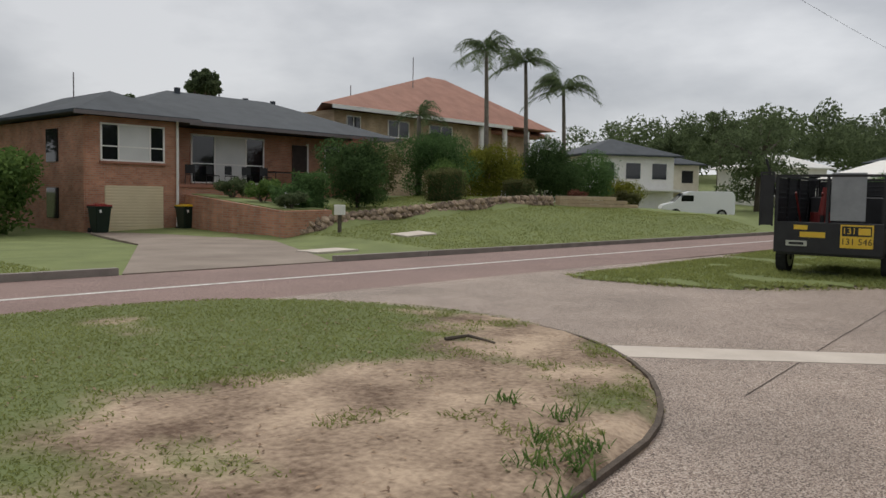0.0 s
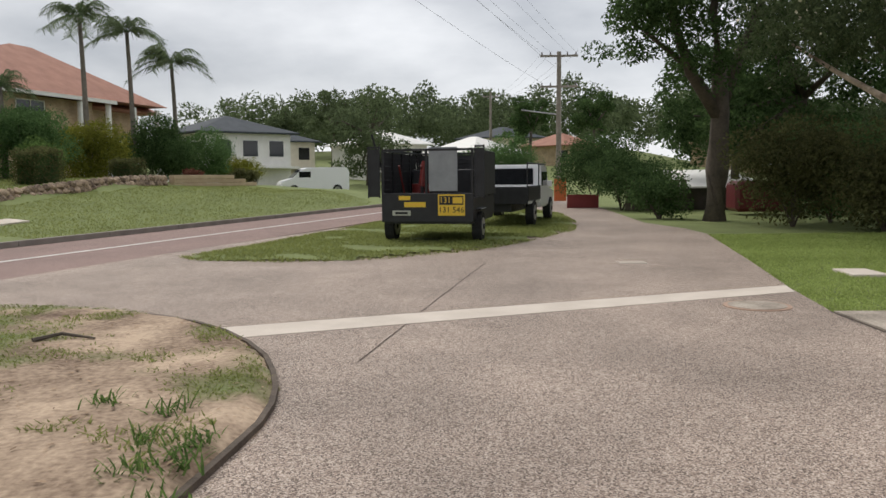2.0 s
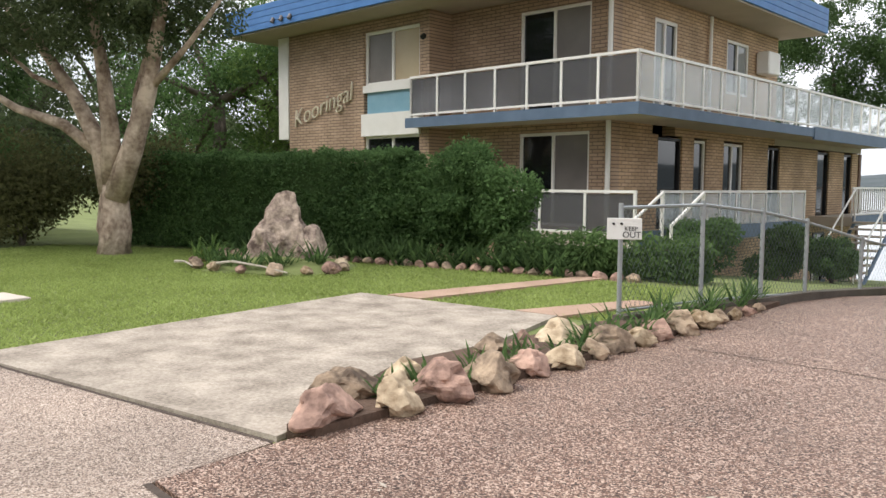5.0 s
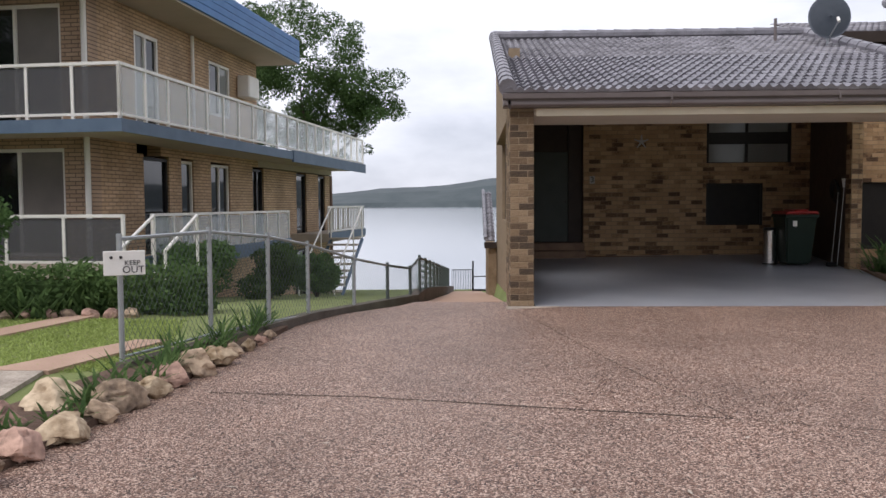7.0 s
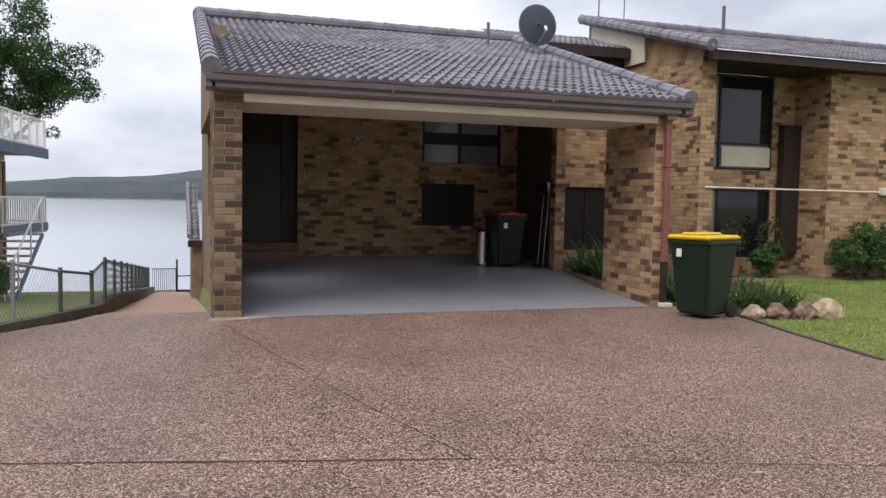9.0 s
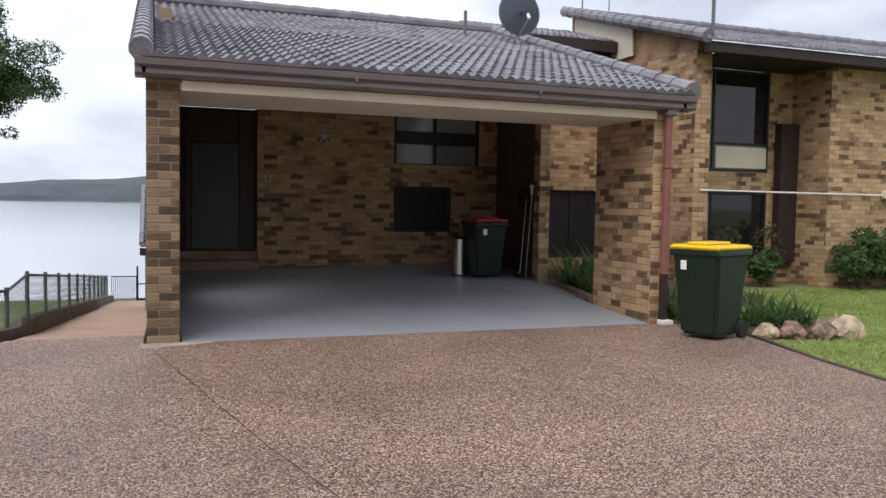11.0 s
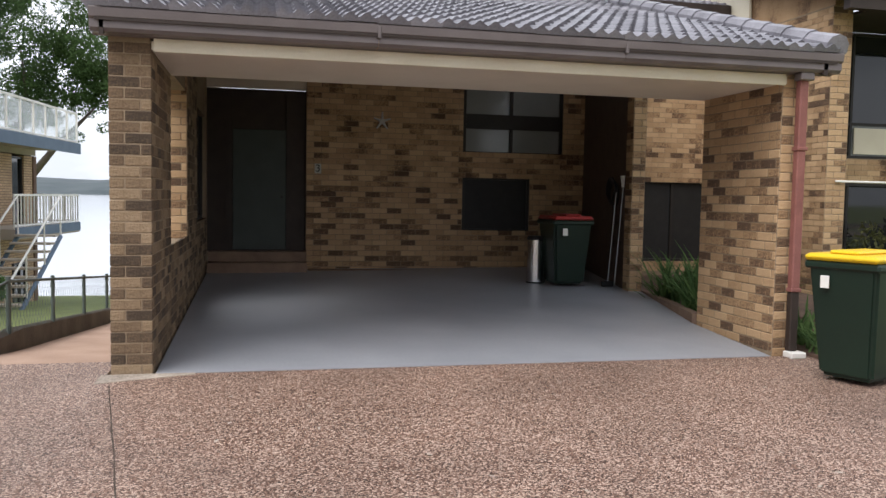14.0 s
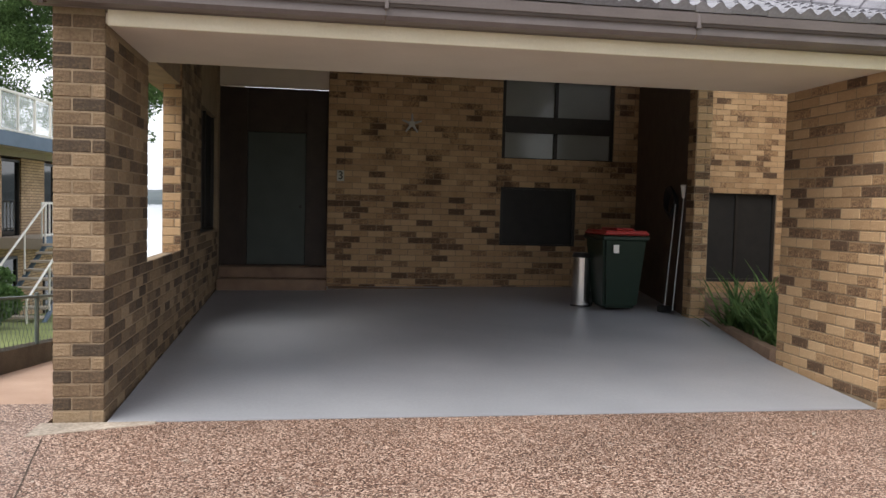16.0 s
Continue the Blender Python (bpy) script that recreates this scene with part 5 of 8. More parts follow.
part("roof", hip_roof(13.0, 28.6, V0 + 1.0, V0 + 10.5, 4.73, 1.95, 0.7), METAL_ROOF, ha)
part("fascia_gutter", box((10.2, V0 - 0.78, 4.52), (15.8, V0 - 0.70, 4.68)), GUTTER, ha)
part("fascia_gutter", box((15.8, V0 + 0.22, 4.53), (29.3, V0 + 0.30, 4.69)), GUTTER, ha)
swindow(ha, 11.57, 14.42, 2.73, 4.3, V0, (12.35, 13.75), [DARK_GLASS, WHITE_BLIND, DARK_GLASS], (3.35,))
swindow(ha, 17.0, 21.2, 1.95, 4.3, V0 + 2.2, (18.3, 20.1), [DARK_GLASS, WHITE_BLIND, DARK_GLASS], (2.9,))
swindow(ha, 25.2, 27.2, 2.6, 4.2, V0 + 2.2, (26.2,))
ds = part("front_door", box((23.0, V0 + 2.12, 1.87), (24.0, V0 + 2.2, 4.1)), BROWN_TIMBER, ha)
part("door_frame", box((23.95, V0 + 2.1, 1.87), (24.05, V0 + 2.2, 4.2)), WHITE, ds)
gd = part("garage_door", box((11.75, V0 - 0.03, ZB + 0.05), (14.36, V0 + 0.01, 1.7)), ROLLER, ha)
for i in range(16):
    z = ZB + 0.1 + i * 0.125
    part("slat", box((11.77, V0 - 0.05, z), (14.34, V0 - 0.028, z + 0.1), 0.008), ROLLER, gd)
part("downpipe", rod((15.0, V0 - 0.1, ZB), (15.0, V0 - 0.1, 4.6), 0.06), WHITE, ha)
for u, v in ((18.2, 5.5), (23.0, 6.5), (24.8, 6.4)):
    part("roof_vent", rod((u, V0 + v, 6.0), (u, V0 + v, 6.85), 0.16), METAL_ROOF, ha)
part("aerial_mast", rod((12.7, V0 + 5, 5.5), (12.7, V0 + 5, 6.9), 0.03), GUTTER, ha)
# side windows of the wing
for z0, z1 in ((2.7, 4.1), (0.3, 1.6)):
    part("side_window", box((10.86, V0 + 2.4, z0), (10.91, V0 + 3.6, z1)), DARK_GLASS, ha)
tagged(part("house_drive", prism([street(3.05, 0.02), street(7.9, 0.02), street(12.2, 8), street(15.1, 19.05), street(10.9, 19.05), street(8.0, 9)], -0.5,
                                 lambda x, y: 0.02 - 0.22 * sm(2, 18, to_street(x, y)[1])), mat("stained_drive_concrete", (0.17, 0.13, 0.10), (0.34, 0.275, 0.22), 0.6, 0.85, 0.2, 25)), "stained concrete driveway to the garage", "driveway", kind="structure")
# terrace furniture
IRON = mat("black_iron", (0.012, 0.012, 0.013), (0.03, 0.03, 0.032), 6, 0.5, 0.05)
for u in (16.2, 17.4, 18.4, 19.3, 20.4):
    c = thing("patio_chair", SM @ pose(u, V0 + 0.9, 1.86, 0, 0, RNG.uniform(-40, 40)), "dark metal patio chair on the terrace", "chair", "chairs on the terrace")
    part("seat", box((-0.22, -0.22, 0.42), (0.22, 0.22, 0.46), 0.01), IRON, c)
    part("backrest", box((-0.22, 0.19, 0.5), (0.22, 0.22, 0.92), 0.01), IRON, c)
    for x in (-0.2, 0.2):
        for y in (-0.2, 0.2):
            part("leg", rod((x, y, 0), (x, y, 0.43), 0.015, seg=6), IRON, c)
tb = thing("patio_table", SM @ pose(21.6, V0 + 1.0, 1.86), "patio table with a striped cloth on the terrace", "table")
part("tabletop", box((-0.9, -0.45, 0.7), (0.9, 0.45, 0.75), 0.01), IRON, tb)
for x in (-0.8, 0.8):
    for y in (-0.38, 0.38):
        part("leg", rod((x, y, 0), (x, y, 0.71), 0.025, seg=6), IRON, tb)
part("cloth", box((-0.93, -0.48, 0.752), (0.93, 0.48, 0.77), 0.004), TERRACOTTA, tb)
# planter before the terrace
pl = thing("brick_planter", SM, "red brick planter wall beside the driveway", "planter", kind="structure")
part("planter_wall", prism([(13.0, 8.6), (15.6, 9.2), (16.6, 18.9), (15.3, 18.9)], -0.4, lambda x, y: 0.9 + 0.05 * (y - 8.6)), RED_BRICK, pl)
part("planter_soil", prism([(13.2, 8.9), (15.4, 9.4), (16.4, 18.7), (15.5, 18.7)], 0.3, lambda x, y: 0.94 + 0.05 * (y - 8.6)), GRASS_SOIL, pl)
for i, (u, v, r, lf) in enumerate(((14.0, 9.6, 0.7, LEAF_GUM), (14.8, 11, 0.9, LEAF_HEDGE), (15.3, 13, 1.0, LEAF_LIGHT), (15.0, 10.2, 0.8, LEAF_HEDGE), (15.8, 16, 0.9, LEAF_GUM))):
    shrub("planter_shrub", (*street(u, v), 0.92 + 0.05 * (v - 8.6)), (r * 1.2, r, r * 0.55), 1600, 0.07, lf, 40 + i, "low spreading shrub in the brick planter", "shrubs in the planter")
# rock wall and tan sleeper wall at the foot of the upper lawn
ROCK = mat("sandstone_rock", (0.10, 0.07, 0.05), (0.48, 0.36, 0.25), 5, 0.9, 1.0, 18, objrand=0.3, stain=0.24)
ROCKPINK = mat("pinkish_rock", (0.12, 0.07, 0.055), (0.54, 0.35, 0.27), 5.5, 0.9, 1.0, 18, objrand=0.3, stain=0.24)
ROCKTAN = mat("yellow_sandstone", (0.22, 0.15, 0.085), (0.66, 0.53, 0.37), 5.5, 0.9, 1.0, 18, objrand=0.3, stain=0.24)
rw = thing("rock_wall", SM, "low dry-stone wall of rough brown rocks", "rock wall", kind="structure")
shapes = []
for sd in range(6):
    me = bpy.data.meshes.new("stone")
    b = rock_bm((0.24, 0.2, 0.17), sd + 20, 0.3, 2)
    b.to_mesh(me)
    b.free()
    me.materials.append(ROCK)
    shapes.append(me)
u = 13.6
while u < 29.4:
    for row in range(2):
        x, y = street(u + row * 0.17, 9.0 + row * 0.08)
        ob = new("stone", shapes[int(RNG.integers(6))])
        ob.parent = rw
        ob.matrix_basis = pose(u + row * 0.17, 8.95 + row * 0.1, height(*street(u, 8.8)) + 0.1 + row * 0.24, *(RNG.uniform(-25, 25, 2)), RNG.uniform(0, 360))
    u += 0.34
SLEEPER = mat("tan_sleepers", (0.38, 0.28, 0.17), (0.54, 0.42, 0.28), 2, 0.85, 0.2, 20, objrand=0.3)
tw = thing("sleeper_wall", SM, "stepped tan sleeper retaining wall", "retaining wall", kind="structure")
for i in range(4):
    part("sleeper", box((29.6, 8.6, 0.85 + i * 0.2), (35.0 + (3 - i) * 1.2, 8.9, 1.04 + i * 0.2), 0.015), SLEEPER, tw)
for i, (u, v, s) in enumerate(((15.3, 10.2, (1.0, 1.0, 1.75)), (22.6, 10.0, (1.5, 1.2, 1.35)), (29.6, 11.0, (1.2, 1.2, 1.0)))):
    x, y, z = on_street(u, v)
    hedge_box("clipped_bush", SM @ pose(u, v, z), s, 3800, 0.05, LEAF_OLIVE if i else LEAF_HEDGE, "clipped box-shaped green bush", "clipped bushes by the rock wall")
for i, (u, v, r, h, lf, lb) in enumerate(((18.6, 11.2, 1.9, 2.1, LEAF_DARK, "large dark rounded shrub across the street"), (22.6, 15.0, 1.7, 1.9, LEAF_OLIVE, "drooping grassy shrub across the street"),
                                          (24.5, 17.5, 1.6, 2.3, LEAF_RED, "russet-leaved shrub across the street"), (28.0, 15.5, 2.3, 2.7, LEAF_HEDGE, "tall dense garden shrub across the street"),
                                          (31.6, 15.0, 2.1, 2.5, LEAF_YELLOW, "bright yellow-green shrub across the street"), (36.0, 14.5, 3.0, 2.8, LEAF_DARK, "broad dark garden shrub across the street"),
                                          (40.0, 14.0, 2.6, 2.5, LEAF_HEDGE, "broad dark garden shrub across the street"), (43.0, 13.0, 1.6, 1.9, LEAF_YELLOW, "bright yellow-green shrub across the street"),
                                          (34.0, 10.5, 1.0, 0.7, LEAF_RED, "low russet shrub by the wall"), (38.5, 10.2, 1.4, 0.7, LEAF_OLIVE, "low trimmed shrub by the wall"),
                                          (26.0, 13.0, 1.0, 1.3, LEAF_LIGHT, "spiky light green shrub across the street"))):
    shrub("garden_shrub", on_street(u, v), (r, r, h * 0.75), int(3800 * r * h), 0.06, lf, 60 + i, lb, "shrubs in the upper garden", 22)

mb = thing("letter_box", pose(*on_street(14.6, 7.6)), "small white letter box on a dark post", "letter box")
part("post", box((-0.05, -0.05, -0.1), (0.05, 0.05, 0.75)), BARK, mb)
part("box", box((-0.12, -0.16, 0.6), (0.12, 0.16, 0.95), 0.01), WHITE, mb)
gs = thing("garden_stake", pose(*on_street(13.8, 9.6, 0.4)), "white garden stake frame in the planter", "stake")
part("upright", rod((0, 0, 0), (0, 0, 1.0), 0.03, seg=6), WHITE, gs)
part("cross_bar", rod((0, 0, 0.6), (-0.6, 0.1, 0.6), 0.025, seg=6), WHITE, gs)
for u0, u1, v0, v1 in ((9.4, 10.9, 2.4, 3.3), (14.9, 16.4, 4.6, 5.4)):
    pts = [street(u0, v0), street(u1, v0 + 0.1), street(u1, v1 + 0.1), street(u0, v1)]
    tagged(part("path_pad", prism(pts, -0.2, lambda x, y: height(x, y) + 0.05), PALE_CONC), "pale concrete footpath pad in the grass bank", "paving", kind="structure")
# pale tiled-roof house behind
hb = thing("tan_house", SM, "two-storey tan brick house with terracotta tiled roof", "house")
VB = 25.0
part("house_wall", box((29.0, VB, 1.2), (44.5, VB + 8, 6.75)), TAN_BRICK, hb)
bm = bmesh.new()
e = [bm.verts.new(c) for c in ((27.3, VB - 0.9, 6.95), (52.0, VB - 0.9, 6.95), (52.0, VB + 13, 6.95), (37.0, VB + 13, 6.95), (43.2, VB + 5.5, 10.9), (45.2, VB + 5.5, 10.9))]
for q in ((0, 1, 5, 4), (1, 2, 5), (2, 3, 4, 5), (3, 0, 4), (3, 2, 1, 0)):
    bm.faces.new([e[i] for i in q])
part("roof", bm, TERRACOTTA, hb)
part("roof", hip_roof(43.0, 52.0, VB + 1, VB + 9, 6.6, 2.5, 0.8), TERRACOTTA, hb)
part("wing_wall", box((44.5, VB + 1.5, 1.2), (51.5, VB + 9, 6.5)), TAN_BRICK, hb)
part("fascia_gutter", box((28.1, VB - 0.98, 6.72), (45.9, VB - 0.9, 6.96)), WHITE, hb)
for u0, u1 in ((30.0, 31.2), (33.6, 35.6), (37.6, 40.0)):
    swindow(hb, u0, u1, 5.35, 6.5, VB, ((u0 + u1) / 2,))
swindow(hb, 38.6, 40.2, 1.6, 3.6, VB, (39.4,))
for u in (42.6, 45.4, 48.2, 51.0):
    part("column", rod((u, VB - 0.6, 1.2), (u, VB - 0.6, 6.7), 0.2), WHITE, hb)
part("balcony", box((42.0, VB - 0.8, 4.0), (51.5, VB + 1.4, 4.25)), WHITE, hb)
for u, zt in ((39.0, 11.6), (33.0, 8.9)):
    part("aerial_mast", rod((u, VB + 3, zt - 2.2), (u, VB + 3, zt), 0.03), GUTTER, hb)


def palm(base, h, n, size, seed, label, lean=0.3):
    g = np.random.default_rng(seed)
    t = thing("palm_tree", pose(*base), label, "palm tree", "palms before the tan house")
    top = (lean, 0, h)
    part("trunk", limb_bm(bmesh.new(), [(0, 0, -0.3), (lean * 0.2, 0, h * 0.4), (lean * 0.6, 0, h * 0.75), top], 0.17, 0.1, 8, 0.1), PALMBARK, t, smooth=True)
    for i in range(n):
        a, rise = g.random() * 6.28, g.uniform(0.0, 1.35)
        d = np.array([math.cos(a), math.sin(a), 0])
        pts = [np.array(top) + d * size * f * (1 - 0.3 * rise) + np.array([0, 0, size * (rise * f - (0.45 + 0.4 * rise) * f * f * 1.05)]) for f in np.linspace(0, 1, 9)]
        qs = []
        for p, q in zip(pts[1:], pts[2:]):
            for k in range(4):
                c = p + (q - p) * k / 4
                for s in (-1, 1):
                    side = np.array([-d[1], d[0], 0]) * s * size * 0.16 + d * size * 0.1 + np.array([0, 0, -size * (0.06 + 0.14 * g.random())])
                    w = (q - p) * 0.10
                    qs.append([c - w, c + w, c + side + w * 0.2, c + side - w * 0.2])
        fr = quads_mesh("frond", qs, LEAF_GUM, t)
        part("rib", limb_bm(bmesh.new(), [tuple(p) for p in pts[::2]], 0.025, 0.006, 4), LEAF_HEDGE, fr)
    return t


palm(on_street(32.3, 15.5), 8.6, 19, 2.4, 3, "tall slender palm with arching fronds")
palm(on_street(36.1, 15.5), 8.5, 19, 2.4, 4, "tall slender palm with arching fronds", 0.4)
palm(on_street(39.8, 15.2), 7.3, 22, 2.6, 5, "shorter full-headed palm across the street", 0.5)
palm(on_street(27.8, 16.5), 4.3, 12, 1.8, 6, "short young palm among shrubs", 0.1)

# ---- far houses, hill trees ----
far = [("far_house", (60, 24, 7), (9, 8, 5.0), METAL_ROOF, WHITE, "white weatherboard house with grey roof on the hill"),
       ("far_house", (80, 17, 9), (8, 7, 3.4), WHITE, WHITE, "white house with pale metal roof on the hill"),
       ("far_house", (74, 5, 3), (7, 6, 2.6), WHITE, CREAM, "low house with a white metal roof"),
       ("far_house", (78, 30, 10), (9, 8, 4.0), METAL_ROOF, CREAM, "house with solar panels on its roof"),
       ("far_house", (100, 0, 14), (7, 6, 2.2), TERRACOTTA, TAN_BRICK, "brick house with terracotta roof among trees"),
       ("far_house", (110, -22, 16), (9, 8, 3.6), TERRACOTTA, TAN_BRICK, "brick house with terracotta roof among trees"),
       ("far_house", (112, 10, 18), (9, 8, 3.2), METAL_ROOF, CREAM, "cream house among trees on the hill")]
for nm, (u, v, dz), (w, d, h), rf, wl_m, lb in far:
    x, y, z = on_street(u, v)
    hs = thing(nm, SM @ pose(u, v, z, 0, 0, 55), lb, "house", "houses on the far hill")
    part("wall", box((-w / 2, -d / 2, -0.6), (w / 2, d / 2, h)), wl_m, hs)
    part("roof", hip_roof(-w / 2, w / 2, -d / 2, d / 2, h + 0.1, 1.6, 0.6), rf, hs)
    for k in range(3):
        part("window", box((-w / 2 + 0.9 + k * 2.8, -d / 2 - 0.04, h - 1.9), (-w / 2 + 2.4 + k * 2.8, -d / 2 + 0.01, h - 0.6)), DARK_GLASS, hs)
        part("window", box((-w / 2 - 0.04, -d / 2 + 0.7 + k * 2.4, h - 1.9), (-w / 2 + 0.01, -d / 2 + 2.0 + k * 2.4, h - 0.6)), DARK_GLASS, hs)
    part("verandah", box((-w / 2 - 1.4, -d / 2, h - 2.9), (-w / 2 - 0.05, d / 2, h - 2.75)), WHITE, hs)

hg = np.random.default_rng(21)
for i in range(40):
    u, v = hg.uniform(66, 120), hg.uniform(-70, 40)
    if any(abs(u - q[1][0]) < 8 and abs(v - q[1][1]) < 8 for q in far):
        continue
    simple_tree("hill_tree", on_street(u, v), hg.uniform(7, 11), hg.uniform(3.4, 5), 6000, 0.17, LEAF_GUM if i % 3 else LEAF_DARK, 200 + i, "dark gum tree on the far hill", 0.5, 12, 0.85)
woods = []
for i in range(260):
    u, v = hg.uniform(115, 185), hg.uniform(-130, 70)
    x, y, z = on_street(u, v)
    h, r = hg.uniform(6, 12), hg.uniform(3, 5)
    for k in range(5):
        woods.append((x + hg.normal() * r * 0.6, y + hg.normal() * r * 0.6, z + h * hg.uniform(0.35, 1.0), r * 0.5, r * 0.5, r * 0.42))
tagged(quads_mesh("hill_woods", leaf_quads(woods, 170000, 0.33), LEAF_GUM), "dark wooded ridge of gum trees behind the houses", "woods", kind="stuff")
for i, (u, v, h, r) in enumerate(((6.5, 32, 10, 4.0), (3.0, 30, 9, 3.6), (9.5, 38, 11, 4), (0, 36, 10, 4), (-6, 34, 10, 4), (24.0, 42, 8.6, 1.6), (31.5, 44, 10.0, 1.5))):
    simple_tree("backyard_tree", on_street(u, v), h, r, 9000, 0.13, LEAF_GUM, 300 + i, "tall gum tree behind the brick house", 0.6, 18, group="trees behind the houses")
for i, (u, v, r, h) in enumerate(((7.5, 20, 2.2, 2.6), (5.0, 18, 2.0, 2.0), (3.0, 22, 2.5, 2.8), (6.0, 24, 2.6, 3.2), (0, 20, 2.6, 2.6))):
    shrub("side_shrub", on_street(u, v), (r, r, h * 0.75), int(1900 * r * h), 0.11, LEAF_HEDGE if i % 2 else LEAF_LIGHT, 330 + i, "lush green shrub beside the brick house", "shrubs beside the brick house", 20)

# ---- white van on the street ----
CARWHITE = mat("white_car_paint", (0.80, 0.80, 0.80), (0.86, 0.86, 0.86), 1, 0.25, 0)
TYRE = mat("tyre_rubber", (0.012, 0.012, 0.012), (0.03, 0.03, 0.03), 8, 0.9, 0.2)
RIM = mat("steel_rim", (0.35, 0.35, 0.36), (0.5, 0.5, 0.5), 5, 0.35, 0, metal=0.8)


def profile_body(prof, width, bevel=0.06):
    """A vehicle body: a side outline drawn across its width."""
    bm = bmesh.new()
    a = [bm.verts.new((x, -width / 2, z)) for x, z in prof]
    b = [bm.verts.new((x, width / 2, z)) for x, z in prof]
    bm.faces.new(a)
    bm.faces.new(b[::-1])
    for i in range(len(prof)):
        j = (i + 1) % len(prof)
        bm.faces.new((a[i], b[i], b[j], a[j]))
    bmesh.ops.recalc_face_normals(bm, faces=bm.faces)
    bmesh.ops.bevel(bm, geom=list(bm.edges), offset=bevel, segments=2, affect="EDGES")
    return bm


def wheel(parent, x, y, r=0.34, w=0.22, across=Vector((0, 1, 0))):
    c = Vector((x, y, r))
    t = part("wheel", rod(c - across * w / 2, c + across * w / 2, r, seg=24), TYRE, parent)
    part("rim", rod(c - across * (w / 2 + 0.012), c + across * (w / 2 + 0.012), r * 0.6, seg=16), RIM, t)
    part("hub", rod(c - across * (w / 2 + 0.03), c + across * (w / 2 + 0.03), r * 0.18, seg=10), TYRE, t)


STEELBLACK_VAN = mat("black_bumper_plastic", (0.012, 0.012, 0.012), (0.03, 0.03, 0.03), 6, 0.6, 0.05)
van = thing("white_van", pose(-55.4, -26.2, 0.3, 0, 0, -66), "white delivery van parked beyond the bank", "van")
part("body", profile_body([(-2.35, 0.3), (2.35, 0.3), (2.45, 0.65), (2.32, 0.92), (1.62, 1.12), (0.98, 1.72), (0.55, 1.86), (-2.15, 1.88), (-2.36, 1.6)], 1.8, 0.05), CARWHITE, van)
part("side_window", prism([(0.35, -0.915), (1.15, -0.915), (1.15, 0.915), (0.35, 0.915)], 1.18, 1.58), DARK_GLASS, van)
part("windscreen", prism([(1.02, -0.78), (1.6, -0.78), (1.6, 0.78), (1.02, 0.78)], lambda x, y: 1.70 - 0.94 * (x - 1.02), lambda x, y: 1.73 - 0.94 * (x - 1.02)), DARK_GLASS, van)
part("bumper", box((2.2, -0.88, 0.3), (2.52, 0.88, 0.55), 0.05), STEELBLACK_VAN, van)
part("tail_door_seam", box((-2.372, -0.01, 0.45), (-2.34, 0.01, 1.6)), STEELBLACK_VAN, van)
for x in (-1.5, 1.5):
    for y in (-0.8, 0.8):
        wheel(van, x, y)

# ---- mowing trailer and ute ----
STEELBLACK = mat("black_painted_steel", (0.010, 0.010, 0.011), (0.028, 0.028, 0.03), 5, 0.5, 0.05)
MESHGREY = mat("grey_wire_mesh_panel", (0.20, 0.21, 0.22), (0.30, 0.31, 0.32), 5, 0.5, 0.2)
YELLOW = mat("yellow_sign_vinyl", (0.72, 0.45, 0.03), (0.80, 0.54, 0.06), 3, 0.4, 0)
BLACKV = mat("black_vinyl", (0.012, 0.012, 0.012), (0.02, 0.02, 0.02), 3, 0.4, 0)
PLATEW = mat("dirty_plate", (0.40, 0.40, 0.34), (0.52, 0.52, 0.45), 6, 0.5, 0)
REDCL = mat("red_equipment", (0.13, 0.012, 0.012), (0.20, 0.025, 0.02), 4, 0.5, 0)


def lettering(parent, body, size, m, material, name="lettering", extrude=0.002, bend=0.0):
    c = bpy.data.curves.new(name, "FONT")
    c.body, c.size, c.extrude, c.align_x, c.align_y, c.shear = body, size, extrude, "CENTER", "CENTER", bend
    c.offset = -0.012 if bend else 0.0
    tmp = bpy.data.objects.new(name, c)
    scene.collection.objects.link(tmp)
    me = bpy.data.meshes.new_from_object(tmp.evaluated_get(bpy.context.evaluated_depsgraph_get()))
    bpy.data.objects.remove(tmp)
    me.materials.append(material)
    ob = new(name, me)
    ob.parent = parent
    ob.matrix_basis = m
    return ob


# local axes: x to the trailer's right as seen from behind, y forward, z up
tr = thing("mowing_trailer", pose(-16.55, -14.98, 0.03, 0, 0, 82), "black caged mowing trailer with yellow lettering on its tailgate", "trailer")
part("chassis", box((-0.95, 0.0, 0.42), (0.95, 3.2, 0.52), 0.01), STEELBLACK, tr)
for x in (-0.98, 0.94):
    part("side_panel", box((x, 0.0, 0.5), (x + 0.04, 3.2, 0.98), 0.008), STEELBLACK, tr)
part("front_panel", box((-0.94, 3.16, 0.5), (0.94, 3.2, 1.0), 0.008), STEELBLACK, tr)
tg = part("tailgate", box((-1.0, -0.05, 0.46), (1.0, -0.0, 1.08), 0.01), STEELBLACK, tr)
plate = part("yellow_sign", box((0.24, -0.062, 0.6), (0.82, -0.052, 1.05), 0.003), YELLOW, tg, "yellow telephone sign")
part("sign_band", box((0.27, -0.066, 0.83), (0.79, -0.061, 1.02)), BLACKV, plate)
lettering(tg, "131 546", 0.17, pose(0.53, -0.066, 0.72, 90, 0, 0), BLACKV)
lettering(tg, "131", 0.17, pose(0.40, -0.070, 0.925, 90, 0, 0), YELLOW)
part("sign_bar", box((0.56, -0.070, 0.86), (0.77, -0.066, 0.99)), YELLOW, plate)
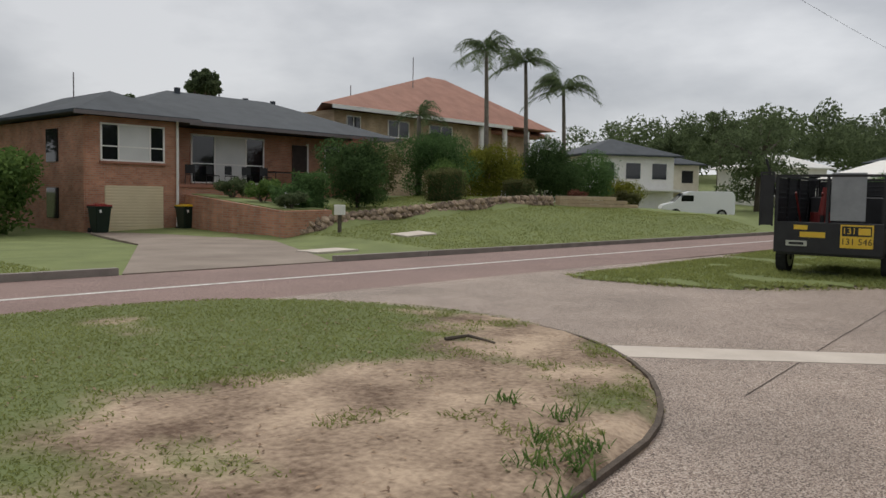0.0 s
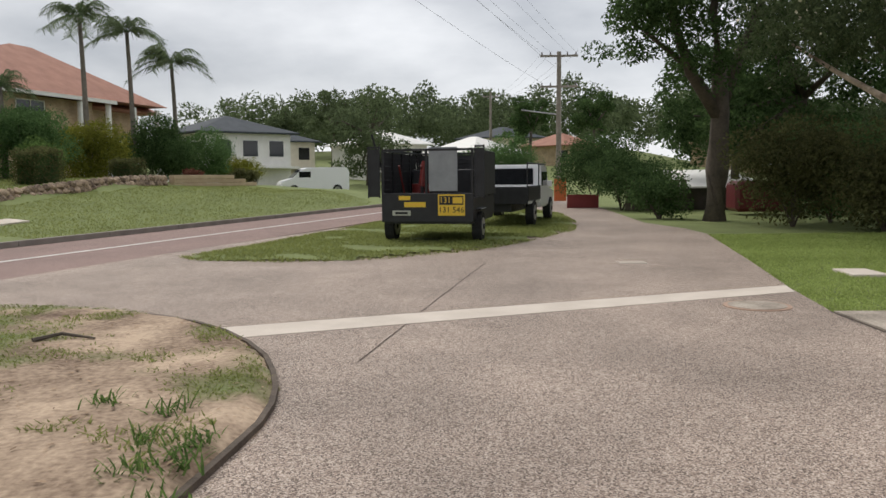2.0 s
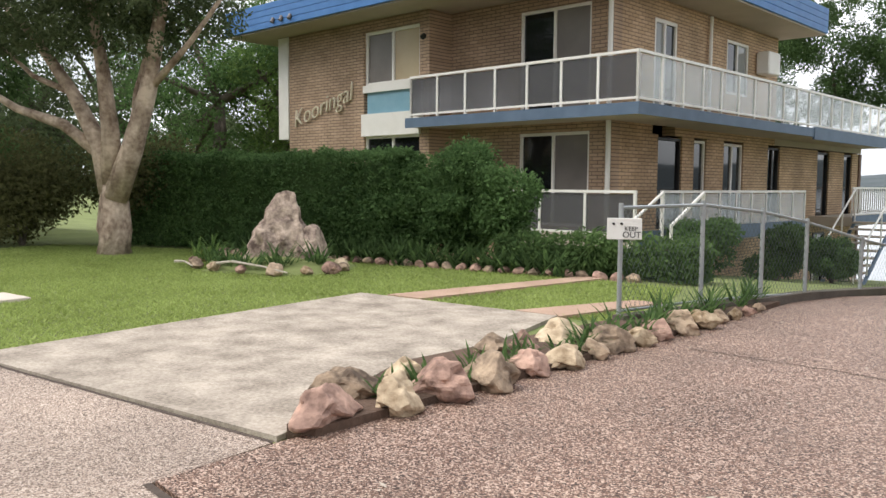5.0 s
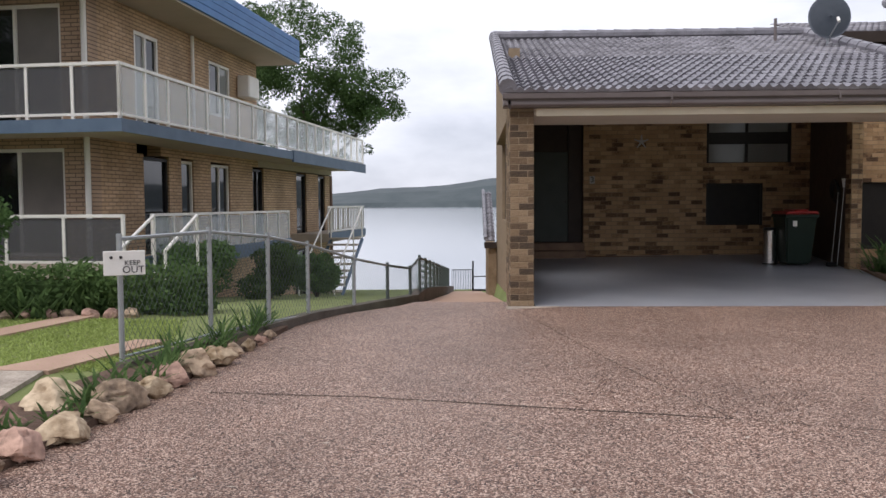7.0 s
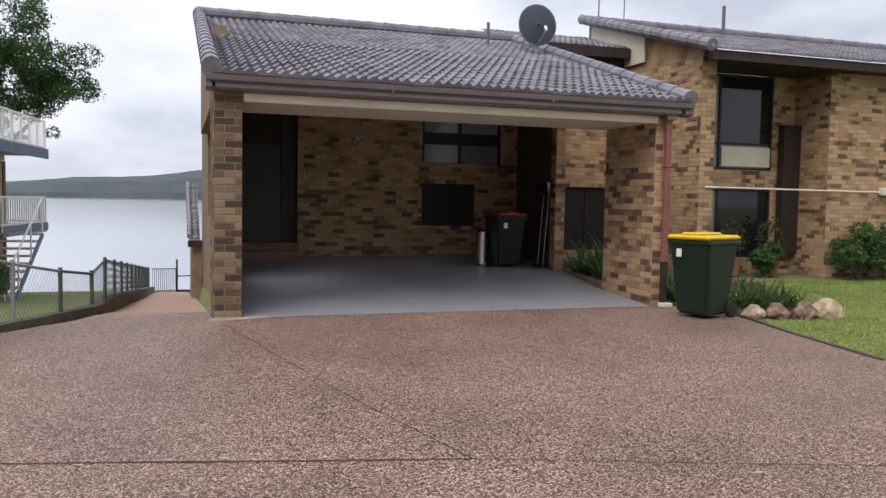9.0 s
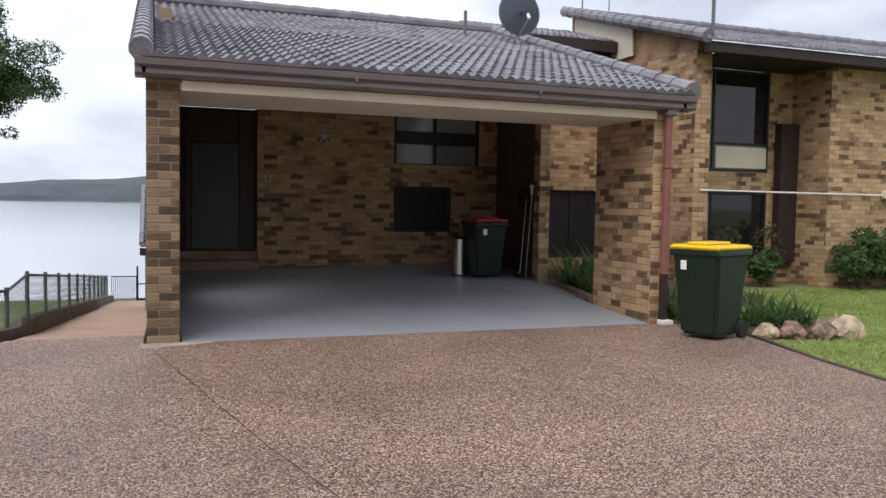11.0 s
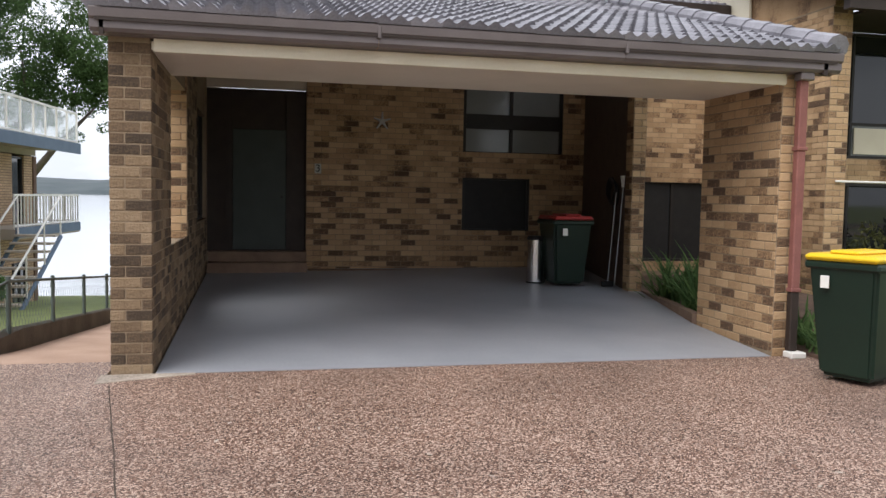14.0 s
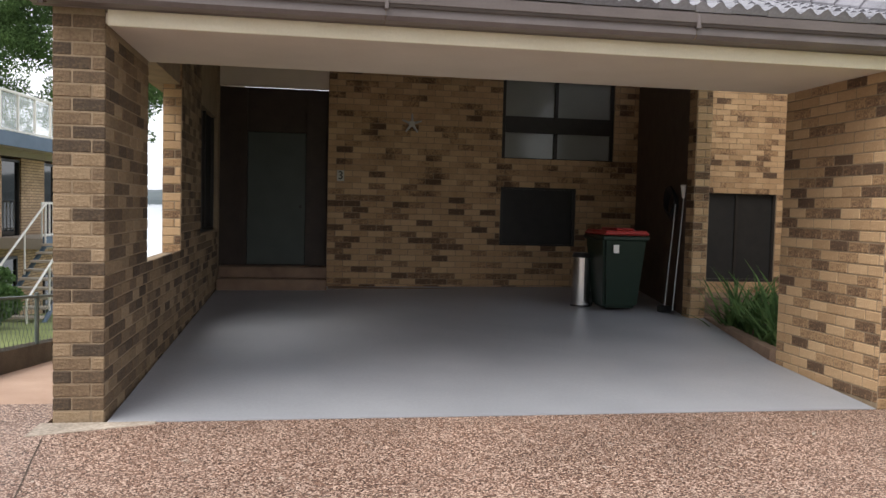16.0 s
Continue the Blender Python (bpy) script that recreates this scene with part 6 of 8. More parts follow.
for x0, x1, z0, z1 in ((-0.62, -0.36, 0.93, 1.02), (-0.50, -0.03, 0.78, 0.89)):
    part("logo_bar", box((x0, -0.058, z0), (x1, -0.052, z1), 0.002), YELLOW, tg, "yellow painted logo")
np_ = part("number_plate", box((-0.76, -0.065, 0.6), (-0.36, -0.053, 0.71), 0.004), PLATEW, tg, "grubby number plate")
part("plate_bar", box((-0.70, -0.069, 0.63), (-0.42, -0.066, 0.68)), BLACKV, np_)
for x in (-0.97, -0.02, 0.97):
    part("cage_post", box((x - 0.025, -0.03, 1.0), (x + 0.025, 0.02, 2.0)), STEELBLACK, tr)
for x in (-0.97, 0.97):
    for y in (0.8, 1.6, 2.4, 3.17):
        part("cage_post", box((x - 0.02, y - 0.02, 0.95), (x + 0.02, y + 0.02, 2.0)), STEELBLACK, tr)
    part("cage_rail", box((x - 0.025, 0, 1.97), (x + 0.025, 3.2, 2.02)), STEELBLACK, tr)
for y in (-0.02, 3.17):
    part("cage_rail", box((-0.97, y - 0.025, 1.97), (0.97, y + 0.025, 2.02)), STEELBLACK, tr)
part("mesh_panel", box((0.04, -0.04, 1.12), (0.66, -0.03, 2.05), 0.004), MESHGREY, tr, "pale grey mesh tailgate panel")
for k in range(9):
    part("cage_wire", rod((-0.93, 3.16, 1.05 + k * 0.1), (0.93, 3.16, 1.05 + k * 0.1), 0.008, seg=5), STEELBLACK, tr)
    for x in (-0.97, 0.97):
        part("cage_wire", rod((x, 0.0, 1.05 + k * 0.1), (x, 3.18, 1.05 + k * 0.1), 0.008, seg=5), STEELBLACK, tr)
for x0, x1 in ((-1.30, -1.03), (1.03, 1.24)):
    wing = part("wing_gate", box((x0, -0.06, 0.98), (x0 + 0.03, -0.03, 2.04)), STEELBLACK, tr, "black mesh gate folded out")
    part("gate_stile", box((x1 - 0.03, -0.06, 0.98), (x1, -0.03, 2.04)), STEELBLACK, wing)
    part("gate_mesh", box((x0 + 0.03, -0.05, 1.0), (x1 - 0.03, -0.04, 2.02)), STEELBLACK, wing)
    part("gate_rail", box((x0, -0.062, 2.04), (x1, -0.028, 2.08)), STEELBLACK, wing)
part("side_board", box((-1.02, 0.02, 1.0), (-0.99, 3.1, 1.96)), STEELBLACK, tr)
part("side_board", box((0.99, 0.35, 1.0), (1.02, 3.1, 1.96)), STEELBLACK, tr)
part("front_board", box((-0.95, 3.2, 1.0), (0.95, 3.22, 1.96)), STEELBLACK, tr)
part("tool_box", box((-0.9, 2.3, 0.52), (0.9, 3.1, 1.6), 0.02), STEELBLACK, tr)
for x in (-0.98, 0.98):
    wheel(tr, x, 0.75, 0.33, 0.2, Vector((1, 0, 0)))
    part("mudguard", box((x - 0.13, 0.35, 0.7), (x + 0.13, 1.15, 0.74), 0.02), STEELBLACK, tr)
part("drawbar", rod((0, 3.1, 0.45), (0, 4.4, 0.45), 0.05), STEELBLACK, tr)
part("handle_bar", rod((-1.0, 0.3, 1.3), (-1.25, 0.1, 2.35), 0.025, seg=6), STEELBLACK, tr)
mower = thing("mower", tr.matrix_world @ pose(-0.45, 1.3, 0.52), "red and black mower inside the trailer", "mower")
part("deck", box((-0.3, -0.4, 0.1), (0.3, 0.4, 0.4), 0.06), STEELBLACK, mower)
part("engine", rod((0, 0, 0.4), (0, 0, 0.75), 0.2, seg=14), REDCL, mower)
for x in (-0.25, 0.25):
    part("handle", rod((x, -0.35, 0.3), (x, -1.0, 1.15), 0.02, seg=6), REDCL, mower)
blower = thing("leaf_blower", tr.matrix_world @ pose(0.1, 0.3, 0.52), "red garden blower hanging in the trailer", "blower")
part("body", rod((-0.3, 0.1, 0.7), (-0.25, 0.1, 1.25), 0.09, 0.06, 10), REDCL, blower)
part("tube", rod((-0.32, 0.1, 0.0), (-0.3, 0.1, 0.7), 0.04), STEELBLACK, blower)

ut = thing("white_ute", pose(-21.8, -13.5, 0.06, 0, 0, 78), "white utility truck with dark tray sides and ladder rack", "ute")
part("cab", profile_body([(2.2, 0.45), (5.0, 0.45), (5.1, 0.95), (4.0, 1.05), (3.4, 1.74), (2.3, 1.74), (2.2, 1.1)], 1.75, 0.05), CARWHITE, ut)
bpy.data.objects["cab"].matrix_basis = Matrix(((0, 1, 0, 0), (1, 0, 0, 0), (0, 0, 1, 0), (0, 0, 0, 1)))
part("rear_window", box((-0.66, 2.17, 1.14), (0.66, 2.22, 1.62), 0.01), DARK_GLASS, ut)
for x in (-0.885, 0.875):
    part("side_window", prism([(x, 2.45), (x + 0.01, 2.45), (x + 0.01, 3.5), (x, 3.5)], 1.1, 1.52), DARK_GLASS, ut)
    part("mirror", box((x * 1.07 - 0.09, 3.55, 1.05), (x * 1.07 + 0.09, 3.68, 1.25), 0.02), CARWHITE, ut)
part("tray", box((-0.88, 0.0, 0.62), (0.88, 2.12, 0.72), 0.01), CARWHITE, ut)
for x in (-0.9, 0.87):
    part("tray_side", box((x, 0.0, 0.7), (x + 0.03, 2.12, 1.12), 0.008), STEELBLACK, ut)
part("tray_gate", box((-0.88, -0.02, 0.62), (0.88, 0.02, 1.1), 0.008), STEELBLACK, ut)
for x in (-0.85, 0.85):
    for y in (0.05, 2.05):
        part("rack_post", rod((x, y, 1.1), (x, y, 1.75), 0.02, seg=6), STEELBLACK, ut)
    part("rack_rail", rod((x, 0.0, 1.75), (x, 3.4, 1.75), 0.02, seg=6), STEELBLACK, ut)
    for y in (0.95, 4.2):
        wheel(ut, x * 0.95, y, 0.36, 0.22, Vector((1, 0, 0)))
part("chassis", box((-0.4, 0.1, 0.4), (0.4, 4.9, 0.62)), STEELBLACK, ut)

# ---- power poles and wires ----
POLEWOOD = mat("grey_pole_timber", (0.20, 0.17, 0.14), (0.34, 0.30, 0.26), 2, 0.9, 0.4, 12)


def power_pole(x, y, z, h, arms, label):
    p = thing("power_pole", pose(x, y, z), label, "power pole", "timber power poles")
    part("pole", rod((0, 0, -0.5), (0, 0, h), 0.19, 0.13, 10), POLEWOOD, p)
    for az, l in arms:
        part("crossarm", box((-0.06, -l, az - 0.06), (0.06, l, az + 0.06), 0.01), POLEWOOD, p)
        for k in (-0.9, -0.45, 0.45, 0.9):
            part("insulator", rod((0, l * k, az + 0.06), (0, l * k, az + 0.24), 0.05, 0.03, 8), GUTTER, p)
    return p


PZ = height(-50, -9.6)
power_pole(-50, -9.6, PZ, 9.0 - PZ, ((8.75 - PZ, 1.15), (6.9 - PZ, 1.15)), "grey timber power pole with two crossarms")
part("lamp_arm", rod((0, 0, 5.2 - PZ), (0, 2.3 * -1, 5.5 - PZ), 0.04), RIM, bpy.data.objects["power_pole"])
power_pole(-80, -26, height(-80, -26), 8.0, ((7.6, 0.9),), "distant timber power pole")
power_pole(-95, -14, height(-95, -14), 9.0, ((8.5, 0.9),), "distant timber power pole")
wires = thing("power_lines", pose(0, 0, 0), "thin overhead power lines", "power line")
for k, (dy, z) in enumerate(((-1.05, 8.95), (-0.5, 8.95), (0.5, 8.95), (1.05, 8.95), (-1.0, 7.1), (1.0, 7.1))):
    a, b = Vector((-50, -9.6 + dy, z)), Vector((10, -25.5 + dy * 1.2, z + 3.0))
    pts = [a.lerp(b, f) - Vector((0, 0, 0.5 * 4 * f * (1 - f))) for f in np.linspace(0, 1, 13)]
    part("wire", limb_bm(bmesh.new(), pts, 0.006, 0.006, 4), STEELBLACK, wires)
    a2 = Vector((-95, -14 + dy, height(-95, -14) + 8.6))
    part("wire", limb_bm(bmesh.new(), [a.lerp(a2, f) - Vector((0, 0, 0.9 * 4 * f * (1 - f))) for f in np.linspace(0, 1, 7)], 0.006, 0.006, 4), STEELBLACK, wires)

# ---- trees and hedge before the flats ----
pb = [(-16.65, -3.54, 0.0)]
crown = np.concatenate([blob_cloud((-1.8, -0.9, 6.6), (4.4, 3.4, 2.0), 120, 0.6, 11), blob_cloud((1.0, 0.4, 6.6), (2.4, 2.6, 1.8), 60, 0.6, 12), blob_cloud((-4.2, -2.2, 5.0), (2.2, 1.8, 1.4), 36, 0.5, 13),
                        blob_cloud((0.5, 0.2, 4.9), (2.2, 1.6, 0.9), 36, 0.45, 14), blob_cloud((-2.0, -1.0, 5.0), (1.8, 1.4, 0.8), 28, 0.45, 15)])
paper = tree("paperbark_tree", pb[0], [(0, 0, -0.2), (0.02, 0, 0.5), (0.0, 0.05, 1.4), (0.02, 0.05, 1.9)],
             [([(0.1, 0, 1.2), (0.55, 0.15, 2.2), (0.95, 0.3, 3.4), (1.3, 0.4, 5.0), (1.5, 0.6, 6.4)], 0.29, 0.07),
              ([(-0.05, 0, 1.3), (-0.25, -0.1, 2.3), (-0.75, -0.4, 3.4), (-1.5, -0.8, 4.6), (-2.6, -1.4, 5.8)], 0.25, 0.05),
              ([(0.0, 0.0, 1.5), (0.15, -0.1, 2.6), (0.1, -0.2, 3.8), (-0.1, -0.3, 5.2), (-0.3, -0.3, 6.6)], 0.24, 0.05),
              ([(-0.15, 0, 2.0), (-1.0, -0.5, 2.75), (-2.0, -1.0, 3.1), (-3.2, -1.7, 3.9), (-4.4, -2.4, 4.8)], 0.15, 0.03),
              ([(-0.75, -0.4, 3.4), (-1.8, -0.7, 3.8), (-3.0, -0.9, 4.6)], 0.08, 0.03),
              ([(0.6, 0.15, 2.3), (0.55, 0.3, 3.4), (0.8, 0.6, 4.8), (0.9, 1.2, 6.2)], 0.11, 0.04),
              ([(0.95, 0.3, 3.4), (1.9, 0.7, 4.4), (3.0, 1.0, 5.6)], 0.09, 0.03)],
             crown, 72000, 0.055, LEAF_GUM, PAPERBARK, "old paperbark tree with peeling cream bark and spreading limbs", 0.40)
FLOWER = mat("cream_blossom", (0.62, 0.56, 0.40), (0.80, 0.76, 0.62), 6, 0.8, 0, island=0.3)
fl = leaf_quads(crown, 420, 0.045, 0, 0.95, 0.9)
quads_mesh("blossom", fl, FLOWER, paper)
gum_crown = np.concatenate([blob_cloud((-1.0, 1.4, 8.6), (4.6, 3.8, 2.6), 120, 0.7, 14), blob_cloud((1.3, -1.6, 7.4), (2.6, 2.2, 1.9), 40, 0.65, 15), blob_cloud((1.2, -2.7, 6.0), (1.3, 1.0, 1.2), 14, 0.5, 16), blob_cloud((0.5, -1.0, 5.2), (2.6, 3.0, 1.2), 18, 0.5, 26)])
tree("gum_tree", (-25.5, -6.6, 0.0), [(0, 0, -0.3), (-0.1, 0.1, 1.6), (0.1, 0.1, 3.4), (0.2, 0.0, 5.0)],
     [([(0.1, 0.1, 3.2), (0.4, -0.9, 4.6), (0.9, -1.6, 6.2), (1.3, -2.2, 7.4)], 0.24, 0.06), ([(0.1, 0.1, 3.6), (-0.6, 1.0, 5.6), (-1.2, 2.0, 7.8)], 0.22, 0.06),
      ([(0.2, 0, 4.8), (0.2, -0.2, 6.5), (-0.3, 0.3, 8.6)], 0.2, 0.06), ([(0.5, -1.2, 4.9), (0.9, -2.2, 5.6), (1.2, -2.8, 6.0)], 0.1, 0.03)],
     gum_crown, 60000, 0.07, LEAF_DARK, BARK, "tall dark gum tree with drooping foliage", 0.42)
for i, (x, y, h, r, lf) in enumerate(((-30, -2.5, 8.5, 3.4, LEAF_DARK), (-28.7, 8.2, 11.5, 4.6, LEAF_HEDGE), (-27.4, 11.7, 11.0, 4.1, LEAF_LIGHT), (-32.1, 14.4, 13.5, 5.4, LEAF_GUM), (-38.4, 8.9, 12, 4.8, LEAF_GUM),
                                      (-27.4, 17.2, 13.5, 5.0, LEAF_HEDGE), (-34, 3, 9, 4, LEAF_GUM), (-36, -3, 8, 3.4, LEAF_DARK))):
    simple_tree("garden_tree", (x, y, height(x, y)), h, r, 15000, 0.09, lf, 400 + i, "dense leafy tree behind the hedge", 0.5, 20, 1.0, group="trees behind the hedge")
for i, (x, y, r, h, lf) in enumerate(((-22.6, -5.2, 1.9, 2.2, LEAF_OLIVE), (-20.6, -3.6, 1.6, 2.0, LEAF_OLIVE), (-24.5, -3.4, 2.0, 2.4, LEAF_HEDGE), (-18.9, -1.4, 1.6, 2.0, LEAF_OLIVE), (-27.0, -8.0, 1.2, 1.1, LEAF_DARK),
                                      (-34.0, -8.2, 2.2, 2.0, LEAF_DARK), (-37.0, -9.0, 2.0, 2.6, LEAF_DARK), (-44, -13, 2.6, 2.4, LEAF_HEDGE), (-40, -14.8, 2.0, 1.8, LEAF_HEDGE), (-29.5, 0.0, 1.7, 2.2, LEAF_OLIVE))):
    shrub("screen_shrub", (x, y, 0), (r, r, h * 0.8), int(3800 * r * h), 0.055, lf, 430 + i, "loose olive-green screening shrub under trees", "shrubs along the drive", 24)
hedge_box("long_hedge", pose(-19.8, -1.9, 0, 0, 0, 7), (8.6, 1.6, 2.1), 75000, 0.045, LEAF_HEDGE, "long dark untrimmed hedge before the flats")
shrub("rounded_shrub", (-9.85, -0.1, 0), (1.95, 0.95, 1.3), 46000, 0.045, LEAF_HEDGE, 77, "large rounded glossy shrub before the flats", clumps=60)
shrub("rounded_shrub", (-11.5, -0.3, 0), (1.6, 0.9, 1.1), 26000, 0.045, LEAF_HEDGE, 78, "large rounded glossy shrub before the flats", clumps=40)
hedge_box("low_hedge", pose(-8.6, -0.75, 0, 0, 0, 2), (3.6, 0.55, 0.62), 7000, 0.05, LEAF_STRAP, "low clipped border hedge")
for i in range(26):
    x = -14.8 + i * 0.33
    strap_plant("border_plant", (x, -1.55 + 0.03 * i + RNG.normal() * 0.1, -0.02), 46, 0.62, "strap-leaved border plant under the hedge", "border plants under the hedge", seed=500 + i, leaf=LEAF_DARK if i % 2 else LEAF_STRAP)
# border stones along the hedge
for i in range(34):
    x = -15.5 + i * 0.29
    part_m = pose(x, -1.95 + 0.034 * i, 0.02, *RNG.uniform(-20, 20, 2), RNG.uniform(0, 360))
    st = part("border_stone", rock_bm((0.16, 0.11, 0.09), 700 + i, 0.3, 2), ROCKPINK if i % 3 else ROCK, None, m=part_m)
    tagged(st, "rough reddish border stone along the hedge", "stone", "border stones along the hedge")
# standing rock on its mound
MONO = mat("lichened_pinkish_boulder", (0.11, 0.075, 0.06), (0.56, 0.44, 0.35), 4.5, 0.9, 1.0, 16, stain=0.2)
bm = rock_bm((0.69, 0.48, 0.72), 6, 0.45, 5)
for vv in bm.verts:
    f = (vv.co.z + 0.70) / 1.40
    vv.co.x *= 1.1 - 0.32 * f + 0.14 * noise.noise(vv.co * 2)
    vv.co.y *= 1.1 - 0.5 * f
    vv.co += vv.co.normalized() * 0.07 * noise.noise(vv.co * 5)
tagged(part("standing_boulder", bm, MONO, None, m=pose(-11.95, -3.0, 0.52, 0, 0, 25)), "tall upright pinkish boulder in a rock garden", "boulder")
bm = rock_bm((0.34, 0.32, 0.36), 8, 0.5, 4)
tagged(part("boulder", bm, MONO, None, m=pose(-11.32, -2.8, 0.34, 0, 0, 10)), "lichened boulder leaning on the standing rock", "boulder")
mound = rock_bm((1.75, 1.2, 0.24), 5, 0.2, 4)
tagged(part("rock_garden_mound", mound, GRASS_SOIL, None, m=pose(-11.9, -3.2, -0.04, 0, 0, 15), smooth=True), "low soil mound of the rock garden", "mound", kind="structure")
for i in range(15):
    a = i / 15 * 6.28
    x, y = -11.95 + 1.65 * math.cos(a), -3.3 + 1.05 * math.sin(a)
    s = 0.08 + 0.08 * RNG.random()
    tagged(part("garden_rock", rock_bm((s * 1.3, s, s * 0.8), 90 + i, 0.35, 3), (ROCKPINK, ROCK, ROCKTAN)[i % 3], None, m=pose(x, y, 0.05 + s * 0.3, 0, 0, RNG.uniform(0, 360))),
           "rough reddish rock edging the rock garden", "rock", "rocks round the rock garden")
for i, (x, y, l) in enumerate(((-13.2, -3.7, 0.55), (-12.6, -3.9, 0.4), (-11.2, -3.7, 0.45), (-10.9, -3.1, 0.5), (-12.9, -2.9, 0.5), (-11.6, -4.0, 0.35), (-12.2, -4.1, 0.3))):
    strap_plant("rockery_plant", (x, y, 0.1), 40, l, "spiky green rockery plant", "rockery plants", 0.02, LEAF_STRAP if i else LEAF_LIGHT, 620 + i)
STICK = mat("bleached_branch", (0.36, 0.31, 0.25), (0.55, 0.49, 0.41), 6, 0.9, 0.3)
tagged(part("bleached_branch", limb_bm(bmesh.new(), [(-13.6, -4.1, 0.06), (-13.1, -4.25, 0.1), (-12.7, -4.35, 0.05)], 0.03, 0.015, 6), STICK), "bleached fallen branch in the rock garden", "branch")
tagged(part("bleached_branch", limb_bm(bmesh.new(), [(-12.2, -4.3, 0.12), (-11.6, -4.35, 0.2), (-11.0, -4.2, 0.14), (-10.5, -4.1, 0.06)], 0.03, 0.012, 6), STICK), "long bleached fallen branch in the rock garden", "branch")
# lawn plate, manhole, marker, crack lines
tagged(part("lawn_cover", box((-11.85, -8.45, -0.05), (-11.1, -7.95, 0.02), 0.01), PALE_CONC), "pale concrete service cover in the lawn", "service cover")
mh = thing("manhole_cover", pose(-8.36, -10.66, 0), "oval concrete manhole cover in the driveway", "manhole cover")
ring = rod((0, 0, -0.05), (0, 0, 0.012), 0.36, seg=32)
part("rim", ring, PATHM, mh)
part("lid", rod((0, 0, 0.0), (0, 0, 0.018), 0.31, seg=32), CONCRETE, mh)
for dx in (0, 0.22):
    tagged(part("drive_marker", box((-13.05 + dx, -11.5, -0.02), (-12.95 + dx, -11.05, 0.012), 0.003), PALE_CONC), "small white marker block set in the driveway", "marker", "markers in the driveway")
JOINT = mat("dark_joint", (0.05, 0.037, 0.029), (0.11, 0.083, 0.066), 8, 0.95, 0.3)


def joint_line(pts, w, z, label):
    bm = bmesh.new()
    for a, b in zip(pts, pts[1:]):
        a, b = Vector(a), Vector(b)
        n = max(2, int((b - a).length / 0.25))
        d = (b - a).normalized()
        nrm = Vector((-d.y, d.x))
        prev = None
        for i in range(n + 1):
            p = a.lerp(b, i / n)
            k = w * (0.6 + 0.8 * abs(noise.noise(Vector((p.x * 3, p.y * 3, 1)))))
            o = nrm * 0.008 * noise.noise(Vector((p.x * 1.5, p.y * 1.5, 7)))
            cur = (bm.verts.new((*(p + nrm * k + o), z)), bm.verts.new((*(p - nrm * k + o), z)))
            if prev:
                bm.faces.new((prev[0], prev[1], cur[1], cur[0]))
            prev = cur
    bmesh.ops.recalc_face_normals(bm, faces=bm.faces)
    tagged(part("paving_joint", bm, JOINT), label, "joint", kind="structure")


joint_line([(-3.17, -5.72), (-1.86, -5.85), (0.92, -6.5)], 0.014, 0.0185, "dark open joint across the driveway")
joint_line([(0.92, -6.5), (3.39, -7.3), (5.7, -8.0)], 0.006, 0.0185, "fine joint across the driveway")
joint_line([(0.92, -6.5), (0.41, -4.34), (-0.33, -0.4)], 0.007, 0.0185, "fine joint running to the carport pier")
joint_line([(-12.9, -13.7), (-11.12, -13.94), (-8.13, -14.32), (-6.67, -14.49), (-5.54, -14.63)], 0.008, 0.0062, "long crack in the driveway apron")
joint_line([(-8.0, -10.02), (-4.1, -9.9)], 0.022, 0.0062, "dark joint along the concrete slab")
joint_line([(-4.08, -10.74), (-3.0, -10.93), (9, -13.21)], 0.03, 0.0062, "dark edge of the brown driveway")
for p in ([(-7.8, -4.7), (-7.2, -4.7), (-6.4, -0.95), (-6.8, -0.9)], [(-5.7, -4.75), (-5.05, -4.8), (-4.55, -3.0), (-4.95, -3.0)]):
    tagged(part("stepping_path", prism(p, -0.1, 0.012), PATHM), "narrow sandy paved path across the lawn", "path", kind="structure")

# ---- rock-edged bed along the driveway ----
bed = prism([(-4.15, -9.75), (-3.95, -9.7), (-3.45, -4.2), (-3.3, -2.3), (-3.9, -2.3), (-4.3, -4.6), (-4.75, -8.0)], -0.05, 0.07)
MULCH = mat("dark_mulch", (0.05, 0.032, 0.022), (0.16, 0.10, 0.07), 3, 0.95, 1.0, 26)
tagged(part("garden_bed", bed, MULCH), "narrow mulched bed beside the driveway", "garden bed", kind="structure")
brock = [(-4.1, -9.5, 0.27, 0.21, ROCKPINK), (-3.93, -9.02, 0.2, 0.2, ROCKTAN), (-3.9, -8.55, 0.24, 0.24, ROCKPINK), (-3.83, -8.05, 0.26, 0.21, ROCK), (-3.8, -7.55, 0.2, 0.17, ROCKPINK),
         (-3.73, -7.1, 0.26, 0.13, ROCKTAN), (-3.68, -6.65, 0.15, 0.12, ROCK), (-3.7, -6.25, 0.24, 0.18, ROCK), (-3.62, -5.85, 0.17, 0.12, ROCKTAN), (-3.6, -5.45, 0.18, 0.15, ROCKPINK),
         (-3.55, -5.0, 0.22, 0.2, ROCK), (-3.5, -4.55, 0.2, 0.15, ROCKTAN), (-3.45, -4.1, 0.12, 0.1, ROCK), (-3.4, -3.75, 0.1, 0.09, ROCKTAN), (-3.36, -3.4, 0.1, 0.08, ROCKPINK),
         (-4.42, -9.0, 0.3, 0.19, ROCK), (-4.35, -8.4, 0.18, 0.16, ROCKTAN), (-4.4, -7.2, 0.2, 0.16, ROCK), (-4.2, -6.3, 0.25, 0.18, ROCKTAN), (-4.25, -6.9, 0.15, 0.14, ROCKPINK), (-3.35, -3.0, 0.09, 0.07, ROCK)]
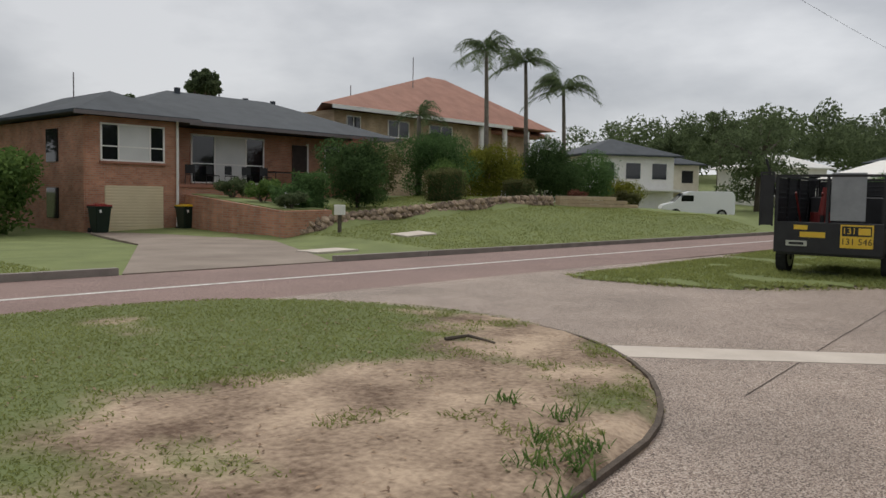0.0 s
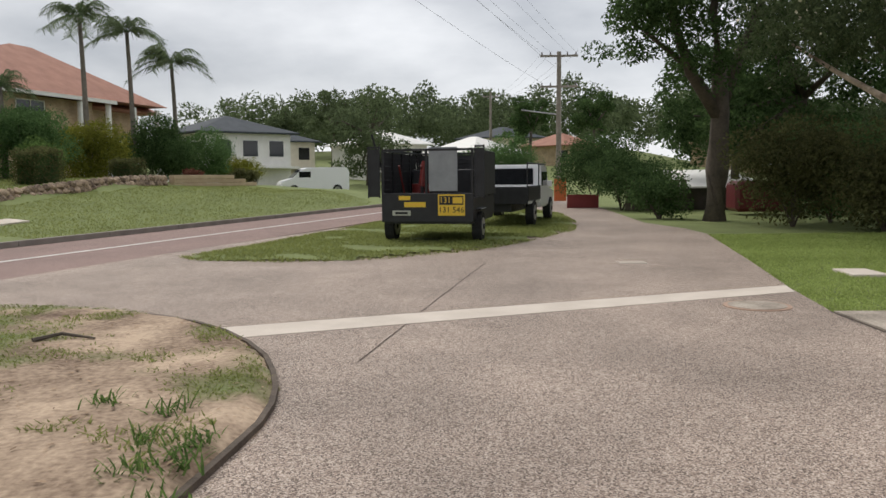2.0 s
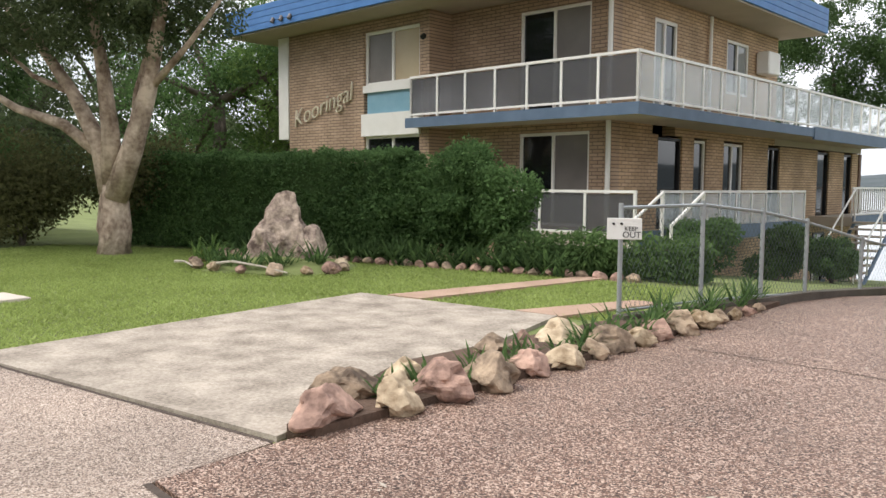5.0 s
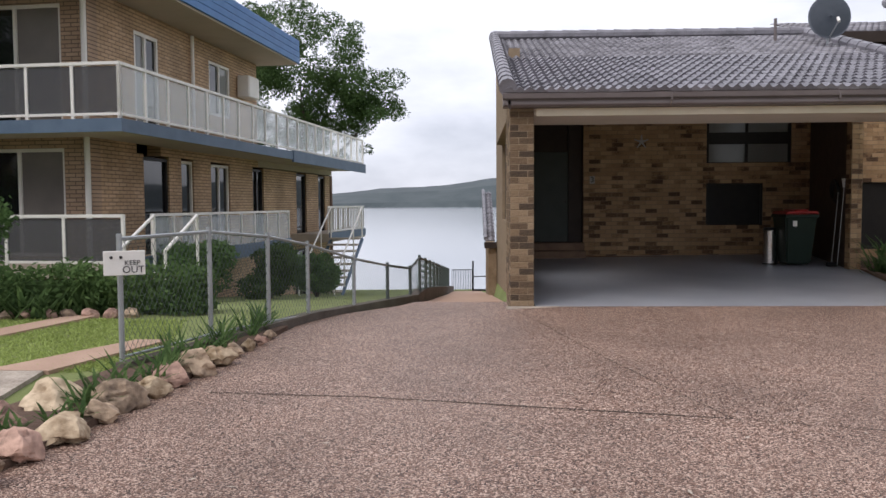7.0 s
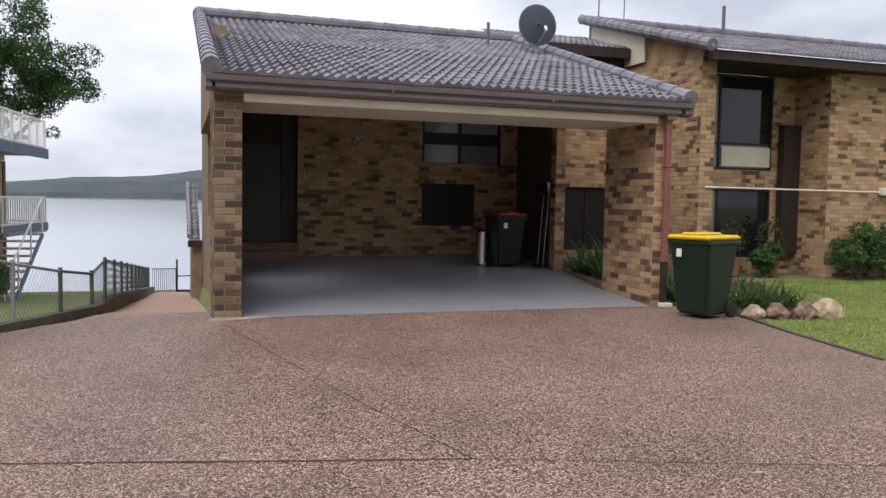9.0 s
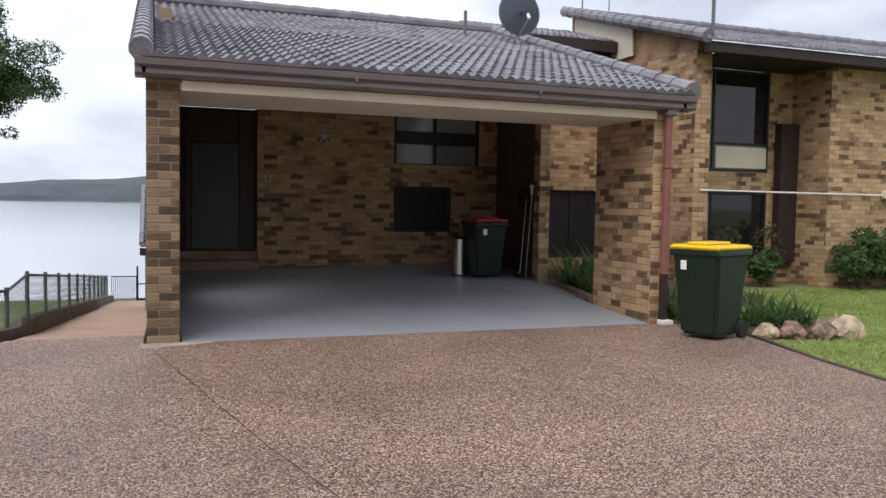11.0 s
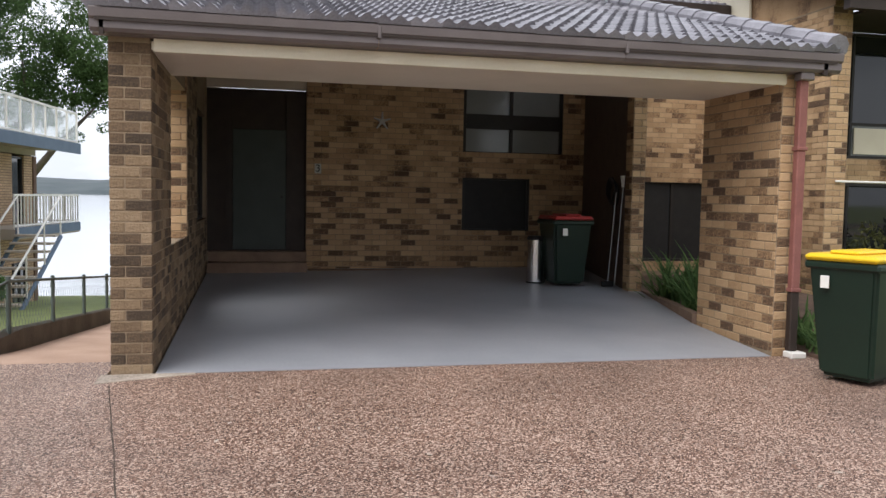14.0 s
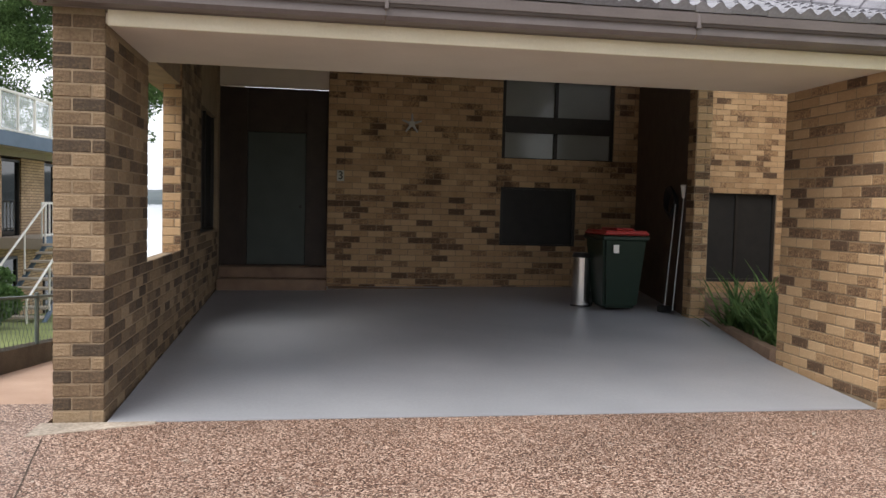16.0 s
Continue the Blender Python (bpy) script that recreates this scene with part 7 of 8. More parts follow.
for i, (x, y, s, h, mt) in enumerate(brock):
    tagged(part("edging_rock", rock_bm((s * 0.92, s * 0.72, h * 0.68), 150 + i, 0.55, 4), mt, None, m=pose(x, y, 0.05 + h * 0.36, 0, 0, RNG.uniform(0, 360))),
           "chunky pink and tan rock edging the bed" if s > 0.19 else "small rough rock edging the bed", "rock", "rocks edging the bed")
bedg = np.random.default_rng(33)
for i in range(17):
    y = -8.9 + i * 0.42
    strap_plant("bed_plant", (-4.1 + 0.08 * (y + 9) + bedg.normal() * 0.06, y, 0.05), 26, 0.26 if i < 6 else 0.42, "green strap-leaved plant in the rock-edged bed", "plants in the rock-edged bed", 0.014, None, 640 + i, 0.1)

# ---- chain-wire fence with its sign ----
GALV = mat("galvanised_steel", (0.30, 0.32, 0.33), (0.45, 0.47, 0.48), 5, 0.45, 0.05, metal=0.6)
WIRE = mat("green_grey_wire", (0.045, 0.065, 0.06), (0.10, 0.125, 0.115), 8, 0.6, 0)
fence = thing("chain_fence", pose(0, 0, 0), "galvanised chain-wire fence stepping down to the lake", "fence")
FP = [(-4.28, -4.9, 0.12, 1.3), (-3.87, -3.55, 0.12, 1.32), (-3.5, -2.45, 0.1, 1.22), (-3.2, -1.5, 0.05, 1.07), (-2.75, -0.3, -0.02, 0.8), (-2.35, 0.7, -0.08, 0.62), (-2.05, 1.6, -0.16, 0.5)] + \
     [(-1.95 - 0.012 * k, 2.6 + 2.1 * k, -0.2 - 0.21 * k, 0.62 - 0.19 * k) for k in range(12)]
FENCE_GREEN = mat("dull_green_fence_paint", (0.06, 0.075, 0.07), (0.12, 0.14, 0.13), 5, 0.6, 0.05)
for k, (x, y, z0, z1) in enumerate(FP):
    part("post", rod((x, y, z0 - 0.2), (x, y, z1 + 0.03), 0.028, seg=8), GALV if k < 5 else FENCE_GREEN, fence)
for k, (p, q) in enumerate(zip(FP, FP[1:])):
    a0, a1, b0, b1 = Vector((p[0], p[1], p[2] + 0.04)), Vector((p[0], p[1], p[3] - 0.02)), Vector((q[0], q[1], q[2] + 0.04)), Vector((q[0], q[1], q[3] - 0.02))
    part("top_rail", rod(a1, b1, 0.02, seg=6), GALV if k < 5 else FENCE_GREEN, fence)
    part("bottom_rail", rod(a0, b0, 0.016, seg=6), GALV, fence)
    bm = bmesh.new()
    L = (b0 - a0).length
    n = int(L / (0.075 if k < 7 else 0.15)) + 1
    hgt = (a1 - a0).length
    s = hgt / L
    for i in range(-n, 2 * n):
        for sgn in (1, -1):
            f0, f1 = i / n, i / n + sgn * s * 0.62
            lo, hi = 0.0, 1.0
            ua, ub = f0, f1
            if ua == ub:
                continue
            t0, t1 = 0.0, 1.0
            for lim, side in ((0.0, 1), (1.0, -1)):
                da, db = (ua - lim) * side, (ub - lim) * side
                if da < 0 and db < 0:
                    t0, t1 = 1, 0
                elif da < 0:
                    t0 = max(t0, da / (da - db))
                elif db < 0:
                    t1 = min(t1, da / (da - db))
            if t1 - t0 < 0.02:
                continue
            pts = []
            for t in (t0, t1):
                f = ua + (ub - ua) * t
                pts.append(a0.lerp(b0, f).lerp(a1.lerp(b1, f), t))
            d = (pts[1] - pts[0]).normalized()
            w = d.cross(Vector((0.7, -0.7, 0))).normalized() * 0.0022
            w2 = d.cross(w).normalized() * 0.0022
            vs = [bm.verts.new(c) for c in (pts[0] + w, pts[0] - w * 0.5 + w2, pts[0] - w * 0.5 - w2, pts[1] + w, pts[1] - w * 0.5 + w2, pts[1] - w * 0.5 - w2)]
            for fc in ((0, 1, 4, 3), (1, 2, 5, 4), (2, 0, 3, 5)):
                bm.faces.new([vs[j] for j in fc])
    part("wire_mesh", bm, WIRE, fence)
tagged(part("fence_kerb", prism([(-4.33, -4.95), (-4.2, -4.95), (-3.1, -1.45), (-1.9, 1.6), (-1.8, 2.6), (-1.85, 26), (-2.05, 26), (-2.0, 2.6), (-2.1, 1.6), (-3.3, -1.45)], -3.2,
                                lambda x, y: 0.12 if y < -1 else 0.1 - 0.1 * max(0, y) + 0.2 * sm(0.8, 2.6, y)), mat("mossy_kerb_concrete", (0.05, 0.042, 0.034), (0.17, 0.145, 0.12), 2.5, 0.9, 0.4)), "low dark concrete kerb under the fence", "kerb", kind="structure")
sign = thing("keep_out_sign", pose(-4.2, -4.98, 1.06, 0, 0, 28) @ Matrix.Scale(0.76, 4), "small weathered white keep-out sign on the fence post", "sign")
part("board", box((-0.24, -0.012, -0.15), (0.24, 0.0, 0.15), 0.006), WHITE, sign)
lettering(sign, "KEEP", 0.085, pose(0.09, -0.016, 0.0, 90, 0, 0), BLACKV)
lettering(sign, "OUT", 0.12, pose(0.1, -0.016, -0.085, 90, 0, 0), BLACKV)
for x in (-0.15, -0.04):
    part("bolt", rod((x, -0.02, 0.07), (x, -0.01, 0.07), 0.02, seg=8), BLACKV, sign)
# lake gate and stair rails
gate = thing("lake_gate", pose(-1.1, 26.5, -2.65), "dark barred gate at the end of the path", "gate")
for i in range(13):
    part("bar", rod((-0.85 + i * 0.08, 0, 0), (-0.85 + i * 0.08, 0, 1.1), 0.012, seg=5), STEELBLACK, gate)
part("gate_post", rod((0.16, 0, -0.2), (0.16, 0, 1.5), 0.04), STEELBLACK, gate)
part("rail", rod((-0.87, 0, 1.08), (0.16, 0, 1.08), 0.02, seg=6), STEELBLACK, gate)
part("rail", rod((0.16, 0, 0.75), (2.4, 0, 0.8), 0.025, seg=6), STEELBLACK, gate)
part("rail", rod((0.16, 0, 0.1), (2.4, 0, 0.1), 0.05, seg=6), STEELBLACK, gate)
shrub("shore_shrub", (0.4, 27.5, -2.9), (0.8, 0.6, 0.6), 900, 0.07, LEAF_LIGHT, 90, "light green shrub by the lake gate")
stair = thing("garden_stair", KM, "white-railed outside stair down from the landing", "stair", kind="structure")
for i in range(11):
    part("tread", box((0.08, 11.3 - i * 0.27, 0.55 - i * 0.17), (1.0, 11.58 - i * 0.27, 0.6 - i * 0.17), 0.006), KSOFFIT, stair)
for x in (0.06, 1.02):
    part("stringer", rod((x, 11.6, 0.55), (x, 8.5, -1.35), 0.05), GREYBLUE, stair)
    part("handrail", rod((x, 11.6, 1.5), (x, 8.5, -0.35), 0.025), WHITE, stair)
    for k in range(4):
        f = k / 3
        part("rail_post", rod((x, 11.6 - 3.1 * f, 0.55 - 1.9 * f), (x, 11.6 - 3.1 * f, 1.5 - 1.85 * f), 0.02, seg=6), WHITE, stair)
ramp = thing("entry_stair_rail", KM, "short white handrails by the flats' entry steps", "handrail", kind="structure")
for x in (0.25, 1.0):
    part("handrail", rod((x, 0.5, 1.42), (x, -0.6, 0.9), 0.028), WHITE, ramp)
    part("rail_post", rod((x, -0.6, -0.1), (x, -0.6, 0.92), 0.025, seg=6), WHITE, ramp)
    part("rail_post", rod((x, 0.5, 0.0), (x, 0.5, 1.42), 0.025, seg=6), WHITE, ramp)
# name of the flats and small fittings
lettering(flats, "Kooringal", 0.62, pose(-9.2, 0.36, 3.45, 90, -14, 0), CREAM, "name_lettering", 0.02, 0.35)
for x in (-9.9, -9.55, -9.2):
    part("insulator", rod((x, -0.62, 5.5), (x, -0.56, 5.6), 0.05, seg=8), GUTTER, flats)
part("porch_lamp", rod((-5.57, 0.33, 4.75), (-5.57, 0.4, 4.8), 0.06, seg=10), IRON, flats)
ac = part("air_conditioner", box((-1.18, 7.6, 4.3), (-0.85, 8.3, 4.85), 0.03), WHITE, flats)
# trees and shrubs by the flats' lower side
shrub("slope_shrub", (-6.61, 9.76, -1.03), (1.1, 2.2, 0.85), 9000, 0.06, LEAF_DARK, 91, "dark shrub below the walkway", "shrubs behind the fence")
shrub("slope_shrub", (-6.06, 13.90, -1.44), (1.1, 2.2, 0.85), 9000, 0.06, LEAF_HEDGE, 92, "dark shrub below the walkway", "shrubs behind the fence")
shrub("slope_shrub", (-7.44, 6.17, -0.67), (1.0, 1.1, 1.0), 6000, 0.06, LEAF_HEDGE, 93, "dark shrub below the walkway", "shrubs behind the fence")
lake_crown = np.concatenate([blob_cloud((-0.6, 0, 12.8), (6.0, 4.5, 3.2), 130, 0.75, 17), blob_cloud((4.0, 0, 10.8), (2.8, 2.5, 1.8), 40, 0.6, 18), blob_cloud((1.0, 0, 9.3), (4.0, 2.5, 1.5), 30, 0.6, 19)])
lake_gum = tree("lake_gum", (-10.5, 30.0, -4.0), [(0, 0, -0.5), (0.2, 0, 3), (0.4, 0, 6), (0.5, 0.2, 8.6)],
     [([(0.4, 0, 5.5), (2.0, 0, 7.6), (3.6, 0.3, 9.4)], 0.2, 0.05), ([(0.4, 0, 6), (-1.5, 0.2, 8.5), (-3.2, 0.3, 10.8)], 0.2, 0.05), ([(0.5, 0.1, 8), (0.8, 0.1, 10), (0.6, 0, 12)], 0.16, 0.05)],
     lake_crown, 76000, 0.072, LEAF_DARK, BARK, "large gum tree by the lake behind the flats", 0.4)
lake_gum.matrix_world = BACK @ pose(-10.5, 30.0, -4.0)

# ---- far end of the drive: red fence, low white-roofed shed ----
REDP = mat("red_painted_panel", (0.15, 0.022, 0.02), (0.22, 0.035, 0.03), 1, 0.6, 0.1)
tagged(part("red_fence", box((-36.1, -10.3, -0.1), (-36.0, -8.9, 0.6), 0.01), REDP), "bright red panel fence at the end of the drive", "fence", kind="structure")
orange = mat("orange_panel", (0.55, 0.13, 0.04), (0.65, 0.18, 0.06), 1, 0.7, 0.05)
tagged(part("orange_barrier", box((-40.0, -10.6, 0.2), (-39.9, -10.0, 1.3), 0.01), orange), "orange plastic barrier by the pole", "barrier")
sh = thing("low_shed", pose(-36.5, -4.8, -0.05, 0, 0, 0), "low shed with a pale metal roof behind trees", "shed")
part("roof", prism([(-3, -2.2), (3, -2.2), (3, 2.6), (-3, 2.6)], lambda x, y: 1.3 - 0.12 * x, lambda x, y: 1.37 - 0.12 * x), WHITE, sh)
part("wall", box((-2.6, -2.0, -0.1), (2.6, 2.4, 0.95)), mat("dark_shed_boards", (0.06, 0.05, 0.045), (0.13, 0.11, 0.10), 3, 0.9, 0.2), sh)
tagged(part("maroon_trailer", box((-30.4, -4.9, 0.1), (-29.0, -3.0, 1.2), 0.12), mat("maroon_paint", (0.11, 0.02, 0.025), (0.17, 0.035, 0.035), 2, 0.4, 0)), "maroon covered trailer parked under the trees", "trailer")
for i in range(9):
    tagged(part("paling", box((-33.0, -8.2 + i * 0.28, 0), (-32.96, -7.98 + i * 0.28, 1.25), 0.005), BARK), "grey timber paling of a short fence", "paling", "palings by the drive")

# ---- bins, dish, garden by the carport ----
BINGREEN = mat("dark_green_bin_plastic", (0.006, 0.016, 0.010), (0.010, 0.026, 0.016), 2, 0.45, 0.03)
BINYELLOW = mat("yellow_bin_lid", (0.72, 0.46, 0.01), (0.80, 0.54, 0.02), 2, 0.4, 0)
BINRED = mat("red_bin_lid", (0.28, 0.02, 0.02), (0.38, 0.035, 0.03), 2, 0.4, 0)


def wheelie_bin(m, lid_mat, h, label, group="wheelie bins"):
    b = thing("wheelie_bin", m, label, "bin", group)
    bm = bmesh.new()
    lo, hi = [(-0.22, -0.24), (0.22, -0.24), (0.22, 0.22), (-0.22, 0.22)], [(-0.285, -0.35), (0.285, -0.35), (0.285, 0.33), (-0.285, 0.33)]
    a = [bm.verts.new((x, y, 0.04)) for x, y in lo]
    c = [bm.verts.new((x, y, h - 0.1)) for x, y in hi]
    bm.faces.new(a[::-1])
    bm.faces.new(c)
    for i in range(4):
        bm.faces.new((a[i], a[(i + 1) % 4], c[(i + 1) % 4], c[i]))
    bmesh.ops.bevel(bm, geom=list(bm.edges), offset=0.035, segments=3, affect="EDGES")
    part("body", bm, BINGREEN, b)
    part("collar", box((-0.305, -0.37, h - 0.15), (0.305, 0.35, h - 0.085), 0.018), BINGREEN, b)
    bm = box((-0.30, -0.385, h - 0.082), (0.30, 0.35, h - 0.03), 0.02)
    for vv in bm.verts:
        if vv.co.z > h - 0.05:
            vv.co.z += 0.03 * (1 - (vv.co.x / 0.3) ** 2)
            vv.co.x *= 0.92
    part("lid", bm, lid_mat, b)
    part("lid_ridge", box((-0.12, -0.33, h - 0.03), (0.12, 0.2, h + 0.004), 0.015), lid_mat, b)
    part("handle", rod((-0.24, 0.41, h - 0.08), (0.24, 0.41, h - 0.08), 0.018), BINGREEN, b)
    for x in (-0.24, 0.24):
        part("handle_arm", rod((x, 0.33, h - 0.09), (x, 0.42, h - 0.08), 0.02), BINGREEN, b)
        w = part("wheel", rod((x - 0.03, 0.27, 0.1), (x + 0.03, 0.27, 0.1), 0.1, seg=16), TYRE, b)
    lab = part("sticker", box((-0.16, -0.365, h - 0.30), (-0.09, -0.352, h - 0.2), 0.002), WHITE, b, "small white council sticker")
    return b


wheelie_bin(pose(6.42, -1.2, 0.014, 0, 0, -68) @ Matrix.Scale(1.157, 4), BINYELLOW, 1.06, "dark green wheelie bin with yellow lid on the driveway")
wheelie_bin(pose(5.84, 5.0, floor_z(5.84, 5.0), 0, 0, 0) @ Matrix.Scale(1.15, 4), BINRED, 1.03, "dark green wheelie bin with red lid in the carport")
xb, yb = street(10.55, 18.4)
wheelie_bin(SM @ pose(11.2, 18.4, -0.24, 0, 0, 0) @ Matrix.Scale(1.15, 4), BINRED, 1.05, "dark green wheelie bin with red lid by the garage")
wheelie_bin(SM @ pose(15.0, 18.3, -0.24, 0, 0, 0) @ Matrix.Scale(1.15, 4), BINYELLOW, 1.05, "dark green wheelie bin with yellow lid by the garage")
CHROME = mat("polished_steel", (0.62, 0.62, 0.62), (0.72, 0.72, 0.72), 3, 0.2, 0, metal=1.0)
pb2 = thing("pedal_bin", pose(5.44, 5.3, floor_z(5.44, 5.3)) @ Matrix.Scale(1.1, 4), "slim polished steel pedal bin beside the wheelie bin", "bin")
part("drum", rod((0, 0, 0.02), (0, 0, 0.66), 0.13, seg=24), CHROME, pb2)
part("lid", rod((0, 0, 0.66), (0, 0, 0.72), 0.135, 0.11, 24), STEELBLACK, pb2)
part("base", rod((0, 0, 0), (0, 0, 0.02), 0.135, seg=24), STEELBLACK, pb2)
for nm, x, y, z1, lb in (("broom", 6.60, 4.75, 1.9, "broom with a grey handle leaning on the timber wall"), ("mop", 6.63, 4.55, 2.05, "white mop leaning on the timber wall")):
    o = thing(nm, pose(x, y, floor_z(x, y)), lb, nm)
    part("handle", rod((-0.08, 0, 0.05), (0.03, 0, z1 - 0.35), 0.010, seg=8), GALV, o)
    part("head", rod((0.02, 0, z1 - 0.4), (0.0, -0.03, z1 - 0.22), 0.02, 0.04, 8) if nm == "mop" else box((-0.18, -0.04, 0.0), (0.02, 0.04, 0.09), 0.01), WHITE if nm == "mop" else STEELBLACK, o)
hose = thing("hose_reel", pose(6.62, 4.95, 1.85), "dark coiled hose on the timber wall", "hose")
for k in range(4):
    bm = bmesh.new()
    pts = [(0.02 * k, 0.17 * math.cos(a), 0.2 * math.sin(a) - 0.03 * k) for a in np.linspace(0, 6.28, 15)]
    part("coil", limb_bm(bm, pts, 0.014, 0.014, 6), STEELBLACK, hose)
num = thing("house_number", pose(1.93, 7.335, 2.15), "small white number plate by the entry door", "number")
part("plate", box((-0.06, -0.01, -0.09), (0.06, 0.0, 0.09), 0.004), PLATEW, num)
lettering(num, "3", 0.19, pose(0, -0.014, 0, 90, 0, 0), BLACKV)
orn = thing("wall_ornament", pose(3.1, 7.32, 3.05), "small pale star-shaped metal ornament on the brick wall", "ornament")
for a in range(5):
    part("arm", rod((0, 0, 0), (0.17 * math.cos(a * 1.257 + 0.3), -0.01, 0.17 * math.sin(a * 1.257 + 0.3)), 0.03, 0.012, 6), RIM, orn)
part("boss", rod((0, -0.03, 0), (0, 0.0, 0), 0.05, seg=12), RIM, orn)
DISHM = mat("grey_dish", (0.10, 0.12, 0.15), (0.16, 0.18, 0.21), 3, 0.6, 0.05)
dish = thing("satellite_dish", pose(6.25, 4.5, roof_z(4.5) + 0.08), "round dark grey satellite dish on the carport roof", "satellite dish")
bm = bmesh.new()
rings = []
for r in (0.02, 0.15, 0.28, 0.38, 0.43):
    rings.append([bm.verts.new((r * math.cos(a), 0.35 * r * r - 0.12 , 0.52 + r * math.sin(a))) for a in np.linspace(0, 2 * math.pi, 28, endpoint=False)])
for p, q in zip(rings, rings[1:]):
    for i in range(28):
        bm.faces.new((p[i], p[(i + 1) % 28], q[(i + 1) % 28], q[i]))
bm.faces.new(rings[0])
bmesh.ops.solidify(bm, geom=list(bm.faces), thickness=0.012)
part("bowl", bm, DISHM, dish, smooth=True)
part("mast", rod((0, 0.02, 0), (0, 0.02, 0.5), 0.025), GALV, dish)
part("feed_arm", rod((0, -0.08, 0.12), (0, -0.5, 0.35), 0.015, seg=6), GALV, dish)
part("feed_horn", rod((0, -0.5, 0.33), (0, -0.44, 0.42), 0.03, seg=8), WHITE, dish)
vent = thing("roof_vent_pipe", pose(5.6, 5.6, roof_z(5.6)), "thin grey vent pipe on the carport roof", "vent pipe")
part("pipe", rod((0, 0, -0.1), (0, 0, 0.5), 0.035), GUTTER, vent)
# garden strip inside the carport side opening
tagged(part("side_bed", prism([(6.4, 1.65), (9.8, 1.65), (9.8, 7.3), (7.2, 7.3), (6.95, 4.25)], -0.1, 0.17), MULCH), "mulched garden strip beside the carport floor", "garden bed", kind="structure")
tagged(part("bed_edging", prism([(6.3, 1.65), (6.42, 1.62), (6.98, 4.2), (6.86, 4.24)], 0.0, 0.24), STEPM), "low brick edging of the garden strip", "edging", kind="structure")
for i, (x, y, l) in enumerate(((6.75, 2.2, 0.75), (7.0, 2.9, 0.85), (6.95, 3.5, 0.8), (7.5, 3.2, 0.9), (7.2, 2.4, 0.8), (7.9, 2.6, 0.8), (7.4, 4.0, 0.8))):
    strap_plant("garden_plant", (x, y, 0.16), 60, l, "arching green strap-leaved plant beside the carport", "plants beside the carport", 0.018, LEAF_HEDGE if i % 2 else LEAF_STRAP, 660 + i)
tagged(part("corner_bed", prism([(6.72, -0.3), (7.05, -1.15), (8.4, -1.6), (8.9, -0.4), (8.4, 0.9), (6.72, 0.9)], -0.05, 0.05), MULCH), "small mulched corner bed by the pier", "garden bed", kind="structure")
for i, (x, y, l) in enumerate(((6.95, -0.1, 0.55), (7.5, -0.6, 0.55), (7.9, -0.9, 0.5), (8.1, -0.3, 0.55), (7.6, 0.1, 0.6), (8.4, -0.7, 0.45), (7.1, 0.5, 0.6))):
    strap_plant("corner_plant", (x, y, 0.04), 60, l, "arching green strap-leaved plant by the bin", "plants by the bin", 0.018, LEAF_STRAP, 680 + i)
for i, (x, y, s) in enumerate(((7.25, -1.3, 0.16), (7.6, -1.4, 0.18), (7.98, -1.5, 0.2), (8.4, -1.5, 0.24), (8.75, -1.2, 0.15), (8.9, -0.8, 0.16))):
    tagged(part("bed_rock", rock_bm((s * 1.1, s * 0.8, s * 0.75), 250 + i, 0.35, 3), (ROCKTAN, ROCKPINK, ROCK)[i % 3], None, m=pose(x, y, s * 0.4, 0, 0, RNG.uniform(0, 360))),
           "tan rock edging the corner bed", "rock", "rocks round the corner bed")
tagged(part("lawn_edge", prism([(6.28, -4.5), (6.34, -4.5), (6.68, -2.7), (7.1, -1.3), (7.04, -1.3), (6.62, -2.7)], -0.05, 0.03), JOINT), "dark earth edge of the side lawn", "edging", kind="structure")
for i, (x, y, r, h) in enumerate(((10.9, 4.6, 0.5, 0.55), (12.2, 4.4, 0.5, 0.5), (14.0, 3.5, 0.9, 0.8), (15.2, 3.3, 1.0, 0.8), (16.2, 3.2, 1.0, 1.2))):
    shrub("wall_shrub", (x, y, 0), (r, r * 0.7, h), 2600, 0.06, LEAF_HEDGE, 270 + i, "dark green shrub at the foot of the brick wall", "shrubs by the brick wall")
POT = mat("terracotta_pot", (0.20, 0.09, 0.06), (0.33, 0.16, 0.11), 4, 0.8, 0.2)
for x in (11.5, 12.6):
    pt = thing("flower_pot", pose(x, 4.75, 0), "terracotta pot with a sparse shrub by the window", "pot", "pots by the window")
    part("pot", rod((0, 0, 0), (0, 0, 0.4), 0.16, 0.22, 18), POT, pt)
    quads_mesh("foliage", leaf_quads([(0, 0, 0.9, 0.35, 0.3, 0.45)], 260, 0.05), LEAF_OLIVE, pt)
cl = thing("clothes_line", pose(0, 0, 2.02), "retractable white clothes line across the lawn", "clothes line")
part("line", rod((10.15, 3.98, 0.02), (15.1, 3.95, 0.0), 0.018, seg=6), WHITE, cl)
part("case", box((15.0, 3.82, -0.08), (15.4, 4.0, 0.1), 0.02), CREAM, cl)
tap = tagged(part("pipe_shoe", box((6.42, -0.2, 0.014), (6.6, -0.04, 0.08), 0.01), WHITE), "white plastic stormwater fitting at the pier foot", "pipe fitting")
apr = tagged(part("pier_apron", prism([(-0.46, -0.36), (0.35, -0.08), (0.35, -0.012), (-0.46, -0.012)], -0.05, 0.019), CONCRETE), "pale worn concrete patch at the pier foot", "paving patch", kind="structure")
bits = []
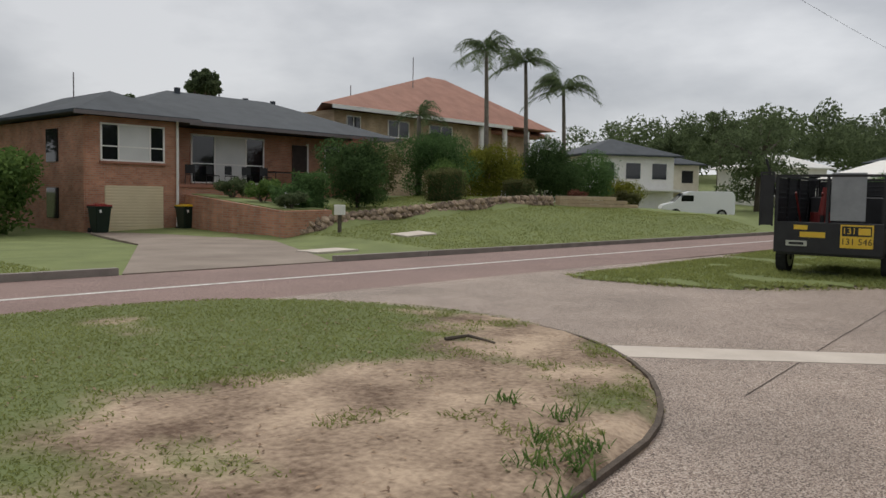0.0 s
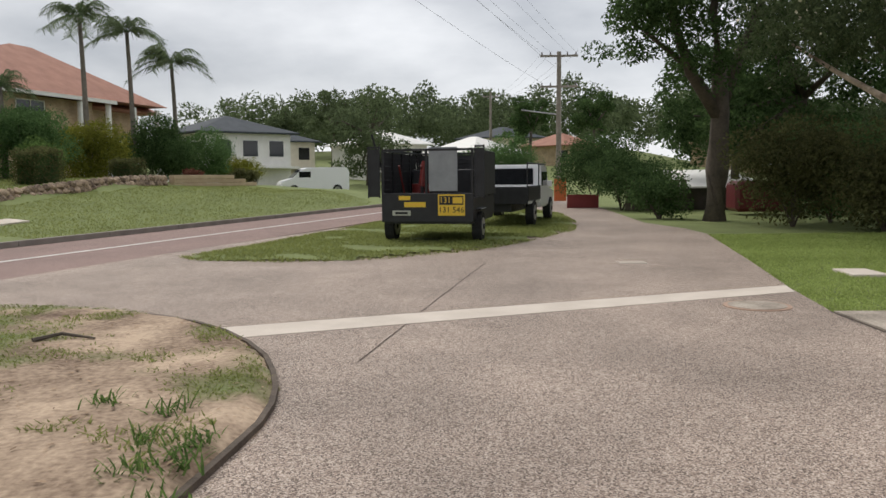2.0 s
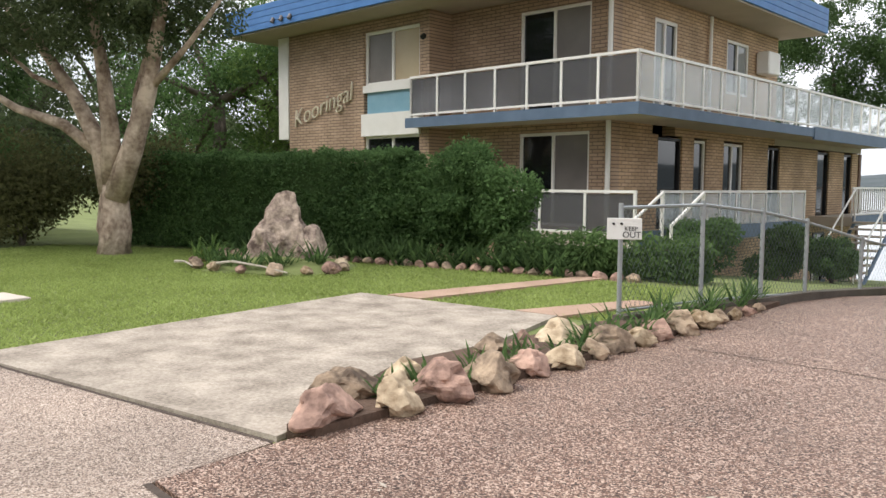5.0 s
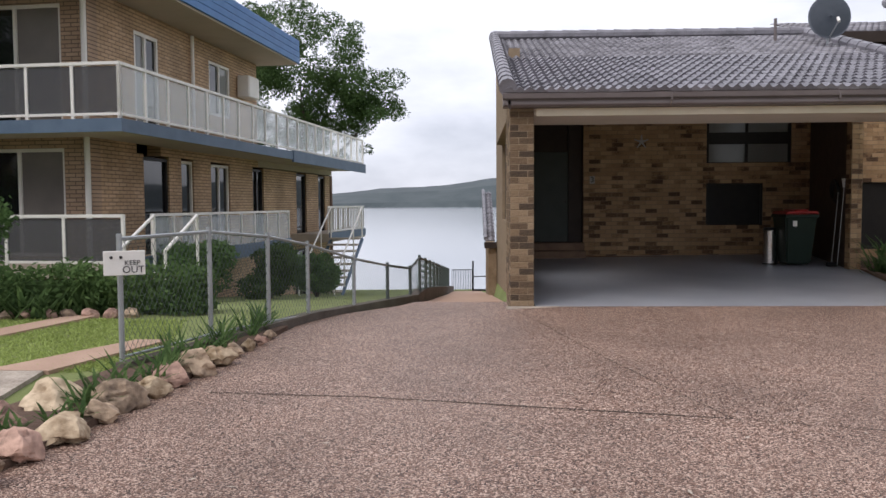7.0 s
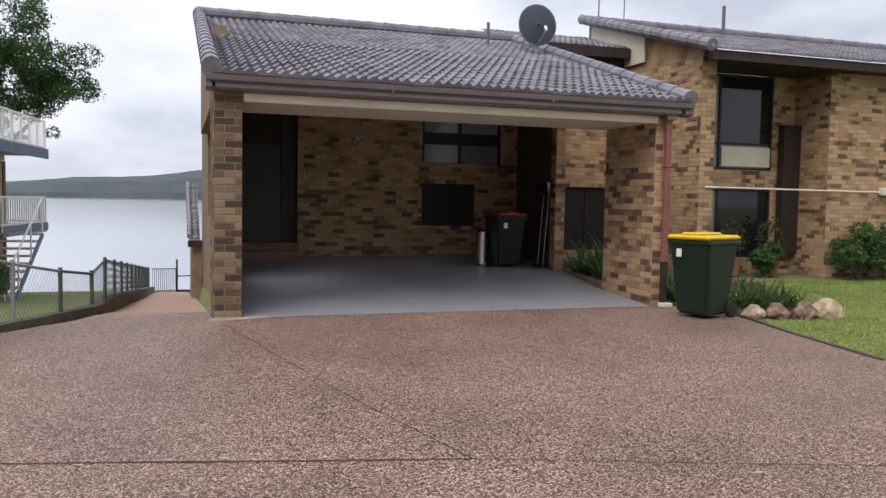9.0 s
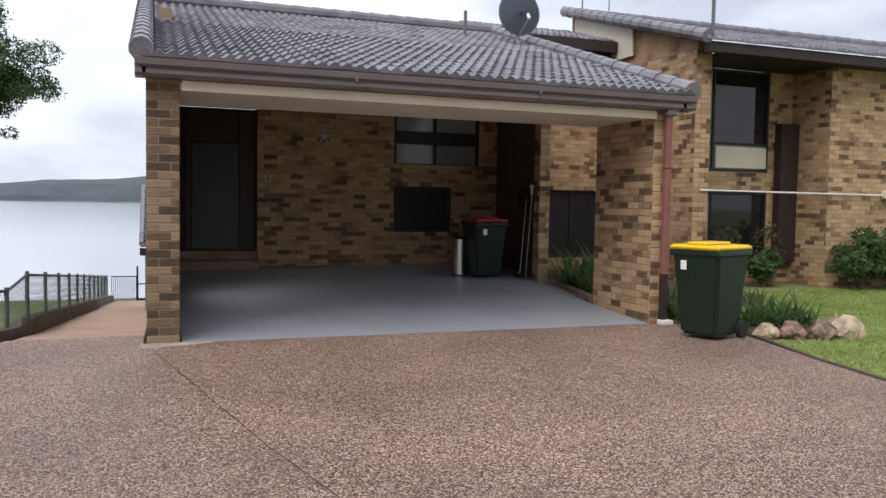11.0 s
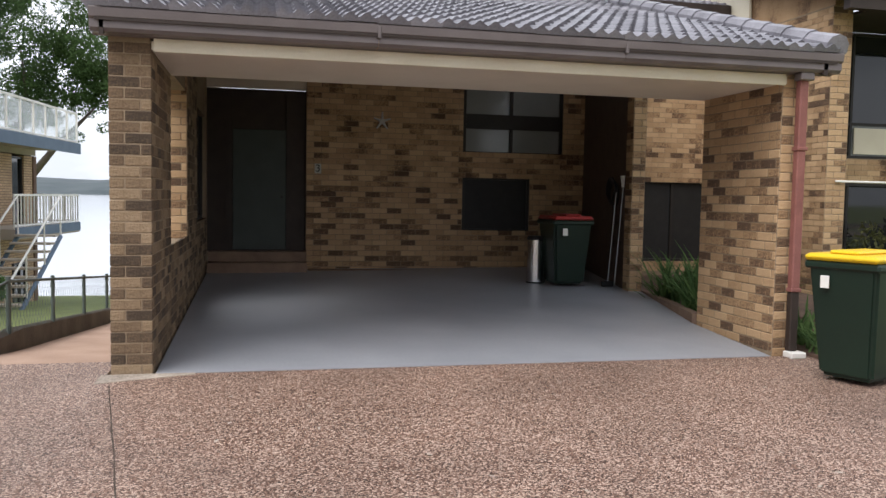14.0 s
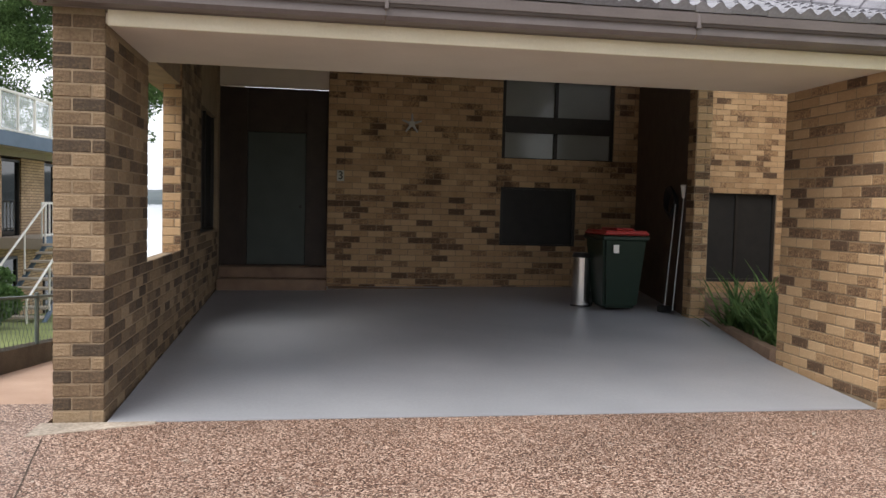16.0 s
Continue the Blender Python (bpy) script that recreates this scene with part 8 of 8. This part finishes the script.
for i in range(130):
    x, y = RNG.uniform(-3.3, 6.2), RNG.uniform(-10.4, -0.3)
    a, s = RNG.random() * 6.28, 0.015 + 0.03 * RNG.random()
    d, e = np.array([math.cos(a), math.sin(a), 0.1]) * s, np.array([-math.sin(a), math.cos(a), 0.1]) * s * 0.35
    o = np.array([x, y, 0.024])
    bits.append([o - d, o + e, o + d, o - e])
tagged(quads_mesh("fallen_leaves", bits, STICK), "scattered pale fallen leaves on the driveway", "leaf litter", kind="stuff")

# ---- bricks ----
brick_face(wall_left, (-0.39, 0.02, 0.0), (1, 0, 0), 0.37, 3.05, 120, mats=(BRICK_OLD_SHADED, BRICK_OLD_SHADED_JOINED))
# inner faces: the dark brick carries their shade as well as the weathering
brick_face(wall_left, (-0.03, 0.02, 0.0), (0, 1, 0), 1.56, 2.95, 300, skew=1, mats=(BRICK_OLD_SHADED, BRICK_OLD_SHADED_JOINED))
brick_face(wall_left, (-0.38, 1.58, 0.0), (0, -1, 0), 1.56, 3.2, 120, skew=1, mats=(BRICK_OLD_SHADED, BRICK_OLD_SHADED_JOINED))
brick_face(wall_left_side, (-0.03, 1.58, 0.0), (0, 1, 0), 5.62, 4.2, 300, holes=((0, 1.97, 1.06, 9), (3.62, 5.62, 1.22, 9)), mats=(BRICK_OLD_SHADED, BRICK_OLD_SHADED_JOINED))
brick_face(wall_left_side, (-0.24, 3.55, 1.06), (1, 0, 0), 0.21, 3.0, 60)
brick_face(wall_right, (6.33, 1.58, 0.05), (0, -1, 0), 1.56, 2.9, 300, skew=1)
brick_face(wall_right, (6.33, 0.02, 0.0), (1, 0, 0), 0.29, 3.05, 80)
brick_face(wall_back, (1.72, 7.35, 0.25), (1, 0, 0), 5.5, 4.4, 300, holes=((2.94, 4.28, 0.77, 1.81), (2.94, 4.94, 2.24, 3.67)))
brick_face(wall_back, (7.2, 7.35, 0.25), (1, 0, 0), 2.8, 4.0, 60, holes=((1.1, 2.6, 0.2, 1.83),))
brick_face(wall_pier, (6.65, 4.22, 0.15), (1, 0, 0), 0.22, 4.0, 60)
brick_face(wall_pier, (6.65, 4.45, 0.15), (0, -1, 0), 0.23, 4.0, 30)
brick_face(nb_wall, (10.0, 4.02, 0), (1, 0, 0), 0.37, 4.9, 80)
brick_face(nb_wall, (10.0, 9.3, 0), (0, -1, 0), 5.28, 4.9, 100)
brick_face(nb_wall, (13.5, 4.02, 0), (1, 0, 0), 6.0, 4.8, 120)
brick_face(nb_wall, (10.37, 5.15, 0), (1, 0, 0), 3.6, 4.9, 100, holes=((0.63, 2.48, 0.4, 2.05), (0.63, 2.48, 2.5, 4.8)))
brick_face(nb_wall, (13.5, 5.15, 0), (0, -1, 0), 1.13, 4.75, 60, skew=1)
